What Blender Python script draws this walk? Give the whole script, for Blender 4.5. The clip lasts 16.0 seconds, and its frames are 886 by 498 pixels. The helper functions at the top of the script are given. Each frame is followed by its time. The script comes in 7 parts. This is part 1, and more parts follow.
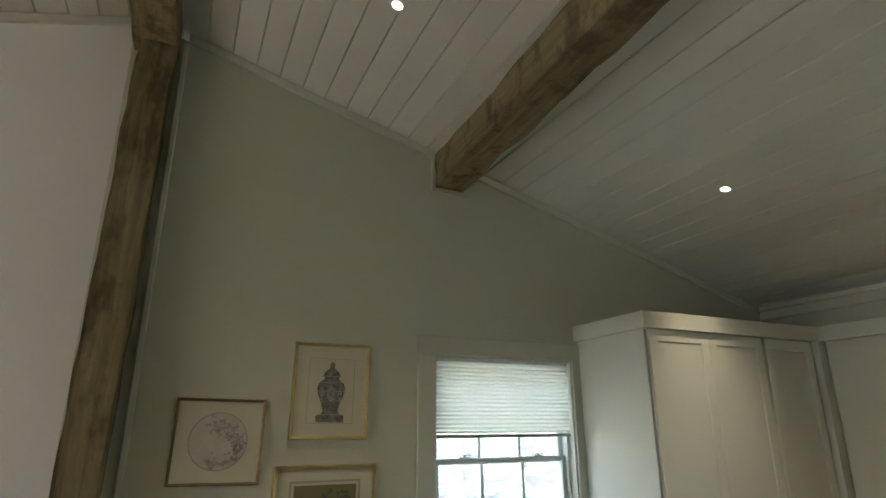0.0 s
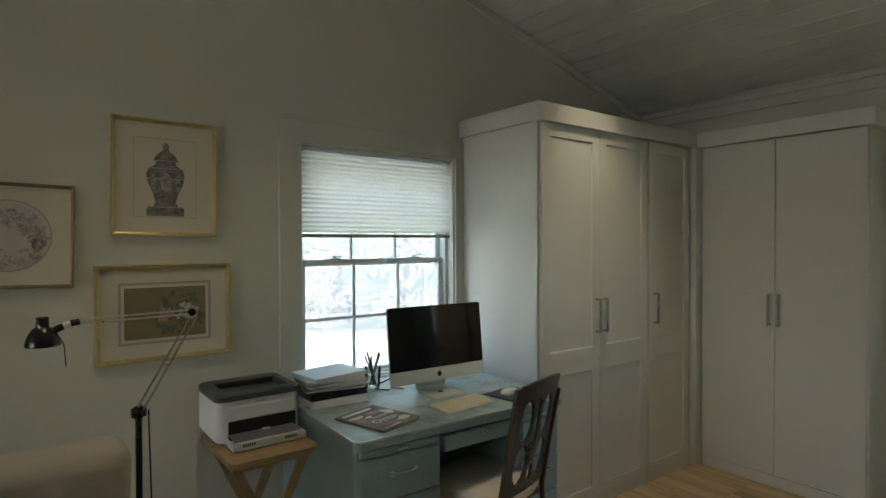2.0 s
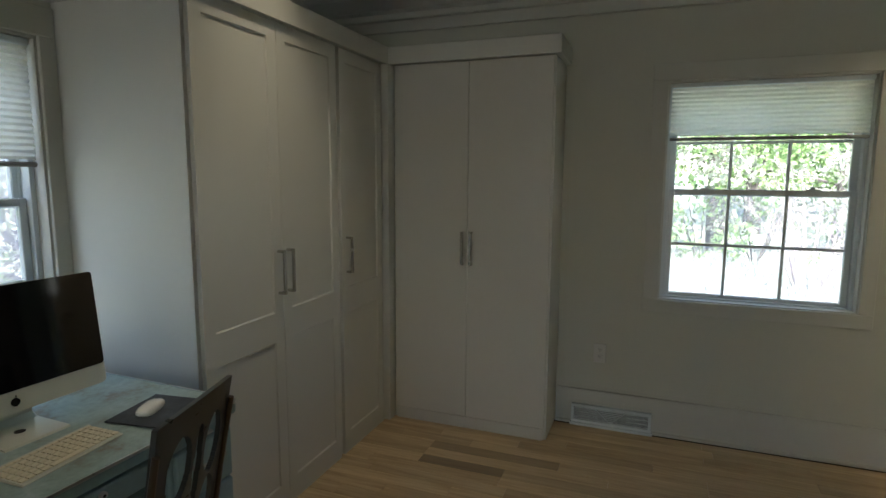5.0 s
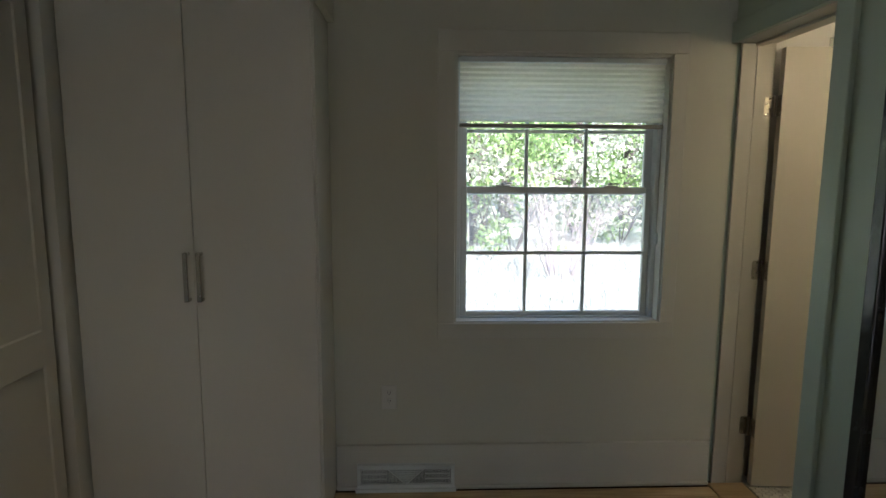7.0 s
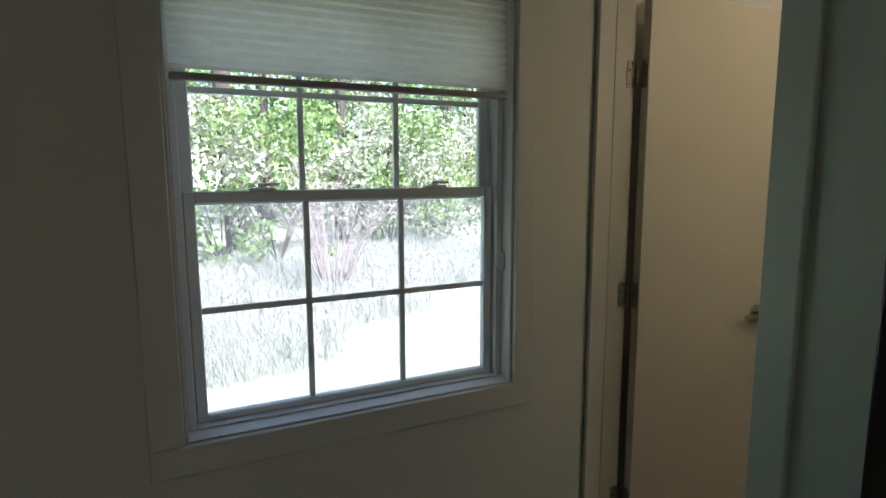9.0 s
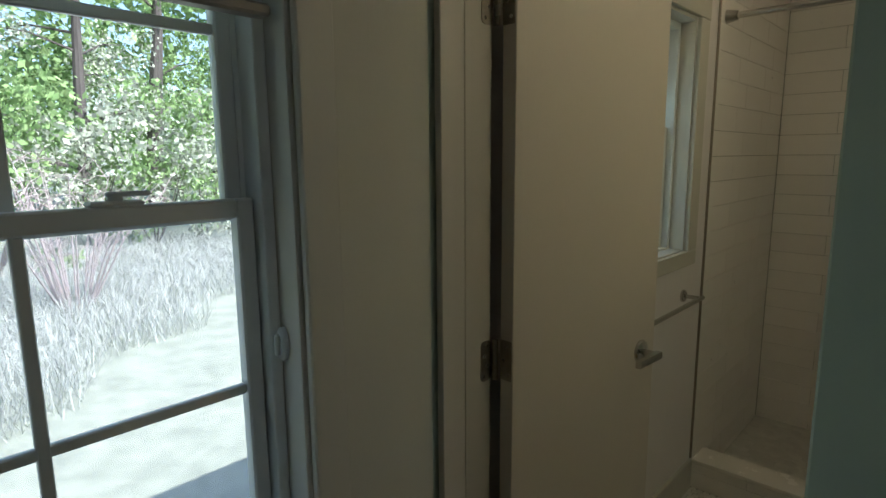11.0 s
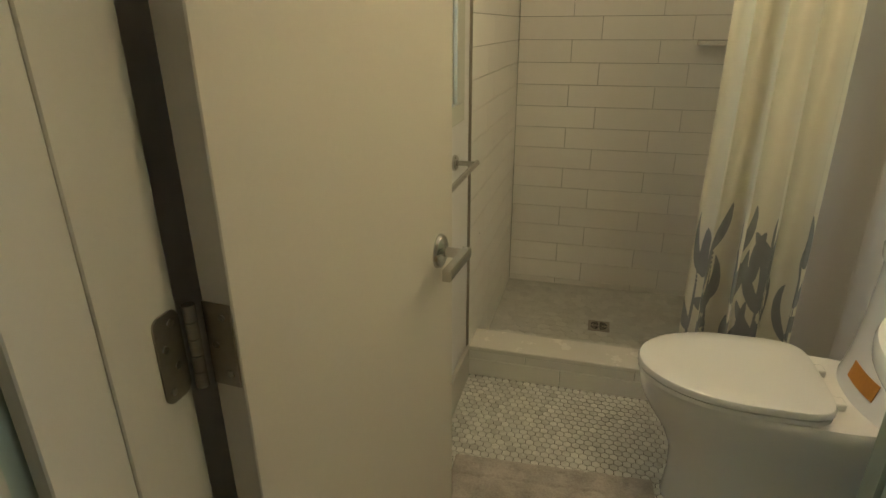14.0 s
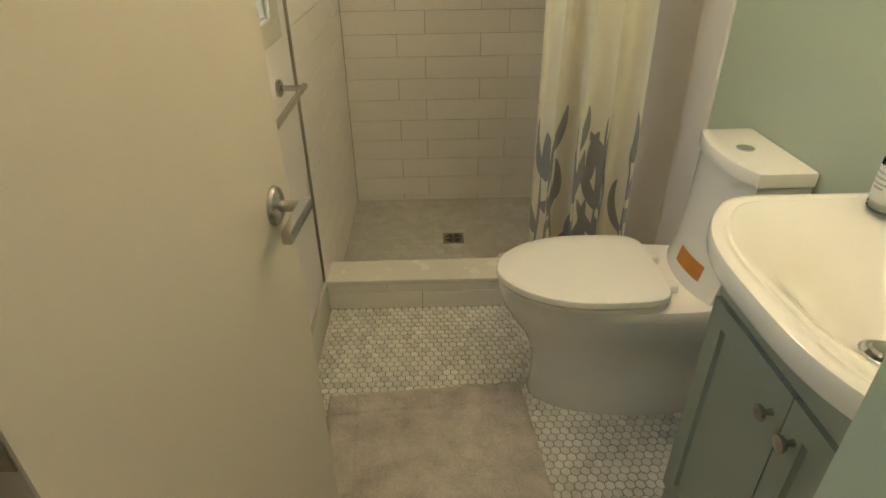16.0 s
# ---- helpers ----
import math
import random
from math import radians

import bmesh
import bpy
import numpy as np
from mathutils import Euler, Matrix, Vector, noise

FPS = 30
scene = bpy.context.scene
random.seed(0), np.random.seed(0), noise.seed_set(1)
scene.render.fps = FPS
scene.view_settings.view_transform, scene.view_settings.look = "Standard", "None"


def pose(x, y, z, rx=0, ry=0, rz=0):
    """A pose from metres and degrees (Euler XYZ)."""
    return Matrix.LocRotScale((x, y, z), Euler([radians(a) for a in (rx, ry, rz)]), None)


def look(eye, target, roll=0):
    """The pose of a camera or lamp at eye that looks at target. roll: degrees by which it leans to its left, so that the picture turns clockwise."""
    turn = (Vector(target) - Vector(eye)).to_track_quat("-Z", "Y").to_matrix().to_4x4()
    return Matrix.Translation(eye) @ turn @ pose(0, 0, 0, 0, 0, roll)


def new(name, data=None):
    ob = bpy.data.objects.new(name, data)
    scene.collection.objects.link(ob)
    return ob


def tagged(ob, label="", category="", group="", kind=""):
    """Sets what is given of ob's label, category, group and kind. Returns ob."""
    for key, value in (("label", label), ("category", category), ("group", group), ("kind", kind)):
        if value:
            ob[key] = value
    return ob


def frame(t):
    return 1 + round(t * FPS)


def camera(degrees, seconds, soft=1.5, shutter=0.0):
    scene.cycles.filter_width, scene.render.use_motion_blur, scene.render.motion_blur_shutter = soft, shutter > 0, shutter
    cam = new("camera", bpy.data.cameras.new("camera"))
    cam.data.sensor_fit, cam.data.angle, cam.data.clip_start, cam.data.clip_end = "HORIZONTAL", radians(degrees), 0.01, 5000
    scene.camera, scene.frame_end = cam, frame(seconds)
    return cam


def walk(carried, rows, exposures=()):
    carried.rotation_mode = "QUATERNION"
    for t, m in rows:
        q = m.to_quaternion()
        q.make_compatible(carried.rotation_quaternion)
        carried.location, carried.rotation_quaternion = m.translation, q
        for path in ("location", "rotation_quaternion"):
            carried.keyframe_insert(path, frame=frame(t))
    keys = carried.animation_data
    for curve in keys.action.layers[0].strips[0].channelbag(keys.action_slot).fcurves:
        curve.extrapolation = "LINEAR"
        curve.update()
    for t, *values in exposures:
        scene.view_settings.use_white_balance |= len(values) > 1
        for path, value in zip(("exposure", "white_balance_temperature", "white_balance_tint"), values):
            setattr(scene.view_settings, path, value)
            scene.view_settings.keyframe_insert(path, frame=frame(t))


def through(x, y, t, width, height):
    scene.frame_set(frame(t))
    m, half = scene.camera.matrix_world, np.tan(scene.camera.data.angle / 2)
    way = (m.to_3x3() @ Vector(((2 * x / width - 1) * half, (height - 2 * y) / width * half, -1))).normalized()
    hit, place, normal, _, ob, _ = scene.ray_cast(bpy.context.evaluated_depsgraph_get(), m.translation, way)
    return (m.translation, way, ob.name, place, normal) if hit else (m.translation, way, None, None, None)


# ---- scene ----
cam = camera(76.2, 16.0)
PATH = [
    (0, (0.404, 0.091, 1.597), (1.193, 1.833, 2.181), -0.1),
    (0.5, (0.445, 0.182, 1.548), (1.363, 1.901, 1.998), -0.2),
    (1, (0.501, 0.306, 1.510), (1.510, 2.012, 1.777), -0.1),
    (1.5, (0.565, 0.437, 1.492), (1.668, 2.102, 1.609), -0.1),
    (2, (0.629, 0.507, 1.481), (1.831, 2.106, 1.457), -0.1),
    (2.5, (0.707, 0.609, 1.475), (2.014, 2.117, 1.338), 0.1),
    (3, (0.790, 0.750, 1.479), (2.210, 2.145, 1.282), 0.3),
    (3.5, (0.853, 0.824, 1.479), (2.397, 2.074, 1.248), 0.4),
    (4, (0.964, 0.902, 1.478), (2.633, 1.974, 1.222), 0.3),
    (4.5, (1.108, 0.973, 1.487), (2.877, 1.870, 1.230), 0.2),
    (5, (1.243, 1.023, 1.489), (3.096, 1.726, 1.225), 0.3),
    (7.5, (2.331, 1.156, 1.459), (4.296, 0.888, 1.201), 0.2),
    (8, (2.586, 1.133, 1.454), (4.515, 0.671, 1.198), 0.1),
    (10.5, (3.758, 0.662, 1.477), (5.214, -0.671, 1.159), -0.5),
    (11, (3.849, 0.527, 1.474), (5.199, -0.913, 1.149), -0.5),
    (11.5, (3.956, 0.382, 1.459), (5.150, -1.187, 1.125), -0.1),
    (12, (4.054, 0.271, 1.438), (5.081, -1.410, 1.092), -0.2),
    (12.5, (4.114, 0.199, 1.405), (5.006, -1.549, 1.020), -0.3),
    (13, (4.160, 0.129, 1.366), (4.927, -1.655, 0.885), -0.4),
    (13.5, (4.195, 0.050, 1.344), (4.829, -1.749, 0.743), -0.1),
    (14, (4.217, -0.015, 1.320), (4.712, -1.807, 0.585), -0.3),
    (14.5, (4.222, -0.063, 1.307), (4.585, -1.825, 0.435), -0.5),
    (15, (4.219, -0.087, 1.316), (4.470, -1.821, 0.352), -0.7),
    (15.5, (4.222, -0.107, 1.320), (4.321, -1.834, 0.315), -0.8),
    (16, (4.231, -0.136, 1.329), (4.197, -1.854, 0.307), -0.8),
]
EXPOSURES = [(0, 2.96, 6400, 8), (1.5, 2.81, 6350, 9), (3.5, 2.3, 6050, 10), (5, 2.24, 6050, 11), (8, 1.76, 6080, 16), (10.5, 1.2, 5800, 11), (11, 1.12, 5800, 9), (11.5, 1.19, 5950, 6), (12, 1.56, 6320, 5), (12.5, 1.95, 6380, 6), (14.5, 2.69, 6450, 9.5), (16, 2.98, 6430, 10.5)]
walk(cam, [(t, look(eye, target, roll)) for t, eye, target, roll in PATH], EXPOSURES)

# ---- light ----
SUN_EL, SUN_AZ = 50.0, 250.0  # degrees; azimuth clockwise from +y
world = bpy.data.worlds.new("world")
scene.world = world
world.use_nodes = True
wn = world.node_tree
sky = wn.nodes.new("ShaderNodeTexSky")
sky.sky_type = "NISHITA"
sky.sun_disc = False
sky.sun_elevation, sky.sun_rotation = radians(SUN_EL), radians(SUN_AZ)
wn.nodes["Background"].inputs["Strength"].default_value = 0.15
wn.links.new(sky.outputs["Color"], wn.nodes["Background"].inputs["Color"])


def lamp(name, kind, m, energy, colour, size=0.1, size_y=None, spot=None):
    data = bpy.data.lights.new(name, kind)
    data.energy, data.color = energy, colour
    if kind == "AREA":
        data.size = size
        if size_y:
            data.shape, data.size_y = "RECTANGLE", size_y
    elif kind == "SUN":
        data.angle = radians(size)
    else:
        data.shadow_soft_size = size
        if kind == "SPOT":
            data.spot_size, data.spot_blend = radians(spot), 1.0
    ob = new(name, data)
    ob.matrix_world = m
    return ob


sun_from = Vector((math.sin(radians(SUN_AZ)) * math.cos(radians(SUN_EL)), math.cos(radians(SUN_AZ)) * math.cos(radians(SUN_EL)), math.sin(radians(SUN_EL))))
lamp("sun", "SUN", look(sun_from * 30, (0, 0, 0)), 5.0, (1.0, 0.94, 0.91), 0.5)
DAY = (0.74, 0.86, 1.0)
# area lamps added for sky light at the openings; the north one hangs above
lamp("skylight_north", "AREA", look((2.2, 3.62, 2.45), (2.2, 2.75, 0.95)), 4.8, DAY, 1.1, 0.5)
lamp("skylight_east", "AREA", look((4.86, 0.56, 1.25), (0, 0.56, 0.9)), 0.22, (0.95, 0.97, 0.9), 0.9, 1.1)
lamp("skylight_bath", "AREA", look((4.86, -1.45, 1.55), (0, -1.45, 1.3)), 0.3, (0.85, 1.0, 0.88), 0.4, 0.8)
# fill lamp in the unseen west window
lamp("skylight_fill_west", "AREA", look((-4.46, 1.0, 1.25), (3, 1.2, 0.2)), 0.45, (0.92, 0.95, 1.0), 1.9, 1.75)
WARM = (1.0, 0.75, 0.46)
lamp("vanity_bulbs", "POINT", look((3.52, -0.84, 1.97), (3.9, -0.84, 1.0)), 1.85, WARM, 0.06)
lamp("bath_downlight", "POINT", look((3.98, -1.66, 2.26), (3.98, -1.66, 0)), 1.05, WARM, 0.10)

# ---- plan ----
XE, YN, XW, YS = 4.59, 3.14, -4.5, -2.6
HALL_Y = -0.22         # hall face of the bathroom wall
BATH_Y = -0.38         # bathroom face of it
BX0, BX1, BY0 = 3.340, 4.650, -2.975
BXW = 3.15             # hall end of the wall west of the bathroom
RIDGE_X, RIDGE_Z, SLOPE = 0.05, 3.74, 0.282


def zc(x):
    return RIDGE_Z - SLOPE * abs(x - RIDGE_X)


for x in (3.112, 1.107):
    lamp("spot_bulb", "SPOT", look((x, 2.145, zc(x) - 0.04), (x, 2.145, 0)), 7.6, (1.0, 0.86, 0.60), 0.03, None, 74)

# ---- materials ----
def nodes_of(name):
    m = bpy.data.materials.new(name)
    m.use_nodes = True
    return m, m.node_tree, m.node_tree.nodes["Principled BSDF"]


def add(nt, kind, **values):
    n = nt.nodes.new(kind)
    for k, v in values.items():
        if k in n.inputs:
            n.inputs[k].default_value = v
    return n


def coords(nt, scale=(1, 1, 1), shift=True):
    tc = nt.nodes.new("ShaderNodeTexCoord")
    mp = nt.nodes.new("ShaderNodeMapping")
    mp.inputs["Scale"].default_value = scale
    nt.links.new(tc.outputs["Object"], mp.inputs["Vector"])
    if shift:
        oi = nt.nodes.new("ShaderNodeObjectInfo")
        mul = nt.nodes.new("ShaderNodeMath")
        mul.operation = "MULTIPLY"
        mul.inputs[1].default_value = 37.0
        nt.links.new(oi.outputs["Random"], mul.inputs[0])
        nt.links.new(mul.outputs[0], mp.inputs["Location"])
    return mp.outputs["Vector"]


def ramp(nt, fac, stops):
    r = nt.nodes.new("ShaderNodeValToRGB")
    e = r.color_ramp.elements
    while len(e) < len(stops):
        e.new(0.5)
    for el, (p, c) in zip(e, stops):
        el.position, el.color = p, (*c, 1)
    nt.links.new(fac, r.inputs["Fac"])
    return r.outputs["Color"]


def shade(c, k):
    return tuple(min(1.0, max(0.0, v * k)) for v in c)


def surface(name, colour, rough=0.5, metal=0.0, var=0.06, scale=6.0, fine=120.0, bump=0.04, stretch=(1, 1, 1), coat=0.0, rough_var=0.1, pieces=0.0, spec=0.5):
    """Paint, metal, plaster, cloth: colour clouds at two scales, uneven gloss and fine relief."""
    m, nt, p = nodes_of(name)
    v = coords(nt, stretch)
    big = add(nt, "ShaderNodeTexNoise", Scale=scale, Detail=4.0, Roughness=0.6)
    small = add(nt, "ShaderNodeTexNoise", Scale=fine, Detail=3.0)
    for n in (big, small):
        nt.links.new(v, n.inputs["Vector"])
    mix = add(nt, "ShaderNodeMix")
    mix.inputs["Factor"].default_value = 0.3
    nt.links.new(big.outputs["Fac"], mix.inputs["A"])
    nt.links.new(small.outputs["Fac"], mix.inputs["B"])
    col = ramp(nt, mix.outputs["Result"], [(0.25, shade(colour, 1 - var)), (0.75, shade(colour, 1 + var))])
    if pieces:
        oi = nt.nodes.new("ShaderNodeObjectInfo")
        gi = nt.nodes.new("ShaderNodeNewGeometry")
        ad = nt.nodes.new("ShaderNodeMath")
        ad.operation = "ADD"
        fr = nt.nodes.new("ShaderNodeMath")
        fr.operation = "FRACT"
        nt.links.new(oi.outputs["Random"], ad.inputs[0])
        nt.links.new(gi.outputs["Random Per Island"], ad.inputs[1])
        nt.links.new(ad.outputs[0], fr.inputs[0])
        mr = add(nt, "ShaderNodeMapRange")
        mr.inputs["To Min"].default_value, mr.inputs["To Max"].default_value = 1 - pieces, 1 + pieces
        nt.links.new(fr.outputs[0], mr.inputs["Value"])
        hs = add(nt, "ShaderNodeHueSaturation")
        nt.links.new(mr.outputs["Result"], hs.inputs["Value"])
        nt.links.new(col, hs.inputs["Color"])
        col = hs.outputs["Color"]
    nt.links.new(col, p.inputs["Base Color"])
    rr = add(nt, "ShaderNodeMapRange")
    rr.inputs["To Min"].default_value, rr.inputs["To Max"].default_value = max(0.02, rough - rough_var), min(1, rough + rough_var)
    nt.links.new(big.outputs["Fac"], rr.inputs["Value"])
    nt.links.new(rr.outputs["Result"], p.inputs["Roughness"])
    p.inputs["Metallic"].default_value = metal
    p.inputs["Coat Weight"].default_value = coat
    p.inputs["Specular IOR Level"].default_value = spec
    if bump:
        b = add(nt, "ShaderNodeBump", Strength=bump, Distance=0.01)
        nt.links.new(mix.outputs["Result"], b.inputs["Height"])
        nt.links.new(b.outputs["Normal"], p.inputs["Normal"])
    return m


def timber(name, dark, light, along=1, rough=0.5, scale=9.0, pieces=0.0, bump=0.15, knots=False):
    """Wood: grain stretched along one axis, long streaks, and a different tone per board."""
    m, nt, p = nodes_of(name)
    st = [1.0, 1.0, 1.0]
    st[along] = 0.07
    v = coords(nt, st)
    g = add(nt, "ShaderNodeTexNoise", Scale=scale * 7, Detail=5.0, Roughness=0.65, Distortion=0.6)
    s = add(nt, "ShaderNodeTexNoise", Scale=scale, Detail=2.0, Distortion=1.0)
    for n in (g, s):
        nt.links.new(v, n.inputs["Vector"])
    mix = add(nt, "ShaderNodeMix")
    mix.inputs["Factor"].default_value = 0.45
    nt.links.new(g.outputs["Fac"], mix.inputs["A"])
    nt.links.new(s.outputs["Fac"], mix.inputs["B"])
    mid = tuple((a + b) / 2 for a, b in zip(dark, light))
    col = ramp(nt, mix.outputs["Result"], [(0.32, dark), (0.5, mid), (0.68, light)])
    if knots:
        kv = coords(nt, (1, 1, 0.45))
        k = add(nt, "ShaderNodeTexNoise", Scale=7.0, Detail=3.0, Roughness=0.7)
        nt.links.new(kv, k.inputs["Vector"])
        kf = ramp(nt, k.outputs["Fac"], [(0.36, (0.18, 0.15, 0.12)), (0.5, (1, 1, 1))])
        km = nt.nodes.new("ShaderNodeMix")
        km.data_type, km.blend_type = "RGBA", "MULTIPLY"
        km.inputs[0].default_value = 0.6
        nt.links.new(col, km.inputs[6])
        nt.links.new(kf, km.inputs[7])
        col = km.outputs[2]
    if pieces:
        oi = nt.nodes.new("ShaderNodeObjectInfo")
        gi = nt.nodes.new("ShaderNodeNewGeometry")
        ad = nt.nodes.new("ShaderNodeMath")
        ad.operation = "ADD"
        fr = nt.nodes.new("ShaderNodeMath")
        fr.operation = "FRACT"
        nt.links.new(oi.outputs["Random"], ad.inputs[0])
        nt.links.new(gi.outputs["Random Per Island"], ad.inputs[1])
        nt.links.new(ad.outputs[0], fr.inputs[0])
        tone = ramp(nt, fr.outputs[0], [(0.0, (1 - pieces * 1.3,) * 3), (0.12, (1 - pieces * 0.4,) * 3), (0.6, (1, 1, 1)), (1.0, (1 + 0 * pieces, 1, 1))])
        tm = nt.nodes.new("ShaderNodeMix")
        tm.data_type, tm.blend_type = "RGBA", "MULTIPLY"
        tm.inputs[0].default_value = 1.0
        nt.links.new(col, tm.inputs[6])
        nt.links.new(tone, tm.inputs[7])
        col = tm.outputs[2]
    nt.links.new(col, p.inputs["Base Color"])
    rr = add(nt, "ShaderNodeMapRange")
    rr.inputs["To Min"].default_value, rr.inputs["To Max"].default_value = rough - 0.08, rough + 0.12
    nt.links.new(g.outputs["Fac"], rr.inputs["Value"])
    nt.links.new(rr.outputs["Result"], p.inputs["Roughness"])
    b = add(nt, "ShaderNodeBump", Strength=bump, Distance=0.004)
    nt.links.new(mix.outputs["Result"], b.inputs["Height"])
    nt.links.new(b.outputs["Normal"], p.inputs["Normal"])
    return m


def glass(name, tint=(1, 1, 1), rough=0.0):
    """Thin clear glass: straight through, with a mirror gloss that grows at a slant."""
    m = bpy.data.materials.new(name)
    m.use_nodes = True
    nt = m.node_tree
    nt.nodes.clear()
    out = nt.nodes.new("ShaderNodeOutputMaterial")
    tr = add(nt, "ShaderNodeBsdfTransparent", Color=(*tint, 1))
    gl = add(nt, "ShaderNodeBsdfGlossy", Roughness=rough)
    fr = add(nt, "ShaderNodeFresnel", IOR=1.35)
    mix = nt.nodes.new("ShaderNodeMixShader")
    nt.links.new(fr.outputs["Fac"], mix.inputs[0])
    nt.links.new(tr.outputs[0], mix.inputs[1])
    nt.links.new(gl.outputs[0], mix.inputs[2])
    nt.links.new(mix.outputs[0], out.inputs["Surface"])
    return m


def sheer(name, colour, through=0.5, fine=200.0):
    """Cloth that lets light through."""
    m = bpy.data.materials.new(name)
    m.use_nodes = True
    nt = m.node_tree
    nt.nodes.clear()
    out = nt.nodes.new("ShaderNodeOutputMaterial")
    n = add(nt, "ShaderNodeTexNoise", Scale=fine, Detail=2.0)
    nt.links.new(coords(nt), n.inputs["Vector"])
    col = ramp(nt, n.outputs["Fac"], [(0.3, shade(colour, 0.94)), (0.7, colour)])
    d = add(nt, "ShaderNodeBsdfDiffuse")
    t = add(nt, "ShaderNodeBsdfTranslucent")
    nt.links.new(col, d.inputs["Color"])
    nt.links.new(col, t.inputs["Color"])
    mix = nt.nodes.new("ShaderNodeMixShader")
    mix.inputs[0].default_value = through
    nt.links.new(d.outputs[0], mix.inputs[1])
    nt.links.new(t.outputs[0], mix.inputs[2])
    nt.links.new(mix.outputs[0], out.inputs["Surface"])
    return m


def mesh_screen(name, colour, cover):
    """Fine window mesh: gaps, and pale threads that catch the light and haze the view."""
    m = bpy.data.materials.new(name)
    m.use_nodes = True
    nt = m.node_tree
    nt.nodes.clear()
    out = nt.nodes.new("ShaderNodeOutputMaterial")
    d = add(nt, "ShaderNodeBsdfDiffuse", Color=(*colour, 1))
    t = add(nt, "ShaderNodeBsdfTranslucent", Color=(*colour, 1))
    threads = nt.nodes.new("ShaderNodeMixShader")
    threads.inputs[0].default_value = 0.7
    nt.links.new(d.outputs[0], threads.inputs[1])
    nt.links.new(t.outputs[0], threads.inputs[2])
    n = add(nt, "ShaderNodeTexNoise", Scale=9.0, Detail=3.0)
    nt.links.new(coords(nt), n.inputs["Vector"])
    mr = add(nt, "ShaderNodeMapRange")
    mr.inputs["To Min"].default_value, mr.inputs["To Max"].default_value = cover * 0.85, cover * 1.15
    nt.links.new(n.outputs["Fac"], mr.inputs["Value"])
    gap = add(nt, "ShaderNodeBsdfTransparent")
    mix = nt.nodes.new("ShaderNodeMixShader")
    nt.links.new(mr.outputs["Result"], mix.inputs[0])
    nt.links.new(gap.outputs[0], mix.inputs[1])
    nt.links.new(threads.outputs[0], mix.inputs[2])
    nt.links.new(mix.outputs[0], out.inputs["Surface"])
    return m


def glow(name, colour, strength):
    m, nt, p = nodes_of(name)
    p.inputs["Base Color"].default_value = (*colour, 1)
    p.inputs["Emission Color"].default_value = (*colour, 1)
    p.inputs["Emission Strength"].default_value = strength
    return m


GREIGE = surface("greige_wall_paint", (0.52, 0.515, 0.43), 0.75, var=0.035, scale=1.6, fine=260, bump=0.03)
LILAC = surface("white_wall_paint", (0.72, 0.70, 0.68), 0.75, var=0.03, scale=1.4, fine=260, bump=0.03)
SAGE = surface("sage_wall_paint", (0.44, 0.51, 0.415), 0.6, var=0.03, scale=1.5, fine=260, bump=0.03)
TRIM = surface("white_trim_paint", (0.53, 0.52, 0.455), 0.5, var=0.03, scale=4, fine=180, bump=0.03)
CEIL = surface("white_ceiling_paint", (0.60, 0.595, 0.55), 0.6, var=0.04, scale=2.5, fine=120, bump=0.04, pieces=0.03)
CAB = surface("white_cabinet_foil", (0.60, 0.59, 0.53), 0.38, var=0.02, scale=3, fine=200, bump=0.012)
CASING = surface("greige_casing_paint", (0.515, 0.508, 0.435), 0.5, var=0.03, scale=4, fine=180, bump=0.03)
VINYL = surface("white_window_vinyl", (0.62, 0.66, 0.65), 0.35, var=0.03, scale=8, bump=0.02)
EXTERIOR = surface("white_siding", (0.6, 0.6, 0.58), 0.7, var=0.06, scale=3)
ROOFING = surface("grey_shingles", (0.1, 0.1, 0.1), 0.9, var=0.2, scale=8)
BEAM = timber("hewn_beam_timber", (0.115, 0.085, 0.038), (0.33, 0.265, 0.14), along=1, rough=0.75, scale=5, bump=0.5, knots=True)
POST = timber("hewn_post_timber", (0.085, 0.06, 0.028), (0.28, 0.22, 0.11), along=2, rough=0.75, scale=5, bump=0.6, knots=True)
OAK = timber("oak_floor", (0.33, 0.225, 0.115), (0.66, 0.505, 0.30), along=1, rough=0.33, scale=8, pieces=0.52, bump=0.06)
SEAM = surface("dark_floor_seam", (0.03, 0.02, 0.012), 0.9)
TILE = surface("white_glazed_tile", (0.78, 0.76, 0.70), 0.30, var=0.015, scale=12, fine=60, bump=0.006, pieces=0.03, rough_var=0.05)
GROUT = surface("grey_grout", (0.19, 0.185, 0.16), 0.9, var=0.1, scale=20)
MARBLE = surface("white_marble_hex", (0.66, 0.66, 0.61), 0.28, var=0.10, scale=14, fine=60, bump=0.01, pieces=0.13)
MARBLE2 = surface("grey_marble_hex", (0.53, 0.53, 0.475), 0.35, var=0.15, scale=12, fine=60, bump=0.01, pieces=0.07)
QUARTZ = surface("white_quartz_slab", (0.72, 0.70, 0.64), 0.25, var=0.03, scale=9, bump=0.006)
CERAMIC = surface("white_ceramic", (0.80, 0.79, 0.74), 0.05, var=0.01, scale=4, bump=0.0, coat=0.4, rough_var=0.03)
NICKEL = surface("brushed_nickel", (0.54, 0.53, 0.50), 0.24, 1.0, var=0.06, scale=30, bump=0.02)
DARKNICKEL = surface("tarnished_hinge_steel", (0.34, 0.31, 0.26), 0.36, 1.0, var=0.18, scale=18, bump=0.05)
CHROME = surface("chrome", (0.72, 0.72, 0.72), 0.08, 1.0, var=0.03, scale=20, bump=0.0, rough_var=0.04)
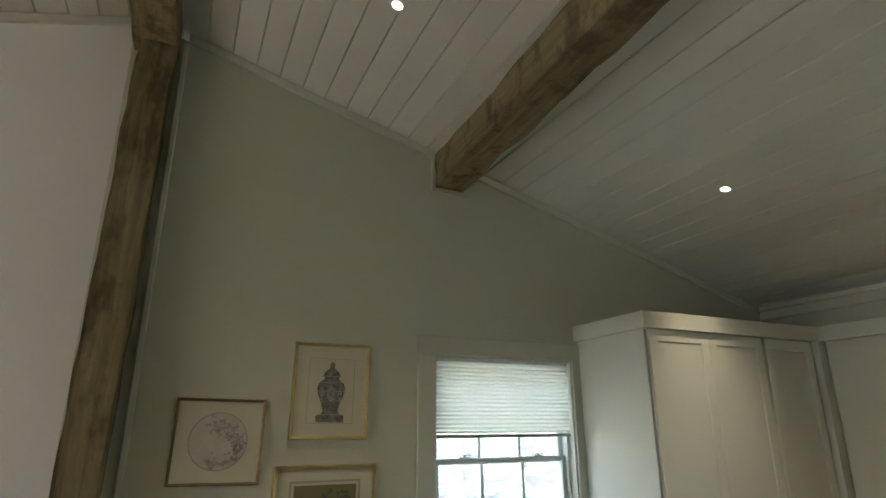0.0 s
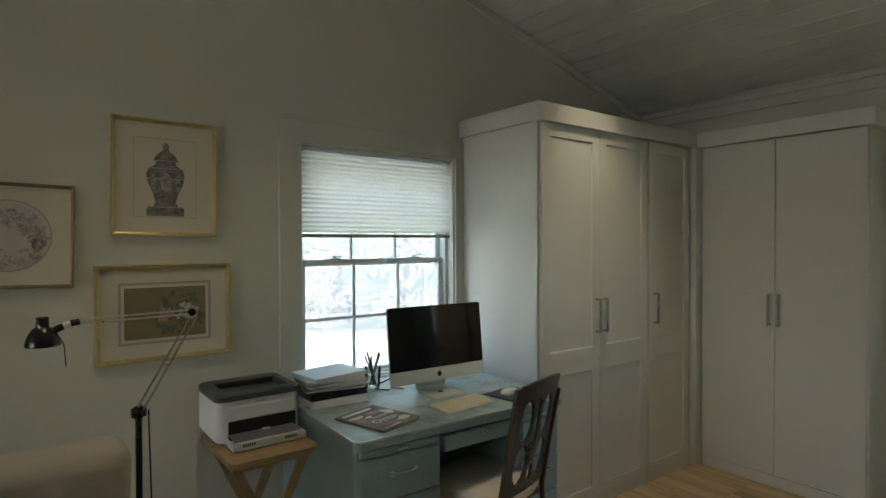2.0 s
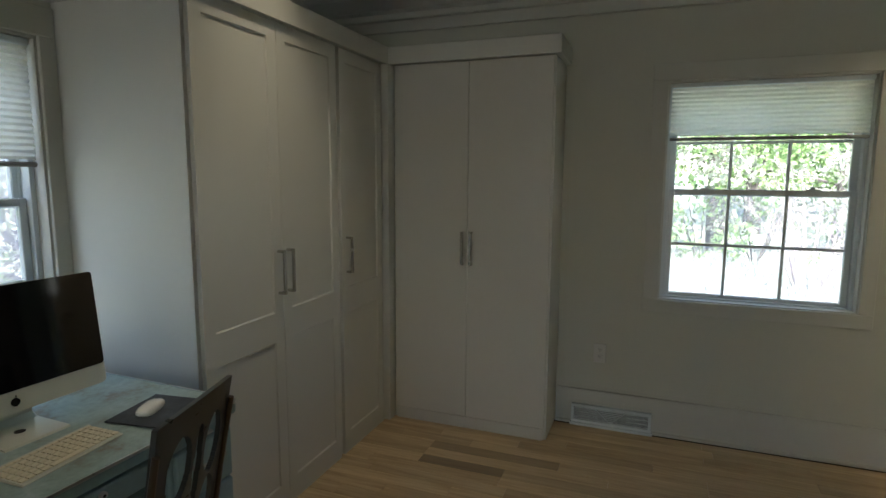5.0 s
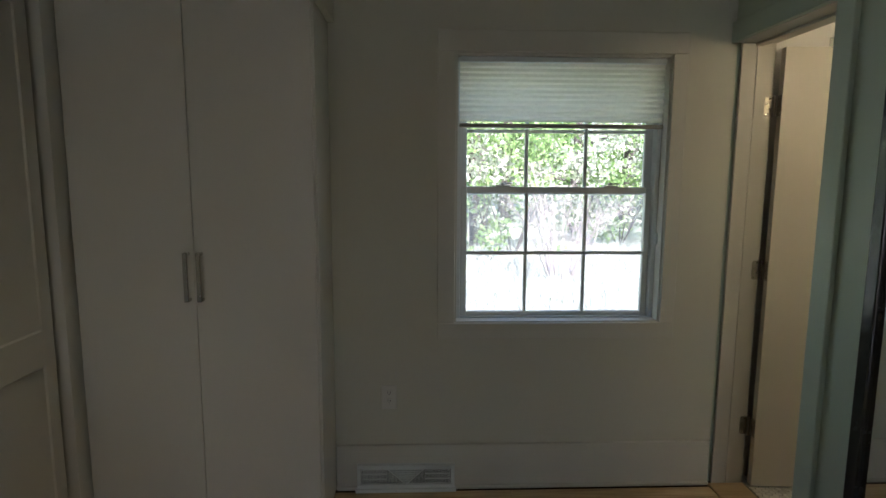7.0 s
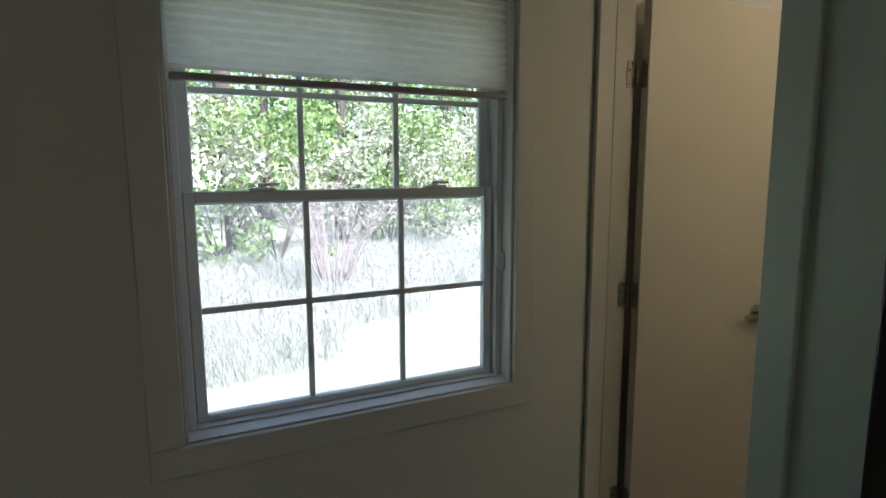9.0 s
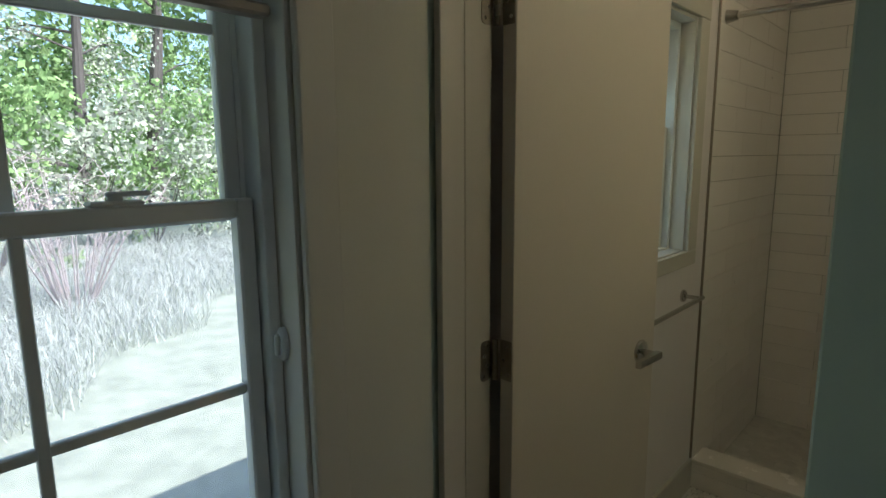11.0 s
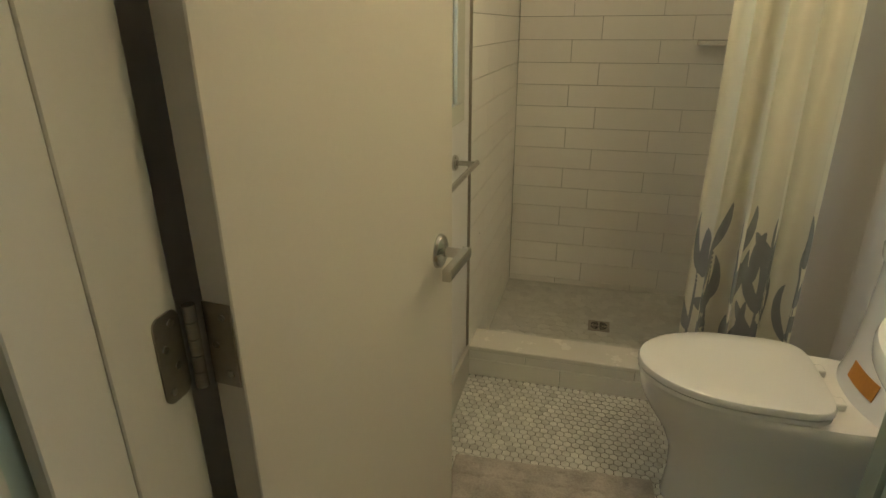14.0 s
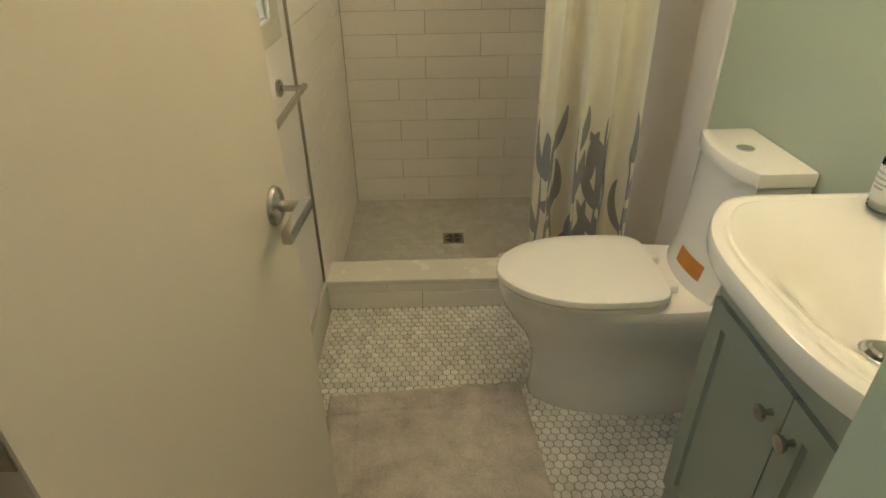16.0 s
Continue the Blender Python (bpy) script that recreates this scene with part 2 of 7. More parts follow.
BLACK = surface("black_enamel", (0.012, 0.012, 0.013), 0.25, var=0.2, scale=10, bump=0.02)
GLASS = glass("window_glass")
# mesh added over the north window to dim and haze its over-bright view
DIMMESH = mesh_screen("grey_dimming_mesh", (0.56, 0.51, 0.60), 0.58)
# insect mesh whose lilac tint and cover also put in the panes' haze
SCREENMESH = mesh_screen("pale_insect_haze_mesh", (0.72, 0.68, 0.76), 0.29)
# near-black colour for the shade inside holes, laid on as solid pieces
HOLE = surface("recess_shade", (0.015, 0.015, 0.015), 0.9)


# ---- building helpers ----
def link(name, bm, material, parent=None, label="", smooth=False):
    me = bpy.data.meshes.new(name)
    bmesh.ops.recalc_face_normals(bm, faces=bm.faces)
    bm.to_mesh(me)
    bm.free()
    for mm in material if isinstance(material, (list, tuple)) else [material]:
        me.materials.append(mm)
    if smooth:
        me.shade_smooth()
        me.set_sharp_from_angle(angle=radians(35))
    ob = new(name, me)
    if parent is not None:
        ob.parent = parent
    if label:
        ob["label"] = label
    return ob


def part(name, bm, material, parent, label="", smooth=False):
    return link(name, bm, material, parent, label, smooth)


def thing(name, label, category, m=None, group="", kind=""):
    e = new(name)
    e.empty_display_size = 0.1
    e.matrix_world = m or Matrix.Identity(4)
    return tagged(e, label, category, group, kind)


def box(bm, x0, x1, y0, y1, z0, z1, bevel=0.0, m=None, seg=1):
    vs = [bm.verts.new((x, y, z)) for z in (z0, z1) for y in (y0, y1) for x in (x0, x1)]
    fs = [bm.faces.new([vs[i] for i in f]) for f in ((0, 2, 3, 1), (4, 5, 7, 6), (0, 1, 5, 4), (2, 6, 7, 3), (0, 4, 6, 2), (1, 3, 7, 5))]
    out = vs
    if bevel:
        es = list({e for f in fs for e in f.edges})
        r = bmesh.ops.bevel(bm, geom=es, offset=bevel, segments=seg, affect="EDGES", profile=0.5)
        out = list({v for f in r["faces"] for v in f.verts} | {v for v in vs if v.is_valid})
    if m is not None:
        bmesh.ops.transform(bm, matrix=m, verts=out)
    return out


def boxm(*a, **k):
    bm = bmesh.new()
    box(bm, *a, **k)
    return bm


def cyl(bm, a, b, r0, r1=None, seg=16, caps=True):
    a, b = Vector(a), Vector(b)
    r1 = r0 if r1 is None else r1
    q = (b - a).to_track_quat("Z", "Y").to_matrix()
    rings = []
    for c, r in ((a, r0), (b, r1)):
        rings.append([bm.verts.new(c + q @ Vector((r * math.cos(t), r * math.sin(t), 0))) for t in (2 * math.pi * i / seg for i in range(seg))])
    for i in range(seg):
        j = (i + 1) % seg
        bm.faces.new((rings[0][i], rings[0][j], rings[1][j], rings[1][i]))
    if caps:
        bm.faces.new(rings[0][::-1])
        bm.faces.new(rings[1])
    return rings


def tube(bm, pts, r, seg=10, caps=True):
    """A round tube along points; r may be one radius or one for each point."""
    pts = [Vector(p) for p in pts]
    rs = r if isinstance(r, (list, tuple)) else [r] * len(pts)
    rings, up = [], None
    for i, p in enumerate(pts):
        d = (pts[min(i + 1, len(pts) - 1)] - pts[max(i - 1, 0)]).normalized()
        if up is None:
            up = Vector((0, 0, 1)) if abs(d.z) < 0.9 else Vector((0, 1, 0))
        side = d.cross(up).normalized()
        up = side.cross(d).normalized()
        rings.append([bm.verts.new(p + rs[i] * (side * math.cos(t) + up * math.sin(t))) for t in (2 * math.pi * k / seg for k in range(seg))])
    for a, b in zip(rings, rings[1:]):
        for k in range(seg):
            j = (k + 1) % seg
            bm.faces.new((a[k], a[j], b[j], b[k]))
    if caps:
        bm.faces.new(rings[0][::-1])
        bm.faces.new(rings[-1])


def loft(bm, rings, cap0=True, cap1=True, closed=True):
    vr = [[bm.verts.new(p) for p in ring] for ring in rings]
    n = len(vr[0])
    for a, b in zip(vr, vr[1:]):
        for k in range(n if closed else n - 1):
            j = (k + 1) % n
            bm.faces.new((a[k], a[j], b[j], b[k]))
    if cap0:
        bm.faces.new(vr[0][::-1])
    if cap1:
        bm.faces.new(vr[-1])
    return vr


def prism(bm, outline, z0, z1):
    lo = [bm.verts.new((x, y, z0)) for x, y in outline]
    hi = [bm.verts.new((x, y, z1)) for x, y in outline]
    n = len(lo)
    for i in range(n):
        j = (i + 1) % n
        bm.faces.new((lo[i], lo[j], hi[j], hi[i]))
    bm.faces.new(lo[::-1])
    bm.faces.new(hi)


def spin(bm, profile, seg=24, centre=(0, 0, 0)):
    """A turned shape: profile is (radius, z) from bottom to top."""
    c = Vector(centre)
    rings = [[c + Vector((r * math.cos(t), r * math.sin(t), z)) for t in (2 * math.pi * k / seg for k in range(seg))] for r, z in profile]
    loft(bm, rings)


def wall_y(name, x0, x1, y0, y1, holes, material, top=zc, z0=0.0, cuts=()):
    """A wall along x between y0 and y1, with a sloping top and openings (xa, xb, za, zb)."""
    bm = bmesh.new()
    xs = sorted({x0, x1, *(c for c in cuts if x0 < c < x1), *(v for h in holes for v in h[:2])})
    for a, b in zip(xs, xs[1:]):
        bands, z = [], z0
        for h in sorted((h for h in holes if h[0] <= a and h[1] >= b), key=lambda h: h[2]):
            bands.append((z, h[2]))
            z = h[3]
        bands.append((z, None))
        for lo, hi in bands:
            za, zb = (top(a), top(b)) if hi is None else (hi, hi)
            if za - lo < 0.002 and zb - lo < 0.002:
                continue
            vs = [bm.verts.new(p) for p in ((a, y0, lo), (b, y0, lo), (b, y0, zb), (a, y0, za), (a, y1, lo), (b, y1, lo), (b, y1, zb), (a, y1, za))]
            for f in ((0, 1, 2, 3), (5, 4, 7, 6), (4, 0, 3, 7), (1, 5, 6, 2), (3, 2, 6, 7), (4, 5, 1, 0)):
                bm.faces.new([vs[i] for i in f])
    return tagged(link(name, bm, material), kind="structure")


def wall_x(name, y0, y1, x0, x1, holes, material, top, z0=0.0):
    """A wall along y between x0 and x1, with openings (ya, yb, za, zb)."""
    bm = bmesh.new()
    ys = sorted({y0, y1, *(v for h in holes for v in h[:2])})
    for a, b in zip(ys, ys[1:]):
        z = z0
        for h in sorted((h for h in holes if h[0] <= a and h[1] >= b), key=lambda h: h[2]):
            if h[2] - z > 0.002:
                box(bm, x0, x1, a, b, z, h[2])
            z = h[3]
        box(bm, x0, x1, a, b, z, top)
    return tagged(link(name, bm, material), kind="structure")


# ---- shell ----
W1 = (1.735, 2.692, 0.765, 1.972)   # window in the north wall: x from, x to, z from, z to
W2 = (0.055, 0.999, 0.796, 1.988)   # window in the east wall: y from, y to, z from, z to
W3 = (-1.70, -1.14, 1.10, 1.965)     # bathroom window
WW = (0.0, 2.0, 0.35, 2.15)        # unseen wide window, added in the west wall to let in light
tagged(wall_y("wall_north", RIDGE_X - 0.1, XE + 0.16, YN, YN + 0.16, [W1], GREIGE), "greige painted gable wall with a window", "wall")
# the gable west of the post takes the paler wall colour
tagged(wall_y("wall_north_2", XW - 0.16, RIDGE_X - 0.1, YN, YN + 0.16, [], LILAC), "gable wall beside a timber post, set paler than the greige part", "wall")
tagged(wall_x("wall_east", -0.228, YN, XE, XE + 0.16, [W2], GREIGE, 2.47), "greige painted wall with a window", "wall")
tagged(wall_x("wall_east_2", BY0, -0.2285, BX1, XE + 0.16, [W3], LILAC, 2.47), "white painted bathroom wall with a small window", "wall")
tagged(wall_x("wall_west", YS, YN, XW - 0.16, XW, [WW], LILAC, zc(XW) + 0.02), "unseen white painted wall with an added wide window", "wall")
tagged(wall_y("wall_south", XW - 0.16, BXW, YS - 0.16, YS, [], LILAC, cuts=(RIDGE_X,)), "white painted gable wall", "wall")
tagged(wall_y("wall_hall", BXW, BX1, BATH_Y, HALL_Y, [(3.940, 4.597, 0.0, 2.055)], SAGE), "sage green wall with a bathroom door", "wall")
tagged(wall_x("wall_bath_west", BY0, BATH_Y, BXW, BX0, [], SAGE, 2.9), "sage green bathroom wall", "wall")
tagged(wall_y("wall_bath_south", BXW, XE + 0.16, BY0 - 0.16, BY0, [], LILAC, top=lambda x: 2.46), "white bathroom wall behind the shower tiles", "wall")

# sloping board ceiling, one mesh for each slope
for nm, sgn, xa, xb in (("ceiling_east", 1, RIDGE_X, XE + 0.16), ("ceiling_west", -1, RIDGE_X, XW - 0.16)):
    bm = bmesh.new()
    w, gap, x = 0.135, 0.003, xa
    ya, yb = (BY0 - 0.16 if sgn > 0 else YS - 0.16), YN + 0.16
    while (xb - x) * sgn > 0.02:
        x2 = min(x + w, xb) if sgn > 0 else max(x - w, xb)
        a, b = x, x2 - gap * sgn
        pts = ((a, 0.0), (a + 0.003 * sgn, -0.005), (b - 0.003 * sgn, -0.005), (b, 0.0), (b, 0.012), (a, 0.012))
        rings = [[(px, y, zc(px) + pz) for px, pz in pts] for y in (ya, yb)]
        loft(bm, rings)
        x = x2
    a, b = xa, xb
    loft(bm, [[(a, y, zc(a) + 0.010), (b, y, zc(b) + 0.010), (b, y, zc(b) + 0.20), (a, y, zc(a) + 0.20)] for y in (ya, yb)])
    tagged(link(nm, bm, CEIL), "white painted tongue-and-groove board ceiling", "ceiling", kind="structure")
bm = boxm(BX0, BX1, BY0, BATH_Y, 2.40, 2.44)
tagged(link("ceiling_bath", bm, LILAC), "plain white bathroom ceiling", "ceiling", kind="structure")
# unseen roof over it, added so that the house casts its shadow
bm = bmesh.new()
for sgn, xb in ((1, XE + 0.5), (-1, XW - 0.5)):
    loft(bm, [[(RIDGE_X, y, zc(RIDGE_X) + 0.22), (xb, y, zc(xb) + 0.22), (xb, y, zc(xb) + 0.30), (RIDGE_X, y, zc(RIDGE_X) + 0.30)] for y in (BY0 - 0.5, YN + 0.5)])
tagged(link("roof", bm, ROOFING), "unseen grey shingled gable roof", "roof", kind="structure")
# floors and base
bm = boxm(XW - 0.16, BXW, BY0 - 0.16, YN + 0.16, -0.25, -0.015)
box(bm, BXW + 0.0005, XE + 0.16, -2.05, YN + 0.16, -0.25, -0.015)
floor = tagged(link("floor", bm, SEAM), "oak plank floor with mixed light and dark boards", "floor", kind="structure")
bm = boxm(XW - 0.16, XE + 0.16, BY0 - 0.16, YN + 0.16, -1.3, -0.25)
tagged(link("foundation", bm, EXTERIOR), "pale house foundation", "foundation", kind="structure")

# trims
def trim(name, bm, label, material=TRIM):
    return tagged(link(name, bm, material), label, "trim", kind="structure")


bm = bmesh.new()
box(bm, XE - 0.02, XE, HALL_Y, 1.545, 0.0, 0.215, 0.003)
box(bm, XE - 0.034, XE - 0.02, HALL_Y, 1.545, 0.0, 0.02, 0.005)
trim("baseboard_east", bm, "tall white painted baseboard with quarter round")
bm = bmesh.new()
box(bm, RIDGE_X + 0.2, 1.55, YN - 0.02, YN, 0.0, 0.215, 0.003)
trim("baseboard_north", bm, "tall white painted baseboard")
bm = bmesh.new()
box(bm, BXW, 3.869, HALL_Y, HALL_Y + 0.018, 0.0, 0.215, 0.003)
trim("baseboard_hall", bm, "sage painted baseboard", SAGE)
bm = bmesh.new()
box(bm, XE - 0.02, XE, HALL_Y, YN, 2.362, 2.47, 0.004)
box(bm, XE - 0.045, XE, HALL_Y, YN, 2.43, 2.475, 0.006)
trim("crown_trim_east", bm, "white painted trim board under the ceiling")
for nm, xa, xb in (("crown_trim_north", 0.22, XE), ("crown_trim_north_2", -0.06, XW)):
    bm = bmesh.new()
    loft(bm, [[(x, YN, zc(x) - 0.055), (x, YN - 0.014, zc(x) - 0.05), (x, YN - 0.028, zc(x) - 0.012), (x, YN, zc(x) - 0.009)] for x in (xa, xb)])
    trim(nm, bm, "narrow white trim along the ceiling slope")

# beams and post
def hewn(name, a, b, w, h, material, label, axis, seed, thin=1.0):
    """A rough-hewn timber from a to b with wavering faces and chipped edges."""
    rnd = random.Random(seed)
    a, b = Vector(a), Vector(b)
    n = max(8, int((b - a).length / 0.07))
    rings = []
    for i in range(n + 1):
        p = a.lerp(b, i / n)
        ring = []
        for u, v in ((-1, -1), (-0.9, -1), (0, -1), (0.9, -1), (1, -0.92), (1, 0), (1, 0.92), (0.9, 1), (0, 1), (-0.9, 1), (-1, 0.9), (-1, 0)):
            jit = 0.006 * noise.noise(Vector((u * 3 + seed, v * 3, i * 0.25))) * 2 + rnd.uniform(-0.0015, 0.0015)
            s = (1 + jit / (0.5 * w))
            k = thin + (1 - thin) * i / n
            off = Vector((u * w / 2 * s * k, 0, v * h / 2 * s)) if axis == 1 else Vector((u * w / 2 * s, v * h / 2 * s, 0))
            ring.append(p + off)
        rings.append(ring)
    bm = bmesh.new()
    loft(bm, rings)
    return tagged(link(name, bm, material), label, "beam", kind="structure")


hewn("ceiling_beam", (1.58, -2.9, 3.185), (1.83, YN, 3.135), 0.20, 0.225, BEAM, "rough hewn brown timber purlin under the ceiling", 1, 3, 0.8)
hewn("ridge_beam", (0.07, -2.5, 3.62), (0.07, YN, 3.62), 0.21, 0.22, BEAM, "rough hewn brown timber ridge beam", 1, 5)
hewn("timber_post", (0.045, YN - 0.05, 0.0), (0.085, YN - 0.05, 3.60), 0.178, 0.17, POST, "rough hewn brown timber post on the gable wall", 2, 9)
bm = boxm(0.195, 0.225, YN - 0.03, YN, 0.0, 3.62, 0.006)
trim("corner_bead", bm, "white trim strip beside the timber post")
bm = bmesh.new()
box(bm, 1.70, 1.722, YN - 0.02, YN, 2.985, 3.25, 0.003)
box(bm, 1.70, 1.95, YN - 0.02, YN, 2.985, 3.012, 0.003)
trim("beam_collar", bm, "white trim round the end of the timber beam")

# ---- windows ----
BLINDCLOTH = sheer("white_pleated_cloth", (0.78, 0.78, 0.69), 0.42, 60.0)
RAIL = surface("bronze_blind_rail", (0.30, 0.28, 0.24), 0.45, var=0.06)


def window(name, m, w, z0, z1, meet, casing, cols, label, lower_rows=2, mesh=None):
    """A double-hung window in its opening: local x along it, y outwards from the wall's face, z up."""
    root = thing(name, label, "window", m, kind="structure")
    bm = bmesh.new()
    for a in ((0, 0.008, 0.0, 0.15, z0, z1), (w - 0.008, w, 0.0, 0.15, z0, z1), (0.008, w - 0.008, 0.0, 0.15, z1 - 0.012, z1), (0.008, w - 0.008, 0.0, 0.15, z0, z0 + 0.006)):
        box(bm, *a, 0.0015)
    part("window_jamb", bm, TRIM, root)
    bm = bmesh.new()
    f = 0.020
    for a in ((0.008, 0.008 + f, 0.055, 0.145, z0 + 0.006, z1 - 0.012), (w - 0.008 - f, w - 0.008, 0.055, 0.145, z0 + 0.006, z1 - 0.012),
              (0.008 + f, w - 0.008 - f, 0.055, 0.145, z1 - 0.036, z1 - 0.012), (0.008 + f, w - 0.008 - f, 0.055, 0.145, z0 + 0.006, z0 + 0.013)):
        box(bm, *a, 0.002)
    for x in (0.008 + f, w - 0.008 - f - 0.008):
        box(bm, x, x + 0.008, 0.104, 0.107, z0 + 0.013, z1 - 0.036)
    part("window_frame", bm, VINYL, root, "white vinyl window frame")
    for nm, za, zb, v in (("lower_sash", z0 + 0.013, meet + 0.02, 0.078), ("upper_sash", meet - 0.016, z1 - 0.036, 0.110)):
        a, b = 0.008 + f + 0.002, w - 0.008 - f - 0.002
        st, rb, rt = 0.028, (0.019 if nm == "lower_sash" else 0.03), 0.03
        bm = bmesh.new()
        box(bm, a, a + st, v, v + 0.026, za, zb, 0.003)
        box(bm, b - st, b, v, v + 0.026, za, zb, 0.003)
        box(bm, a + st, b - st, v, v + 0.026, za, za + rb, 0.003)
        box(bm, a + st, b - st, v, v + 0.026, zb - rt, zb, 0.003)
        sash = part(nm, bm, VINYL, root)
        ga, gb, gz0, gz1 = a + st, b - st, za + rb, zb - rt
        rows = lower_rows if nm == "lower_sash" else 2
        for i in range(1, cols):
            x = ga + (gb - ga) * i / cols
            part("glazing_bar", boxm(x - 0.008, x + 0.008, v + 0.006, v + 0.02, gz0, gz1, 0.002), VINYL, sash)
        for k in range(1, rows):
            z = gz0 + (gz1 - gz0) * k / rows
            part("glazing_bar", boxm(ga, gb, v + 0.007, v + 0.019, z - 0.008, z + 0.008, 0.002), VINYL, sash)
        for i in range(cols):
            for k in range(rows):
                xa, xb = ga + (gb - ga) * i / cols, ga + (gb - ga) * (i + 1) / cols
                zl, zh = gz0 + (gz1 - gz0) * k / rows, gz0 + (gz1 - gz0) * (k + 1) / rows
                bm = bmesh.new()
                bm.faces.new([bm.verts.new(p) for p in ((xa, v + 0.013, zl), (xb, v + 0.013, zl), (xb, v + 0.013, zh), (xa, v + 0.013, zh))])
                pane = part("pane", bm, GLASS, sash)
                pane.visible_shadow = False
        if nm == "lower_sash":
            for x in (w * 0.235, w * 0.765):
                bm = bmesh.new()
                box(bm, x - 0.034, x + 0.034, v - 0.002, v + 0.028, zb, zb + 0.007, 0.003)
                cyl(bm, (x, v + 0.012, zb + 0.007), (x, v + 0.012, zb + 0.016), 0.011, 0.009, 12)
                box(bm, x - 0.012, x + 0.045, v + 0.004, v + 0.016, zb + 0.012, zb + 0.019, 0.003)
                part("sash_lock", bm, VINYL, sash)
    top = z1 - 0.037 if mesh else meet + 0.012
    bm = bmesh.new()
    bm.faces.new([bm.verts.new(p) for p in ((0.029, 0.1405, z0 + 0.014), (w - 0.029, 0.1405, z0 + 0.014), (w - 0.029, 0.1405, top), (0.029, 0.1405, top))])
    part("insect_screen", bm, mesh or SCREENMESH, root, "dense grey mesh added to dim and haze the bright view" if mesh else "fine pale insect mesh, tinted for haze, over the lower half")
    cl, cr, ct, cb = casing
    for nm, a in (("casing_top", (-cl, w + cr, -0.018, 0.0, z1, z1 + ct)), ("casing_side", (-cl, -0.0005, -0.016, 0.0, z0, z1)),
                  ("casing_side", (w + 0.0005, w + cr, -0.016, 0.0, z0, z1)), ("window_apron", (-cl, w + cr, -0.016, 0.0, z0 - cb, z0))):
        part(nm, boxm(*a, 0.003), CASING, root)
    return root


def blind(name, m, w, z1, zb, label):
    """A pleated cell shade hanging from its head rail."""
    root = thing(name, label, "window blind", m, "pleated blinds")
    part("head_rail", boxm(0.016, w - 0.016, 0.012, 0.05, z1 - 0.038, z1 - 0.013, 0.004), VINYL, root)
    n = max(4, round((z1 - 0.04 - zb) / 0.0245))
    bm = bmesh.new()
    rows = []
    for i in range(2 * n + 1):
        z = z1 - 0.04 - (z1 - 0.04 - zb - 0.014) * i / (2 * n)
        v = 0.026 + (0.0045 if i % 2 else -0.0045)
        rows.append([(0.018, v, z), (w / 2, v, z + 0.0008 * math.sin(i)), (w - 0.018, v, z)])
    loft(bm, rows, False, False, closed=False)
    part("pleated_cloth", bm, BLINDCLOTH, root, "white translucent pleated cloth")
    part("bottom_rail", boxm(0.017, w - 0.017, 0.016, 0.046, zb - 0.012, zb + 0.006, 0.004), RAIL, root, "bronze-grey bottom rail")
    return root


NORTH = lambda x0: pose(x0, YN, 0)
EAST = lambda y1: pose(XE, y1, 0, 0, 0, -90)
window("window_1", NORTH(W1[0]), W1[1] - W1[0], W1[2], W1[3], 1.372, (0.112, 0.062, 0.105, 0.09), 3, "white double-hung window with grid bars above the desk", mesh=DIMMESH)
window("window_2", EAST(W2[1]), W2[1] - W2[0], W2[2], W2[3], 1.392, (0.080, 0.067, 0.09, 0.075), 3, "white double-hung window with grid bars and flat casing")
window("window_3", pose(BX1, W3[1], 0, 0, 0, -90), W3[1] - W3[0], W3[2], W3[3], 1.555, (0.09, 0.09, 0.09, 0.06), 2, "small white double-hung bathroom window")
window("window_4", pose(XW, WW[0], 0, 0, 0, 90), WW[1] - WW[0], WW[2], WW[3], 1.3, (0.09, 0.09, 0.09, 0.08), 3, "unseen wide white window added to light the room")
blind("window_blind", NORTH(W1[0]), W1[1] - W1[0], W1[3], 1.518, "white pleated shade half lowered over the desk window")
blind("window_blind", EAST(W2[1]), W2[1] - W2[0], W2[3], 1.684, "white pleated shade drawn partly down on the window")
bm = bmesh.new()
CLY = W2[0] + 0.0085
loft(bm, [[(XE + 0.045 + 0.013 * q * math.cos(t), CLY + d, 1.178 + 0.028 * q * math.sin(t)) for t in (2 * math.pi * i / 20 for i in range(20))] for d, q in ((0, 1), (0.007, 1), (0.011, 0.8))])
box(bm, XE + 0.041, XE + 0.049, CLY + 0.010, CLY + 0.018, 1.160, 1.196, 0.002)
tagged(link("cord_cleat", bm, VINYL, smooth=True), "small white oval cord cleat on the window jamb", "cord cleat")

# ---- wardrobes ----
def bar_handle(parent, m, length=0.19):
    bm = bmesh.new()
    box(bm, -0.009, 0.009, -0.036, -0.027, -length / 2, length / 2, 0.002, m)
    for z in (-length / 2 + 0.006, length / 2 - 0.006):
        box(bm, -0.008, 0.008, -0.028, 0.0, z - 0.006, z + 0.006, 0.0015, m)
    return part("handle", bm, NICKEL, parent, "brushed nickel bar handle")


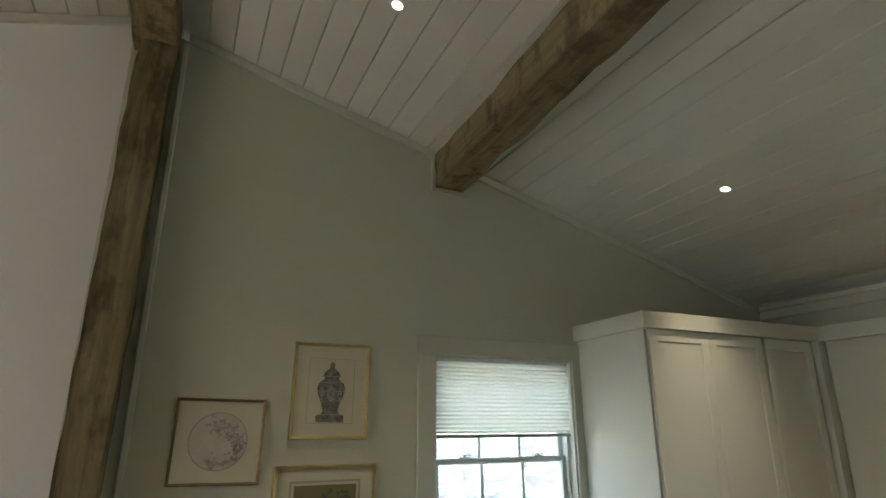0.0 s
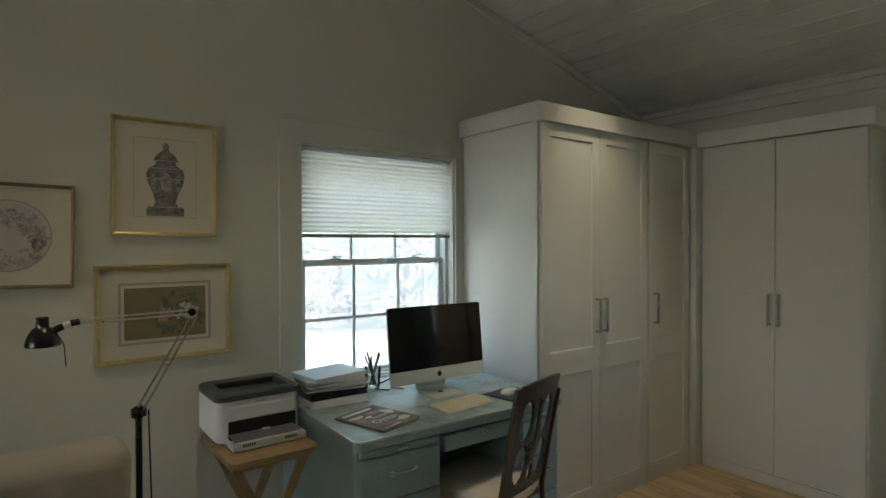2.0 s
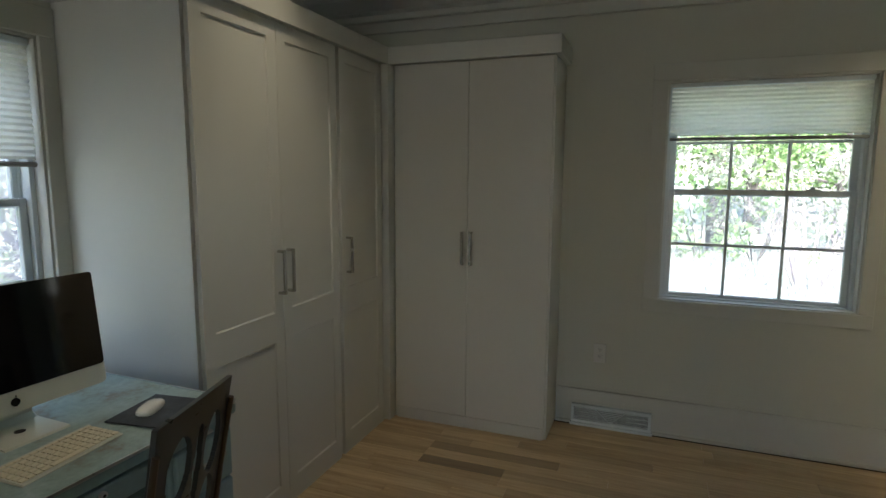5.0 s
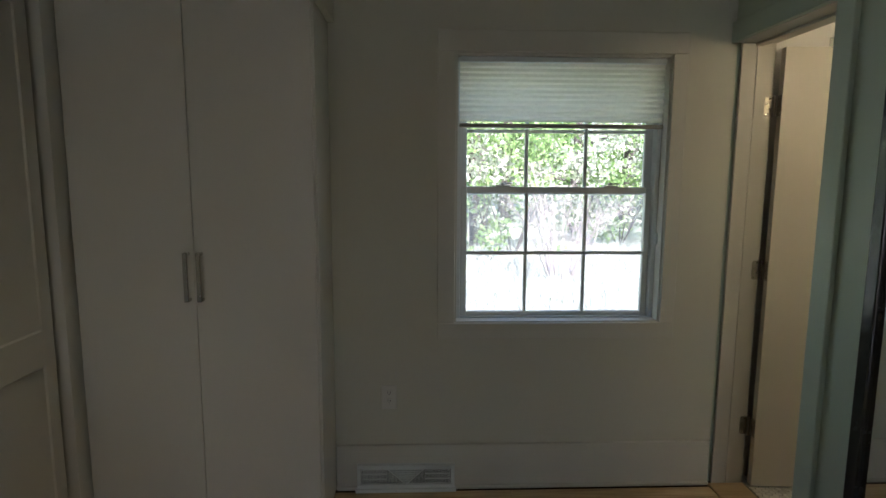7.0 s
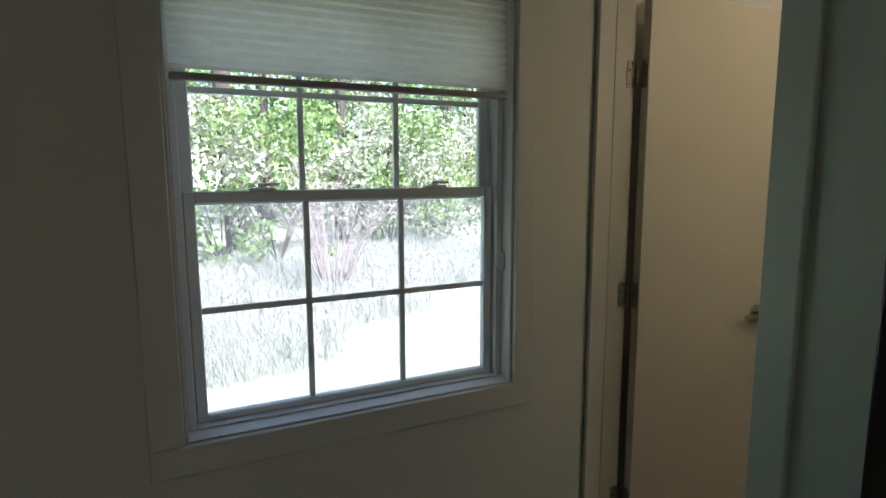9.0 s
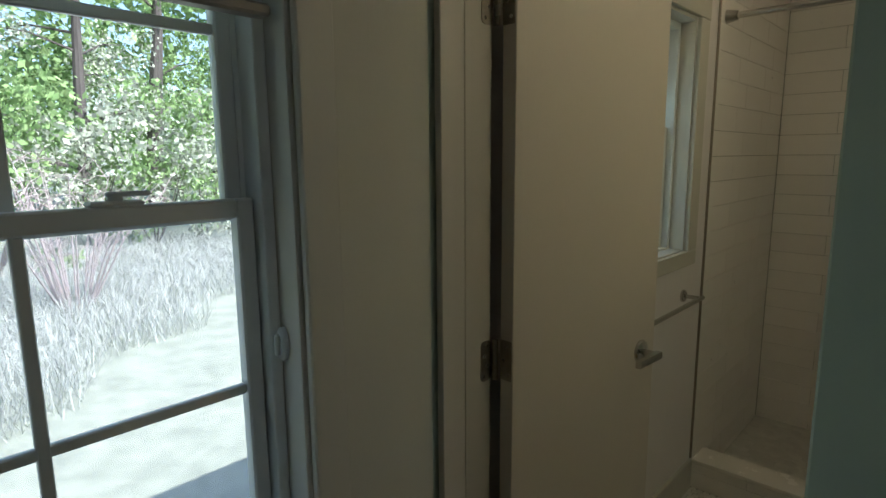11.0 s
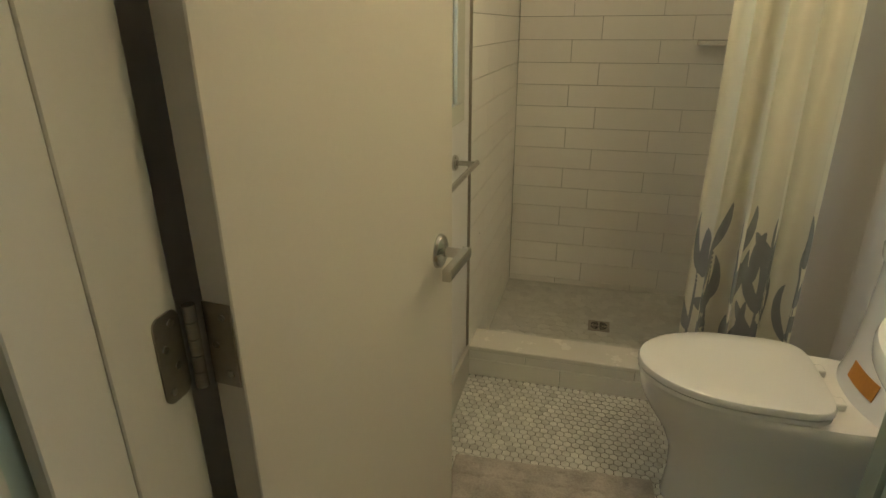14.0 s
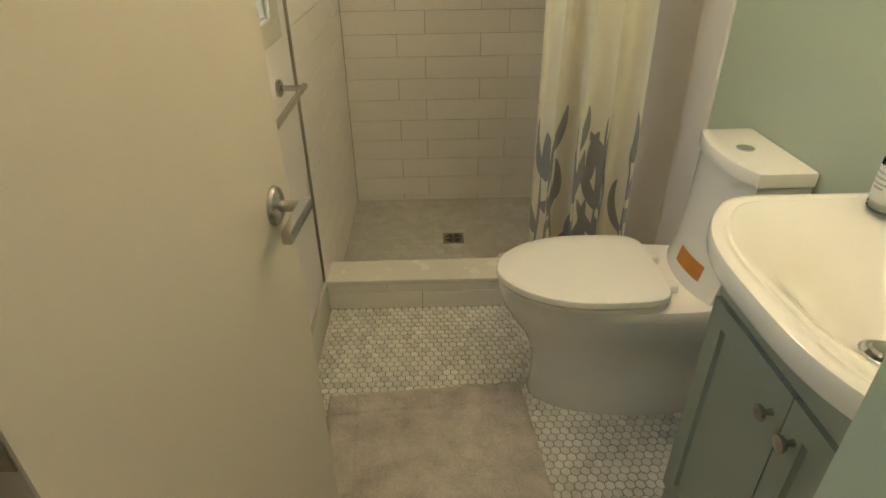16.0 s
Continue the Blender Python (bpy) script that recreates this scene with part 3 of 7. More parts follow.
def panel_door(x0, x1, z0, z1, y, panels, st, m=None, thick=0.02, sink=0.006):
    """One closed slab facing -y with sunk fields."""
    bm = bmesh.new()
    if not panels:
        box(bm, x0, x1, y, y + thick, z0, z1, 0.0015, m)
        return bm
    xs = [x0, x0 + st, x1 - st, x1]
    zs = [z0] + [v for p in panels for v in p] + [z1]
    V = {(i, k): bm.verts.new((xx, y, zz)) for i, xx in enumerate(xs) for k, zz in enumerate(zs)}
    for i in range(3):
        for k in range(len(zs) - 1):
            q = [V[i, k], V[i + 1, k], V[i + 1, k + 1], V[i, k + 1]]
            if i == 1 and k % 2 == 1:
                e = 0.005
                s_ = [bm.verts.new((v.co.x + (e if n in (0, 3) else -e), y + sink, v.co.z + (e if n < 2 else -e))) for n, v in enumerate(q)]
                for n in range(4):
                    bm.faces.new((q[n], q[(n + 1) % 4], s_[(n + 1) % 4], s_[n]))
                bm.faces.new(s_)
            else:
                bm.faces.new(q)
    nz = len(zs) - 1
    ring = [V[i, 0] for i in range(4)] + [V[3, k] for k in range(1, nz + 1)] + [V[i, nz] for i in (2, 1, 0)] + [V[0, k] for k in range(nz - 1, 0, -1)]
    back = [bm.verts.new((v.co.x, y + thick, v.co.z)) for v in ring]
    for n in range(len(ring)):
        p = (n + 1) % len(ring)
        bm.faces.new((ring[n], back[n], back[p], ring[p]))
    bm.faces.new(back)
    if m is not None:
        bmesh.ops.transform(bm, matrix=m, verts=bm.verts)
    return bm


def leaf_door(parent, x0, x1, z0, z1, y, panels, handle_x, m=None, hz=1.072):
    """A cabinet door with its front in the plane y, facing -y; panels are sunk fields (z from, z to)."""
    bm = panel_door(x0, x1, z0, z1, y, panels, 0.058, m)
    d = part("door", bm, CAB, parent)
    bar_handle(d, (m or Matrix.Identity(4)) @ pose(handle_x, y, hz))
    return d


def carcass(parent, x0, x1, y0, y1, z1, m=None):
    for a in ((x0, x0 + 0.018), (x1 - 0.018, x1)):
        bm = bmesh.new()
        box(bm, a[0], a[1], y0, y1, 0.0, z1, 0.001, m)
        part("side_panel", bm, CAB, parent)
    bm = bmesh.new()
    box(bm, x0 + 0.018, x1 - 0.018, y0 - 0.017, y0 + 0.022, 0.0, 0.068, 0.001, m)
    part("plinth", bm, CAB, parent)
    bm = bmesh.new()
    box(bm, x0 + 0.018, x1 - 0.018, y1 - 0.012, y1, 0.0, z1 - 0.02, 0, m)
    part("back_panel", bm, CAB, parent)
    bm = bmesh.new()
    box(bm, x0 + 0.018, x1 - 0.018, y0 + 0.004, y1, z1 - 0.018, z1, 0, m)
    part("top_panel", bm, CAB, parent)


FY = 2.512
PANELS = [(0.115, 0.772), (0.900, 2.032)]
wa = thing("wardrobe", "tall white two-door shaker wardrobe beside the desk", "wardrobe", pose(0, 0, 0), "fitted wardrobes")
carcass(wa, 2.755, 3.705, FY + 0.020, 3.138, 2.10)
leaf_door(wa, 2.772, 3.2325, 0.070, 2.096, FY, PANELS, 3.205)
leaf_door(wa, 3.2355, 3.692, 0.070, 2.096, FY, PANELS, 3.268)
wb = thing("wardrobe", "tall white one-door shaker wardrobe in the corner", "wardrobe", pose(0, 0, 0), "fitted wardrobes")
carcass(wb, 3.706, 4.195, FY + 0.020, 3.138, 2.10)
leaf_door(wb, 3.722, 4.168, 0.070, 2.096, FY, PANELS, 3.768)
part("filler_strip", boxm(4.1955, 4.30, 2.4815, FY + 0.042, 0.0, 2.10, 0.001), CAB, wb)
# the one on the east wall, built facing -y and turned to face -x
wc = thing("wardrobe", "shallow white flat two-door wardrobe beside the vent", "wardrobe", pose(4.255, 2.48, 0, 0, 0, -90), "fitted wardrobes")
carcass(wc, 0.0, 0.932, 0.020, 0.333, 2.10)
leaf_door(wc, 0.012, 0.4595, 0.072, 2.096, 0.0, [], 0.437)
leaf_door(wc, 0.4625, 0.922, 0.072, 2.096, 0.0, [], 0.486)
bm = bmesh.new()
prof = ((0.0, 2.101), (-0.028, 2.101), (-0.030, 2.103), (-0.030, 2.194), (-0.027, 2.197), (0.0, 2.197))
rings = [[(2.755 + d, 3.138, z) for d, z in prof], [(2.755 + d, FY + 0.01 + d, z) for d, z in prof], [(4.2545 + d, FY + 0.01 + d, z) for d, z in prof],
         [(4.2545 + d, 1.548 + d, z) for d, z in prof], [(XE - 0.003, 1.548 + d, z) for d, z in prof]]
loft(bm, rings)
box(bm, 2.755, 4.2545, FY + 0.01, 3.138, 2.188, 2.1965)
box(bm, 4.2546, XE - 0.003, 1.549, 3.138, 2.188, 2.1965)
tagged(link("wardrobe_cornice", bm, CAB), "plain white cornice running over the fitted wardrobes", "cornice")

# ---- desk ----
TEAL = surface("worn_teal_steel_paint", (0.27, 0.375, 0.39), 0.42, var=0.14, scale=7, fine=90, bump=0.05)


def linoleum(name, field, worn, pale):
    """Old linoleum: a faded field with brown worn patches and pale scuffs."""
    m, nt, p = nodes_of(name)
    v = coords(nt)
    n1 = add(nt, "ShaderNodeTexNoise", Scale=5.5, Detail=6.0, Roughness=0.68, Distortion=0.4)
    n2 = add(nt, "ShaderNodeTexNoise", Scale=60.0, Detail=4.0)
    for n in (n1, n2):
        nt.links.new(v, n.inputs["Vector"])
    mix = add(nt, "ShaderNodeMix")
    mix.inputs["Factor"].default_value = 0.2
    nt.links.new(n1.outputs["Fac"], mix.inputs["A"])
    nt.links.new(n2.outputs["Fac"], mix.inputs["B"])
    col = ramp(nt, mix.outputs["Result"], [(0.37, worn), (0.47, shade(field, 0.85)), (0.56, field), (0.68, pale)])
    nt.links.new(col, p.inputs["Base Color"])
    rr = add(nt, "ShaderNodeMapRange")
    rr.inputs["To Min"].default_value, rr.inputs["To Max"].default_value = 0.5, 0.25
    nt.links.new(n1.outputs["Fac"], rr.inputs["Value"])
    nt.links.new(rr.outputs["Result"], p.inputs["Roughness"])
    b = add(nt, "ShaderNodeBump", Strength=0.06, Distance=0.01)
    nt.links.new(n2.outputs["Fac"], b.inputs["Height"])
    nt.links.new(b.outputs["Normal"], p.inputs["Normal"])
    return m


LINO = linoleum("faded_teal_desk_linoleum", (0.32, 0.42, 0.41), (0.22, 0.21, 0.17), (0.46, 0.54, 0.52))
ALU = surface("brushed_aluminium", (0.62, 0.62, 0.60), 0.3, 1.0, var=0.05, scale=40, bump=0.02)
DULL = surface("dull_grey_pull", (0.34, 0.36, 0.36), 0.45, 0.6, var=0.1, scale=20)
SILVER = surface("silver_anodised_shell", (0.62, 0.62, 0.53), 0.38, 0.2, var=0.02, scale=10, bump=0.0)
PAPER = surface("white_paper", (0.74, 0.73, 0.70), 0.8, var=0.05, scale=12, fine=300, bump=0.05)
desk = thing("desk", "worn teal steel tanker desk with a linoleum top under the window", "desk", pose(1.567, 2.262, 0, 0, 0, -1.5))
DW, DD, DH = 1.055, 0.80, 0.775


def rounded(x0, x1, y0, y1, r, n=6):
    out = []
    for cx, cy, a0 in ((x1 - r, y1 - r, 0), (x0 + r, y1 - r, 90), (x0 + r, y0 + r, 180), (x1 - r, y0 + r, 270)):
        out += [(cx + r * math.cos(radians(a0 + 90 * i / n)), cy + r * math.sin(radians(a0 + 90 * i / n))) for i in range(n + 1)]
    return out


bm = bmesh.new()
prism(bm, rounded(0.004, DW - 0.004, 0.004, DD - 0.004, 0.030), DH - 0.010, DH)
part("desktop", bm, LINO, desk, "faded stained linoleum top")
bm = bmesh.new()
o, i_ = rounded(0, DW, 0, DD, 0.034), rounded(0.005, DW - 0.005, 0.005, DD - 0.005, 0.030)
rings = [[(x, y, DH - 0.034) for x, y in o], [(x, y, DH - 0.001) for x, y in o], [(x, y, DH + 0.0015) for x, y in rounded(0.002, DW - 0.002, 0.002, DD - 0.002, 0.032)], [(x, y, DH - 0.002) for x, y in i_], [(x, y, DH - 0.034) for x, y in i_]]
loft(bm, rings, False, False)
part("edge_trim", bm, TEAL, desk)
bm = bmesh.new()
r0, r1 = rounded(-0.001, DW + 0.001, -0.001, DD + 0.001, 0.035), rounded(0.0035, DW - 0.0035, 0.0035, DD - 0.0035, 0.031)
loft(bm, [[(x, y, DH - 0.006) for x, y in r0], [(x, y, DH + 0.002) for x, y in r0], [(x, y, DH + 0.002) for x, y in r1]], False, False)
part("metal_edging", bm, ALU, desk, "scuffed aluminium edging")
for x0, x1, open_r in ((0.012, 0.385, True), (0.80, DW - 0.012, False)):
    bm = bmesh.new()
    prism(bm, rounded(x0, x1, 0.034, DD - 0.02, 0.014, 3), 0.09, DH - 0.034)
    ped = part("pedestal", bm, TEAL, desk)
    part("plinth", boxm(x0 + 0.02, x1 - 0.02, 0.07, DD - 0.05, 0.0, 0.09, 0.004), BLACK, ped)
    board = part("pull_out_board", boxm(x0 + 0.014, x1 - 0.014, 0.018, 0.036, 0.704, 0.733, 0.004), TEAL, ped)
    c = (x0 + x1) / 2
    bm = bmesh.new()
    box(bm, c - 0.025, c + 0.025, 0.004, 0.02, 0.712, 0.720, 0.003)
    part("pull", bm, ALU, board)
    for za, zb in ((0.535, 0.695), (0.365, 0.527), (0.105, 0.357)):
        d = part("drawer", boxm(x0 + 0.014, x1 - 0.014, 0.016, 0.036, za, zb, 0.005), TEAL, ped)
        bm = bmesh.new()
        zc_ = zb - 0.062
        for sx in (-1, 1):
            box(bm, c + sx * 0.050 - 0.009, c + sx * 0.050 + 0.009, -0.010, 0.018, zc_ - 0.009, zc_ + 0.009, 0.004)
        tube(bm, [(c - 0.046, -0.004, zc_), (c, -0.010, zc_), (c + 0.046, -0.004, zc_)], 0.0042)
        part("drawer_pull", bm, DULL, d)
kd = part("knee_drawer", boxm(0.398, 0.788, 0.018, 0.038, 0.655, 0.718, 0.005), TEAL, desk)
part("drawer_box", boxm(0.41, 0.776, 0.038, 0.55, 0.662, 0.712), TEAL, kd)
bm = bmesh.new()
cyl(bm, (0.593, 0.019, 0.700), (0.593, 0.010, 0.700), 0.0105, 0.0095, 18)
part("lock", bm, ALU, kd, "round metal drawer lock")
bm = bmesh.new()
cyl(bm, (0.593, 0.0099, 0.700), (0.593, 0.0085, 0.700), 0.004, 0.004, 12)
part("keyhole", bm, HOLE, kd)
part("rear_panel", boxm(0.385, 0.80, DD - 0.06, DD - 0.04, 0.25, DH - 0.034), TEAL, desk)
part("apron_rail", boxm(0.385, 0.80, 0.034, 0.055, 0.722, DH - 0.034, 0.002), TEAL, desk)

# computer
IM = pose(2.208, 2.632, DH, 0, 0, -2.0)
imac = thing("desktop_computer", "slim silver all-in-one computer with a dark screen on the desk", "computer", IM)
tilt = pose(0, 0, 0, -6, 0, 0)


def slab(w, za, zb, y0, y1, r, m, corners="all"):
    bm = bmesh.new()
    pts = rounded(-w / 2, w / 2, za, zb, r)
    loft(bm, [[(x, y, z) for x, z in pts] for y in (y0, y1)])
    bmesh.ops.transform(bm, matrix=m, verts=bm.verts)
    return bm


part("shell", slab(0.528, 0.060, 0.411, -0.0045, 0.0045, 0.014, tilt), SILVER, imac, "silver chin and edges")
bm = slab(0.526, 0.121, 0.410, -0.0062, -0.0046, 0.011, tilt)
SCREEN = surface("black_glossy_screen", (0.006, 0.006, 0.007), 0.06, var=0.2, scale=3, bump=0.0, rough_var=0.02)
part("screen", bm, SCREEN, imac, "black switched-off glass screen")
bm = bmesh.new()
rings = []
for k, y in ((1.0, 0.0046), (0.92, 0.012), (0.62, 0.030), (0.25, 0.040)):
    rings.append([(x * k, y, 0.235 + (z - 0.235) * k) for x, z in rounded(-0.262, 0.262, 0.062, 0.409, 0.02)])
loft(bm, rings)
bmesh.ops.transform(bm, matrix=tilt, verts=bm.verts)
part("rear_shell", bm, SILVER, imac, smooth=True)
bm = bmesh.new()
prof = [(-0.085, 0.0), (0.055, 0.0), (0.085, 0.012), (0.078, 0.055), (0.045, 0.16), (0.033, 0.235)]
rings = []
for y, z in prof:
    rings.append([(-0.085, y, z), (0.085, y, z), (0.085, y + 0.003, z + 0.006), (-0.085, y + 0.003, z + 0.006)])
loft(bm, rings)
part("stand", bm, SILVER, imac, "bent silver foot")
# dark disc laid on the foot, with the recess's shade as its colour
bm = bmesh.new()
cyl(bm, (0.0, -0.002, 0.0062), (0.0, -0.002, 0.0066), 0.014, 0.014, 16)
part("foot_recess", bm, HOLE, imac)
bm = bmesh.new()
loft(bm, [[(0.011 * math.cos(t) * (1 + 0.12 * math.cos(2 * t)), y, 0.089 + 0.012 * math.sin(t)) for t in (2 * math.pi * i / 16 for i in range(16))] for y in (-0.0060, -0.0046)])
cyl(bm, (0.002, -0.006, 0.103), (0.004, -0.0046, 0.107), 0.003, 0.001, 8)
bmesh.ops.transform(bm, matrix=tilt, verts=bm.verts)
part("emblem", bm, BLACK, imac, "small dark emblem")

kb = thing("keyboard", "slim silver and cream keyboard on the desk", "keyboard", pose(2.163, 2.415, DH + 0.001, 2.5, 0, 4))
part("tray", boxm(-0.14, 0.14, -0.064, 0.064, 0.0, 0.007, 0.003), SILVER, kb)
bm = bmesh.new()
cyl(bm, (-0.138, 0.056, 0.002), (0.138, 0.056, 0.002), 0.008)
part("battery_barrel", bm, SILVER, kb)
KEY = surface("cream_key_plastic", (0.76, 0.69, 0.52), 0.5, var=0.03)
bm = bmesh.new()
for r in range(6):
    y = 0.046 - r * 0.0185
    h = 0.0145 if r else 0.009
    if r == 5:
        widths = [0.0155] * 3 + [0.02] + [0.092] + [0.02] + [0.0155] * 4
    else:
        widths = [0.0155 if r else 0.0168] * 14
    gap_ = (0.268 - sum(widths)) / (len(widths) - 1)
    x = -0.134
    for wd in widths:
        box(bm, x, x + wd, y - h / 2, y + h / 2, 0.0075, 0.0105)
        x += wd + gap_
keys = part("keys", bm, KEY, kb, "rows of cream keys")
keys["kind"] = "stuff"
pad = tagged(link("mouse_pad", boxm(-0.105, 0.105, -0.095, 0.095, 0.0, 0.004, 0.0015), surface("dark_printed_mouse_pad", (0.045, 0.055, 0.07), 0.7, var=0.6, scale=16, fine=80)), "dark printed mouse pad on the desk", "mouse pad")
pad.matrix_world = pose(2.455, 2.395, DH + 0.002, 0, 0, 8)
bm = bmesh.new()
rings = []
for k, z in ((0.92, 0.0), (1.0, 0.006), (0.97, 0.013), (0.82, 0.019), (0.5, 0.0225), (0.15, 0.0235)):
    rings.append([(0.0565 * k * math.copysign(abs(math.cos(t)) ** 0.7, math.cos(t)), 0.028 * k * math.copysign(abs(math.sin(t)) ** 0.7, math.sin(t)), z) for t in (2 * math.pi * i / 28 for i in range(28))])
loft(bm, rings)
mouse = tagged(link("computer_mouse", bm, CERAMIC, smooth=True), "low white computer mouse on the dark pad", "mouse")
mouse.matrix_world = pose(2.445, 2.415, DH + 0.006, 0, 0, 20)
bm = bmesh.new()
tube(bm, [(2.10, 2.78, DH + 0.004), (2.06, 2.83, DH + 0.004), (2.03, 2.80, DH + 0.004), (1.99, 2.86, DH + 0.004), (2.05, 2.93, DH + 0.004), (2.15, 2.99, DH + 0.004)], 0.003, 8)
tagged(link("power_cable", bm, BLACK, smooth=True), "thin dark cable behind the computer", "cable")


# papers
def letters(name, text, size, m, material, parent):
    cu = bpy.data.curves.new(name, "FONT")
    cu.body, cu.size, cu.extrude = text, size, 0.0002
    tmp = bpy.data.objects.new(name, cu)
    me = bpy.data.meshes.new_from_object(tmp)
    bpy.data.objects.remove(tmp)
    me.materials.append(material)
    ob = new(name, me)
    ob.parent = parent
    ob.matrix_basis = m
    return ob


def booklet(name, label, category, m, w, d, h, cover, pages=PAPER, sag=0.0):
    root = thing(name, label, category, m)
    part("page_block", boxm(-w / 2 + 0.002, w / 2 - 0.001, -d / 2 + 0.002, d / 2 - 0.002, 0.0008, h - 0.0008), pages, root)
    bm = bmesh.new()
    n = 8
    rings = []
    for i in range(n + 1):
        x = -w / 2 + w * i / n
        lift = sag * (i / n) ** 2
        rings.append([(x, -d / 2, h - 0.0008 + lift), (x, d / 2, h - 0.0008 + lift), (x, d / 2, h + 0.0004 + lift), (x, -d / 2, h + 0.0004 + lift)])
    loft(bm, rings)
    part("front_cover", bm, cover, root)
    part("back_cover", boxm(-w / 2, w / 2, -d / 2, d / 2, 0, 0.0008), cover, root)
    part("spine", boxm(-w / 2 - 0.001, -w / 2, -d / 2, d / 2, 0, h), cover, root)
    return root


CREAM = surface("cream_paper", (0.68, 0.63, 0.55), 0.8, var=0.06, scale=20, fine=240)
BLUEP = surface("pale_blue_printed_cover", (0.47, 0.60, 0.68), 0.5, var=0.18, scale=6)
REDP = surface("brown_printed_cover", (0.30, 0.20, 0.16), 0.5, var=0.5, scale=9)
MAGCOVER = surface("grey_brown_printed_cover", (0.17, 0.14, 0.11), 0.55, var=0.98, scale=13, fine=38, bump=0.0, spec=0.2)
INK = surface("white_print", (0.72, 0.70, 0.66), 0.5, var=0.03)
mag = booklet("magazine", "glossy grey-brown magazine with white lettering on the desk", "magazine", pose(1.766, 2.455, DH + 0.002, 0, 0, 16.5), 0.212, 0.262, 0.007, MAGCOVER, sag=0.004)
letters("cover_lettering", "Oyster", 0.05, pose(-0.065, -0.055, 0.0085 + 0.0015), INK, mag)
letters("cover_lettering", "Modern", 0.03, pose(-0.03, -0.005, 0.0082 + 0.0015), INK, mag)
part("title_bar", boxm(-0.09, 0.085, 0.092, 0.112, 0.0078, 0.0100), INK, mag)
bm = bmesh.new()
loft(bm, [[(x, -0.118 + 0.1 * (x + 0.1) * s, 0.0080 + 0.0006) for s in (0, 1)] for x in (-0.09, -0.03, 0.03, 0.1)], False, False, closed=False)
part("cover_picture", bm, INK, mag)
rnd = random.Random(8)
for k, (px, py, sx_, sy_, cov) in enumerate(((-0.06, 0.055, 0.034, 0.016, CREAM), (0.03, 0.05, 0.045, 0.02, REDP), (0.075, 0.02, 0.022, 0.03, CREAM), (-0.075, 0.015, 0.024, 0.02, REDP), (0.06, -0.085, 0.034, 0.018, CREAM), (-0.02, 0.028, 0.02, 0.01, INK), (0.0, -0.095, 0.05, 0.012, REDP))):
    bm = bmesh.new()
    lift = 0.0075 + 0.004 * ((px + sx_ + 0.106) / 0.212) ** 2
    prism(bm, [(px + sx_ * math.cos(t) * (1 + 0.22 * math.sin(3 * t + k)), py + sy_ * math.sin(t) * (1 + 0.25 * math.cos(2 * t + k))) for t in (2 * math.pi * i / 22 for i in range(22))], lift - 0.002, lift + 0.0003)
    part("cover_picture", bm, cov, mag)

sx, sy = 1.748, 2.826
z = DH + 0.002
rnd = random.Random(4)
GREYP = surface("grey_printed_cover", (0.44, 0.45, 0.46), 0.5, var=0.3, scale=9)
for nm, lb, w, d, h, cov, rz, dx, dy in (
        ("paper_stack", "low stack of cream and white papers on the desk", 0.265, 0.215, 0.022, PAPER, 17, 0.0, 0.0),
        ("folder", "brown paper folder in the stack", 0.26, 0.21, 0.008, CREAM, 15, 0.004, 0.0),
        ("binder", "thick black binder in the stack of papers", 0.26, 0.215, 0.030, BLACK, 19, -0.004, 0.006),
        ("magazine", "brown magazine in the stack of papers", 0.255, 0.20, 0.006, REDP, 10, -0.008, 0.0),
        ("magazine", "grey magazine in the stack of papers", 0.255, 0.205, 0.007, GREYP, 24, -0.002, 0.004),
        ("magazine", "white magazine in the stack of papers", 0.26, 0.21, 0.006, PAPER, 13, 0.0, 0.01),
        ("notebook", "grey notebook in the stack of papers", 0.255, 0.20, 0.010, GREYP, 25, -0.006, 0.0),
        ("notebook", "white spiral notebook in the stack", 0.26, 0.205, 0.012, PAPER, 16, -0.01, 0.008),
        ("notebook", "pale blue notebook topping the stack of papers", 0.262, 0.205, 0.016, BLUEP, 29, -0.012, 0.0)):
    booklet(nm, lb, nm.replace("_", " "), pose(sx + dx, sy + dy, z, 0, 0, rz - 21), w, d, h, cov, BLACK if nm == "binder" else PAPER)
    z += h + 0.0015

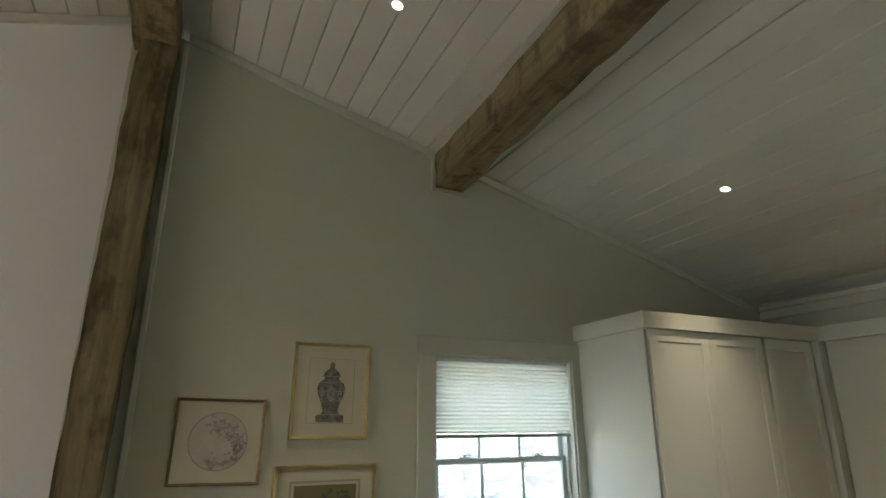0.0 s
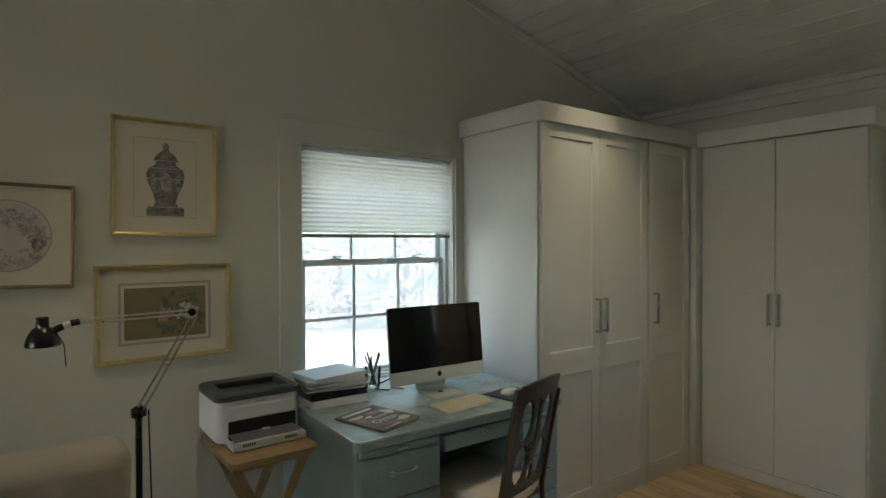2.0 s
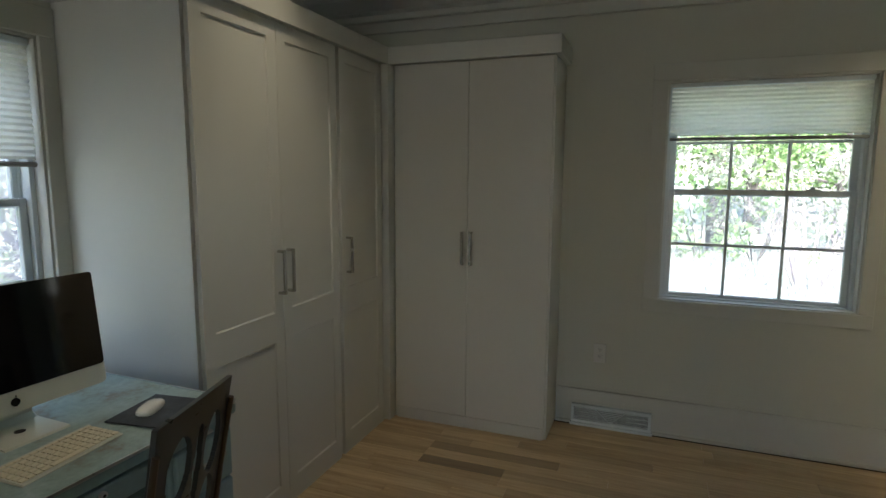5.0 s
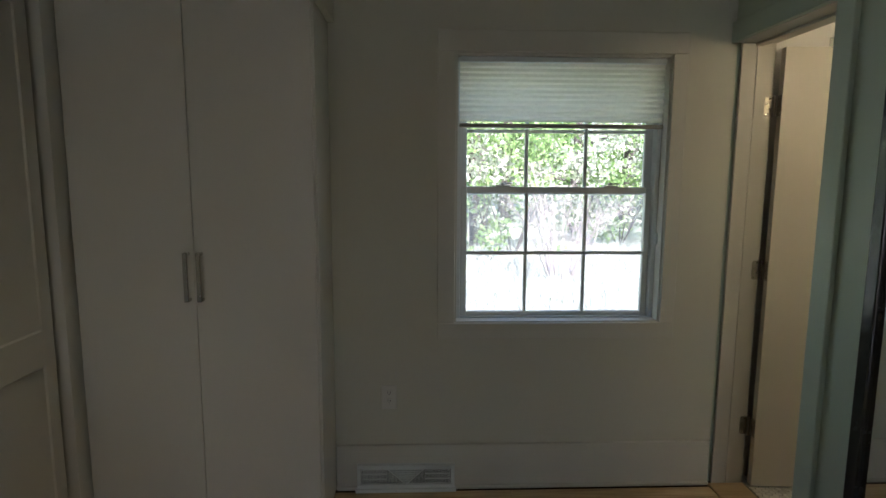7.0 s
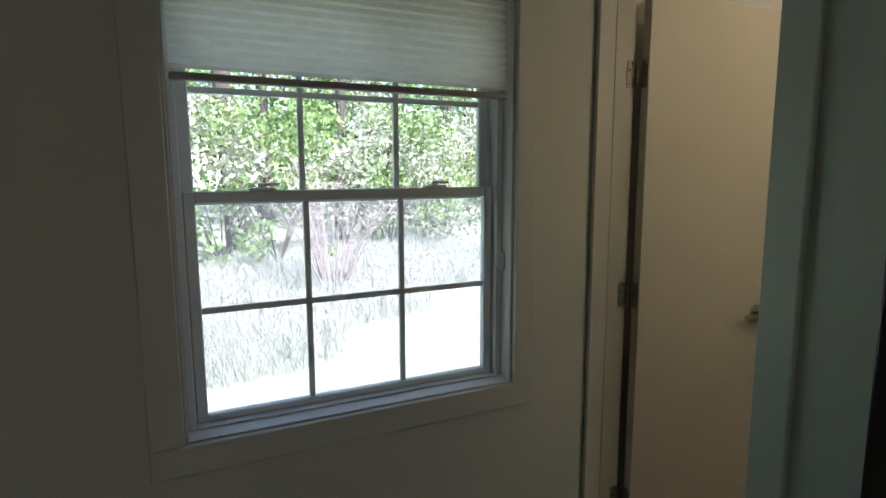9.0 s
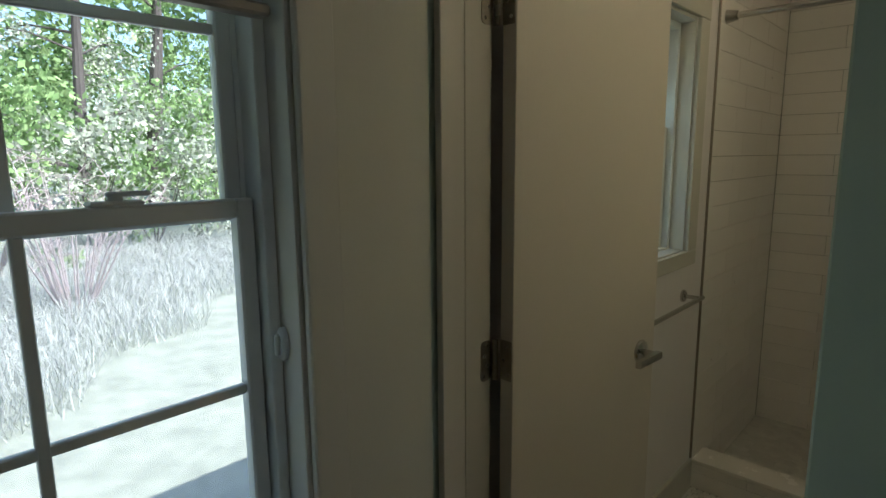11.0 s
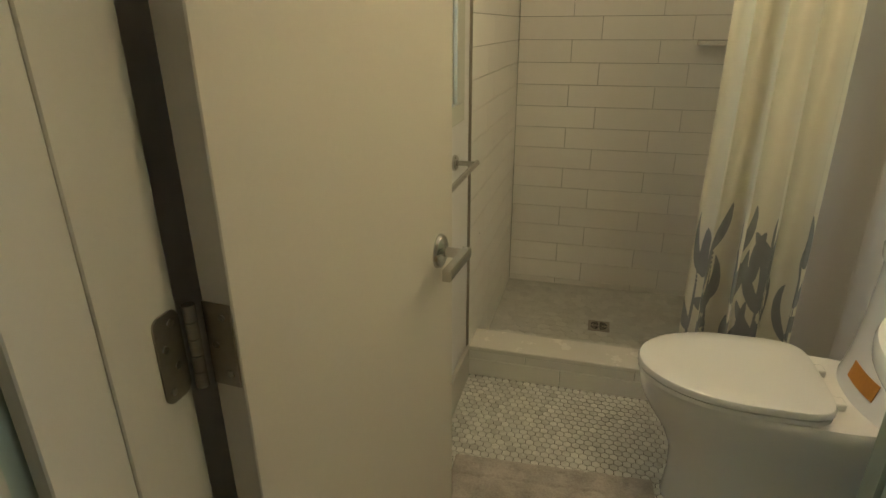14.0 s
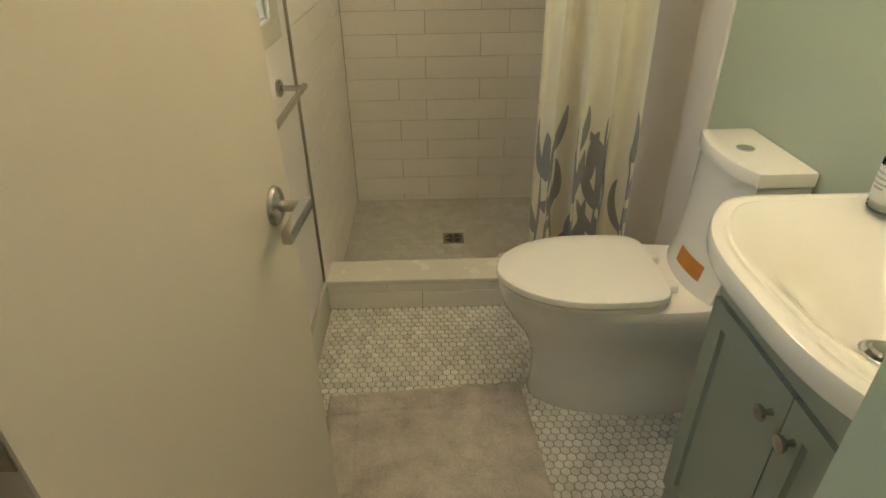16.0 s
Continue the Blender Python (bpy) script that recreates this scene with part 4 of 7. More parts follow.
# pencils in a glass
tum = thing("drinking_glass", "clear tumbler holding pens on the desk", "glass", pose(2.003, 2.905, DH + 0.002))
bm = bmesh.new()
spin(bm, [(0.0, 0.0), (0.034, 0.0), (0.040, 0.10), (0.0385, 0.10), (0.033, 0.007), (0.0, 0.006)], 28)
g = part("tumbler", bm, glass("tumbler_glass", (0.95, 0.97, 0.97)), tum, smooth=True)
rnd = random.Random(8)
for i in range(8):
    a = i * 2.4
    foot = Vector((2.003 + 0.018 * math.cos(a), 2.905 + 0.018 * math.sin(a), DH + 0.010))
    tip = Vector((2.003 - 0.052 * math.cos(a) * rnd.uniform(0.5, 1.1), 2.905 - 0.045 * math.sin(a), DH + rnd.uniform(0.145, 0.185)))
    d = (tip - foot)
    col = ((0.02, 0.02, 0.025), (0.05, 0.09, 0.12), (0.25, 0.2, 0.1), (0.03, 0.03, 0.03))[i % 4]
    pm = surface("pen_barrel", col, 0.35, var=0.05)
    root = thing("pen", "dark pen standing in the tumbler", "pen", None, "pens in the glass")
    bm = bmesh.new()
    cyl(bm, foot + d * 0.08, foot + d * 0.93, 0.0042, 0.0042, 8)
    part("barrel", bm, pm, root)
    bm = bmesh.new()
    cyl(bm, foot + d * 0.93, tip, 0.0042, 0.0012, 8)
    part("tip", bm, CREAM if i % 2 else BLACK, root)
    bm = bmesh.new()
    cyl(bm, foot, foot + d * 0.08, 0.003, 0.0042, 8)
    part("end_cap", bm, pm, root)
jar = thing("jar", "small dark green jar behind the papers", "jar", pose(1.945, 2.955, DH + 0.002))
bm = bmesh.new()
spin(bm, [(0.0, 0), (0.028, 0.0), (0.030, 0.004), (0.030, 0.066), (0.024, 0.072), (0, 0.072)], 24)
part("body", bm, surface("green_glaze", (0.05, 0.16, 0.09), 0.25, var=0.15), jar, smooth=True)
bm = bmesh.new()
spin(bm, [(0.0, 0.0725), (0.027, 0.0725), (0.027, 0.086), (0.025, 0.088), (0, 0.088)], 24)
part("lid", bm, surface("dark_green_lid", (0.03, 0.09, 0.05), 0.4), jar, smooth=True)

# ---- desk chair ----
CH = pose(2.225, 2.335, 0, 0, 0, 15)
chair = thing("desk_chair", "dark painted chair with a pierced back and cream seat pad", "chair", CH)
DARKPAINT = surface("dark_blue_grey_chair_paint", (0.035, 0.042, 0.045), 0.3, var=0.15, scale=12, bump=0.03)
BROWNSTEEL = surface("bronze_tube", (0.10, 0.075, 0.055), 0.35, 0.6, var=0.15, scale=14)
PADVINYL = surface("cream_vinyl", (0.68, 0.60, 0.48), 0.42, var=0.06, scale=9, bump=0.06)
bm = bmesh.new()
rings = []
for k, zz in ((0.93, 0.408), (1.0, 0.420), (1.0, 0.470), (0.96, 0.484), (0.80, 0.490), (0.3, 0.492)):
    ring = []
    for t in (2 * math.pi * i / 40 for i in range(40)):
        cx, cy = math.cos(t), math.sin(t)
        wd = 0.195 if cy < 0 else 0.205
        ring.append((k * wd * math.copysign(abs(cx) ** 0.45, cx), 0.01 + k * 0.195 * math.copysign(abs(cy) ** 0.5, cy), zz))
    rings.append(ring)
loft(bm, rings)
seat = part("seat_pad", bm, PADVINYL, chair, "cream vinyl seat pad", smooth=True)
bm = bmesh.new()
pts = [(0.205 * math.copysign(abs(math.cos(t)) ** 0.45, math.cos(t)), 0.01 + 0.197 * math.copysign(abs(math.sin(t)) ** 0.5, math.sin(t)), 0.440) for t in (2 * math.pi * i / 40 for i in range(41))]
tube(bm, pts, 0.004, 6, False)
part("piping", bm, PADVINYL, seat)
bm = bmesh.new()
box(bm, -0.18, 0.18, -0.17, 0.18, 0.388, 0.408, 0.006)
part("seat_frame", bm, BROWNSTEEL, chair)


def back_point(u, v):
    """u across -1..1, v up 0..1 on the leaning, hollowed back."""
    half = 0.165 + 0.012 * v
    x = u * half
    y = -0.185 - 0.085 * v - 0.018 * (1 - u * u)
    return Vector((x, y, 0.47 + 0.455 * v + 0.012 * (1 - u * u) * v))


def back_solid(u, v):
    if v > 0.86 or v < 0.05:
        return True
    if abs(u) > 0.86:
        return True
    for cu, cv, ru, rv in ((-0.46, 0.655, 0.27, 0.185), (0.46, 0.655, 0.27, 0.185), (-0.46, 0.27, 0.27, 0.175), (0.46, 0.27, 0.27, 0.175), (0.0, 0.60, 0.10, 0.24), (0, 0.16, 0.12, 0.08)):
        if ((u - cu) / ru) ** 2 + ((v - cv) / rv) ** 2 < 1:
            return False
    return True


bm = bmesh.new()
NU, NV = 72, 96
grid = {}
solid = {(i, j) for i in range(NU) for j in range(NV) if back_solid(-1 + 2 * (i + 0.5) / NU, (j + 0.5) / NV)}
for side, off in ((0, 0.0), (1, 0.014)):
    for (i, j) in solid:
        q = []
        for a, b in ((i, j), (i + 1, j), (i + 1, j + 1), (i, j + 1)):
            if (side, a, b) not in grid:
                grid[(side, a, b)] = bm.verts.new(back_point(-1 + 2 * a / NU, b / NV) + Vector((0, off, 0)))
            q.append(grid[(side, a, b)])
        bm.faces.new(q if side == 0 else q[::-1])
for (i, j) in solid:
    for (di, dj), (p, q) in (((-1, 0), ((i, j + 1), (i, j))), ((1, 0), ((i + 1, j), (i + 1, j + 1))), ((0, -1), ((i, j), (i + 1, j))), ((0, 1), ((i + 1, j + 1), (i, j + 1)))):
        if (i + di, j + dj) not in solid:
            bm.faces.new((grid[(0, *p)], grid[(1, *p)], grid[(1, *q)], grid[(0, *q)]))
bmesh.ops.smooth_vert(bm, verts=bm.verts, factor=0.5, use_axis_x=True, use_axis_y=False, use_axis_z=True)
bmesh.ops.smooth_vert(bm, verts=bm.verts, factor=0.5, use_axis_x=True, use_axis_y=False, use_axis_z=True)
part("backrest", bm, DARKPAINT, chair, "dark pierced backrest with oval cut-outs")
for s in (-1, 1):
    bm = bmesh.new()
    tube(bm, [(s * 0.185, -0.215, 0.0), (s * 0.178, -0.19, 0.22), (s * 0.172, -0.183, 0.44), (s * 0.172, -0.222, 0.66), (s * 0.176, -0.262, 0.86)], [0.010, 0.011, 0.011, 0.010, 0.009], 10)
    part("rear_leg", bm, BROWNSTEEL, chair, "bronze tube leg running up to the back", smooth=True)
    bm = bmesh.new()
    tube(bm, [(s * 0.175, 0.17, 0.415), (s * 0.185, 0.185, 0.2), (s * 0.195, 0.20, 0.0)], [0.011, 0.011, 0.009], 10)
    part("front_leg", bm, BROWNSTEEL, chair, smooth=True)

# ---- printer on a folding table ----
PINE = timber("honey_pine", (0.25, 0.155, 0.065), (0.46, 0.33, 0.17), along=0, rough=0.4, scale=7, bump=0.06)
tray = thing("folding_table", "honey-coloured wooden folding tray table beside the desk", "table", pose(1.375, 2.755, 0.0))
bm = bmesh.new()
prism(bm, rounded(-0.150, 0.190, -0.20, 0.20, 0.03), 0.667, 0.688)
part("tabletop", bm, PINE, tray)
part("batten", boxm(-0.135, 0.17, -0.165, -0.145, 0.642, 0.667, 0.003), PINE, tray)
part("batten", boxm(-0.135, 0.17, 0.145, 0.165, 0.642, 0.667, 0.003), PINE, tray)
for y in (-0.135, 0.11):
    for s in (-1, 1):
        bm = bmesh.new()
        off = 0.0 if s > 0 else 0.022
        a, b = Vector((0.02 + s * 0.135, y + off, 0.652)), Vector((0.02 - s * 0.165, y + off, 0.0))
        d = (b - a).normalized()
        sd = Vector((d.z, 0, -d.x)) * 0.017
        loft(bm, [[c + sd + Vector((0, -0.009, 0)), c - sd + Vector((0, -0.009, 0)), c - sd + Vector((0, 0.009, 0)), c + sd + Vector((0, 0.009, 0))] for c in (a, b)])
        part("leg", bm, PINE, tray)
bm = bmesh.new()
cyl(bm, (-0.118, -0.13, 0.06), (-0.118, 0.125, 0.06), 0.009)
part("stretcher", bm, PINE, tray)
PRW = surface("white_printer_plastic", (0.66, 0.66, 0.66), 0.45, var=0.03, scale=6)
PRG = surface("dark_grey_printer_plastic", (0.055, 0.065, 0.07), 0.4, var=0.06, scale=8)
pr = thing("printer", "compact white and dark grey laser printer on the folding table", "printer", pose(1.405, 2.775, 0.690))
PWx, PD, PH = 0.34, 0.285, 0.165


def printer_ring(z, k=0.0, front=0.0):
    return [(x, y, z) for x, y in rounded(-PWx / 2 + k, PWx / 2 - k, front + k, PD - k, 0.03, 5)]


bm = bmesh.new()
loft(bm, [printer_ring(0.0, 0.012), printer_ring(0.012), printer_ring(PH)])
body = part("body", bm, PRW, pr, smooth=True)
bm = bmesh.new()
loft(bm, [[(x, y, PH + 0.001) for x, y in rounded(-PWx / 2 - 0.002, PWx / 2 + 0.002, -0.004, PD, 0.032, 5)],
          [(x, y, PH + 0.022) for x, y in rounded(-PWx / 2 - 0.002, PWx / 2 + 0.002, -0.004, PD, 0.032, 5)],
          [(x, y, PH + 0.030) for x, y in rounded(-PWx / 2 + 0.008, PWx / 2 - 0.008, 0.006, PD - 0.01, 0.03, 5)],
          [(x, y, PH + 0.030) for x, y in rounded(-0.125, 0.135, 0.035, PD - 0.075, 0.006, 5)],
          [(x, y, PH + 0.006) for x, y in rounded(-0.115, 0.125, 0.045, PD - 0.075, 0.004, 5)]])
part("top_cover", bm, PRG, pr, "dark grey cover with a sunken paper outlet")
# dark block put in as the shadow at the back of the outlet
part("outlet_shadow", boxm(-0.115, 0.125, PD - 0.085, PD - 0.076, PH + 0.008, PH + 0.026), HOLE, pr)
part("front_panel", boxm(-0.125, 0.150, -0.003, 0.004, 0.088, 0.142, 0.003), PRW, pr)
# dark block in place of the slot's shaded opening
part("paper_slot", boxm(-0.125, 0.150, -0.002, 0.0035, 0.012, 0.086), HOLE, pr)
part("maker_mark", boxm(-0.02, 0.03, -0.0012, 0.001, 0.150, 0.155), GREYP, pr)
bm = bmesh.new()
box(bm, -0.140, 0.150, -0.115, -0.001, 0.003, 0.012, 0.003)
box(bm, -0.140, -0.130, -0.115, -0.001, 0.012, 0.030, 0.003)
box(bm, 0.140, 0.150, -0.115, -0.001, 0.012, 0.030, 0.003)
box(bm, -0.130, 0.140, -0.115, -0.104, 0.012, 0.036, 0.003)
trayp = part("paper_tray", bm, PRW, pr, "white paper tray pulled out")
part("tray_cover", boxm(-0.128, 0.138, -0.103, -0.002, 0.033, 0.037, 0.0015), surface("smoky_plastic", (0.17, 0.17, 0.18), 0.3), trayp)
for x in (-0.105, 0.06):
    bm = bmesh.new()
    for i in range(6):
        box(bm, x + i * 0.0085, x + i * 0.0085 + 0.006, -0.1156, -0.1145, 0.016, 0.028)
    lb = part("tray_label", bm, PRG, trayp)
part("paper_guide", boxm(0.0, 0.035, -0.03, -0.012, 0.037, 0.045, 0.003), PRW, trayp)

# ---- swing-arm floor lamp ----
lampo = thing("floor_lamp", "black and steel swing-arm floor lamp with a small dome shade", "lamp", pose(0.945, 2.62, 0))
bm = bmesh.new()
spin(bm, [(0, 0), (0.13, 0), (0.13, 0.012), (0.12, 0.02), (0.02, 0.028), (0, 0.028)], 32)
part("base", bm, BLACK, lampo, smooth=True)
bm = bmesh.new()
cyl(bm, (0, 0, 0.028), (0, 0, 0.905), 0.0105, 0.0105, 14)
part("pole", bm, BLACK, lampo, smooth=True)
bm = bmesh.new()
cyl(bm, (-0.022, 0, 0.915), (0.022, 0, 0.915), 0.016, 0.016, 14)
cyl(bm, (0, 0, 0.895), (0, 0, 0.935), 0.014, 0.014, 12)
part("joint", bm, BLACK, lampo)
EL = Vector((0.168, 0.0, 1.238))
for dx in (-0.008, 0.014):
    bm = bmesh.new()
    cyl(bm, (dx, -0.008, 0.925), EL + Vector((dx, -0.008, -0.02)), 0.0035, 0.0035, 8)
    part("lower_arm", bm, DARKNICKEL, lampo)
bm = bmesh.new()
n = 40
tube(bm, [Vector((0.0, 0.006, 0.93)).lerp(Vector((0.07, 0.006, 1.06)), i / n) + 0.005 * Vector((math.cos(i * 1.9), math.sin(i * 1.9), 0)) for i in range(n + 1)], 0.0012, 5)
part("spring", bm, DARKNICKEL, lampo)
bm = bmesh.new()
box(bm, 0.070, 0.098, -0.012, -0.002, 1.065, 1.073, 0.002)
part("arm_clip", bm, DARKNICKEL, lampo)
bm = bmesh.new()
cyl(bm, EL + Vector((0, -0.014, 0)), EL + Vector((0, 0.014, 0)), 0.013, 0.013, 14)
part("elbow", bm, BLACK, lampo)
SH = Vector((-0.175, 0.0, 1.235))
for dz in (-0.006, 0.008):
    bm = bmesh.new()
    cyl(bm, EL + Vector((0, 0, dz)), SH + Vector((0, 0, dz - 0.004)), 0.003, 0.003, 8)
    part("upper_arm", bm, ALU, lampo)
bm = bmesh.new()
cyl(bm, SH + Vector((0.012, 0, -0.002)), SH + Vector((-0.012, 0, -0.006)), 0.010, 0.011, 14)
cyl(bm, SH + Vector((-0.031, 0, -0.013)), SH + Vector((-0.062, 0, -0.028)), 0.010, 0.012, 14)
part("shade_joint", bm, BLACK, lampo)
bm = bmesh.new()
cyl(bm, SH + Vector((-0.012, 0, -0.006)), SH + Vector((-0.031, 0, -0.013)), 0.0105, 0.0105, 14)
part("collar", bm, PAPER, lampo, "cream collar")
bm = bmesh.new()
sc = (SH.x - 0.084, 0.0, SH.z - 0.070)
spin(bm, [(0.045, 0.0), (0.047, 0.002), (0.0445, 0.018), (0.038, 0.037), (0.028, 0.053), (0.0175, 0.060), (0.016, 0.083), (0.018, 0.087), (0.015, 0.090), (0.0, 0.090)], 28, sc)
part("shade", bm, BLACK, lampo, "small black dome shade", smooth=True)
bm = bmesh.new()
tube(bm, [(SH.x - 0.05, 0, SH.z - 0.03), (SH.x - 0.03, 0.0, SH.z - 0.07), (SH.x - 0.025, 0.0, SH.z - 0.14)], 0.0018, 6)
tube(bm, [(0.03, 0.0, 0.92), (0.038, 0.004, 0.6), (0.03, 0.004, 0.3), (0.04, 0.0, 0.02)], 0.0025, 6)
part("cord", bm, BLACK, lampo)

# ---- armchair ----
LINEN = surface("beige_linen", (0.37, 0.325, 0.255), 0.9, var=0.10, scale=9, fine=420, bump=0.25, stretch=(1, 1, 6))
arm = thing("armchair", "boxy beige linen armchair in front of the gable wall", "armchair", pose(0.47, 2.20, 0))


def cushion(x0, x1, y0, y1, z0, z1, r):
    return boxm(x0, x1, y0, y1, z0, z1, r, seg=4)


bm = cushion(-0.40, 0.395, -0.06, 0.12, 0.32, 0.955, 0.045)
for v in bm.verts:
    v.co.x *= 0.93 + 0.07 * (v.co.z - 0.32) / 0.635
part("backrest", bm, LINEN, arm, smooth=True)
part("seat", cushion(-0.31, 0.31, -0.62, -0.065, 0.30, 0.45, 0.04), LINEN, arm, smooth=True)
for s in (-1, 1):
    part("armrest", cushion(*sorted((s * 0.315, s * 0.40)), -0.64, -0.062, 0.20, 0.58, 0.035), LINEN, arm, smooth=True)
part("seat_frame", boxm(-0.31, 0.31, -0.60, 0.08, 0.14, 0.298, 0.01), LINEN, arm)
for x in (-0.33, 0.33):
    for y in (-0.57, 0.06):
        bm = bmesh.new()
        cyl(bm, (x, y, 0.0), (x, y, 0.33 if y > 0 else 0.21), 0.017, 0.025, 10)
        part("leg", bm, PINE, arm)

# ---- pictures ----
GILT = surface("worn_gilt_frame", (0.52, 0.42, 0.20), 0.36, 0.75, var=0.25, scale=18, bump=0.1)
BRONZE = surface("brown_gilt_frame", (0.20, 0.14, 0.07), 0.42, 0.4, var=0.3, scale=18, bump=0.12)
MATBOARD = surface("cream_mat_board", (0.54, 0.50, 0.385), 0.85, var=0.03, scale=5, fine=300)
PICGLASS = glass("picture_glass")


def picture(label, x0, x1, z0, z1, mould, fw, mat_w, frame_mat, art, lean=0.0):
    root = thing("picture", label, "picture", pose(x0, YN, z0, 0, lean, 0), "pictures on the gable wall")
    w, h = x1 - x0, z1 - z0
    bm = bmesh.new()
    for k, (p, q, nrm) in enumerate((((0, 0), (w, 0), (0, 1)), ((w, 0), (w, h), (-1, 0)), ((w, h), (0, h), (0, -1)), ((0, h), (0, 0), (1, 0)))):
        along = Vector((q[0] - p[0], q[1] - p[1])).normalized()
        n_ = Vector(nrm)
        rings = []
        for end, sgn in ((p, 1), (q, -1)):
            ring = []
            for inn, dep in ((0, -0.001), (0, -0.020), (0.2, -0.026), (0.55, -0.024), (0.7, -0.018), (1.0, -0.015), (1.0, -0.001)):
                c = Vector(end) + n_ * fw * inn + along * sgn * fw * inn
                ring.append((c.x, dep, c.y))
            rings.append(ring)
        loft(bm, rings)
    part("frame", bm, frame_mat, root)
    part("mat_board", boxm(fw, w - fw, -0.010, -0.004, fw, h - fw), MATBOARD, root)
    art(root, fw + mat_w[0], w - fw - mat_w[0], fw + mat_w[1], h - fw - mat_w[1])
    return root


def flat_shape(pts, y):
    bm = bmesh.new()
    loft(bm, [[(x, y + d, z) for x, z in pts] for d in (0.0, 0.0012)])
    return bm


ROSE = surface("faded_rose_print", (0.50, 0.455, 0.41), 0.8, var=0.12, scale=14, fine=60)
PLUM = surface("plum_grey_print", (0.36, 0.31, 0.30), 0.8, var=0.4, scale=30, fine=90)
BLUEGREY = surface("blue_grey_urn_print", (0.165, 0.15, 0.14), 0.8, var=0.95, scale=42, fine=110)
PLUMPALE = surface("pale_grey_brown_print", (0.30, 0.275, 0.245), 0.8, var=0.35, scale=50, fine=120)
OLIVE = surface("olive_silk", (0.19, 0.16, 0.075), 0.85, var=0.10, scale=9, fine=300)
PINKP = surface("pink_petal_print", (0.36, 0.235, 0.18), 0.8, var=0.25, scale=60)
WHITEP = surface("white_petal_print", (0.42, 0.41, 0.35), 0.8, var=0.15, scale=60)
LEAFP = surface("blue_green_leaf_print", (0.105, 0.115, 0.075), 0.8, var=0.3, scale=60)
LINEP = surface("grey_ruled_line", (0.33, 0.30, 0.26), 0.8, var=0.05)


def ruled(root, x0, x1, z0, z1, t=0.002):
    bm = bmesh.new()
    for a in ((x0, x1, z0, z0 + t), (x0, x1, z1 - t, z1), (x0, x0 + t, z0 + t, z1 - t), (x1 - t, x1, z0 + t, z1 - t)):
        box(bm, a[0], a[1], -0.0112, -0.0101, a[2], a[3])
    part("ruled_line", bm, LINEP, root)


def art_round(root, x0, x1, z0, z1):
    cx, cz, r = (x0 + x1) / 2, (z0 + z1) / 2, (z1 - z0) / 2
    circle = [(math.cos(2 * math.pi * i / 56), math.sin(2 * math.pi * i / 56)) for i in range(56)]
    part("print_rim", flat_shape([(cx + r * c, cz + r * s) for c, s in circle], -0.0112), LINEP, root)
    part("round_print", flat_shape([(cx + r * 0.965 * c, cz + r * 0.965 * s) for c, s in circle], -0.0125), ROSE, root, "round faded blossom print")
    rnd = random.Random(21)
    bm = bmesh.new()
    for a0, b0, c0, d0 in ((0.8, -0.25, 0.05, 0.45), (0.55, -0.3, 0.35, 0.5), (0.75, 0.2, 0.1, 0.12), (0.1, -0.85, -0.45, -0.7)):
        tube(bm, [(cx + r * (a0 + (c0 - a0) * k / 8), -0.0135, cz + r * (b0 + (d0 - b0) * k / 8 + 0.05 * math.sin(k))) for k in range(9)], 0.0012, 5)
    for _ in range(170):
        gx, gz, gs = rnd.choice(((0.05, 0.62, 0.16), (-0.18, 0.45, 0.14), (0.55, 0.10, 0.17), (0.68, -0.15, 0.13), (0.45, 0.38, 0.15), (0.15, -0.72, 0.12), (-0.25, -0.74, 0.10), (0.58, -0.42, 0.12)))
        gx, gz = gx + rnd.gauss(0, gs), gz + rnd.gauss(0, gs)
        q = max(1.0, math.hypot(gx, gz) / 0.90)
        px, pz, s = cx + r * gx / q, cz + r * gz / q, rnd.uniform(0.002, 0.008)
        loft(bm, [[(px + s * math.cos(t) * (1 + 0.35 * math.cos(5 * t)), -0.0138 + e, pz + s * math.sin(t)) for t in (2 * math.pi * i / 12 for i in range(12))] for e in (0, 0.0008)])
    part("blossoms", bm, PLUM, root)["kind"] = "stuff"


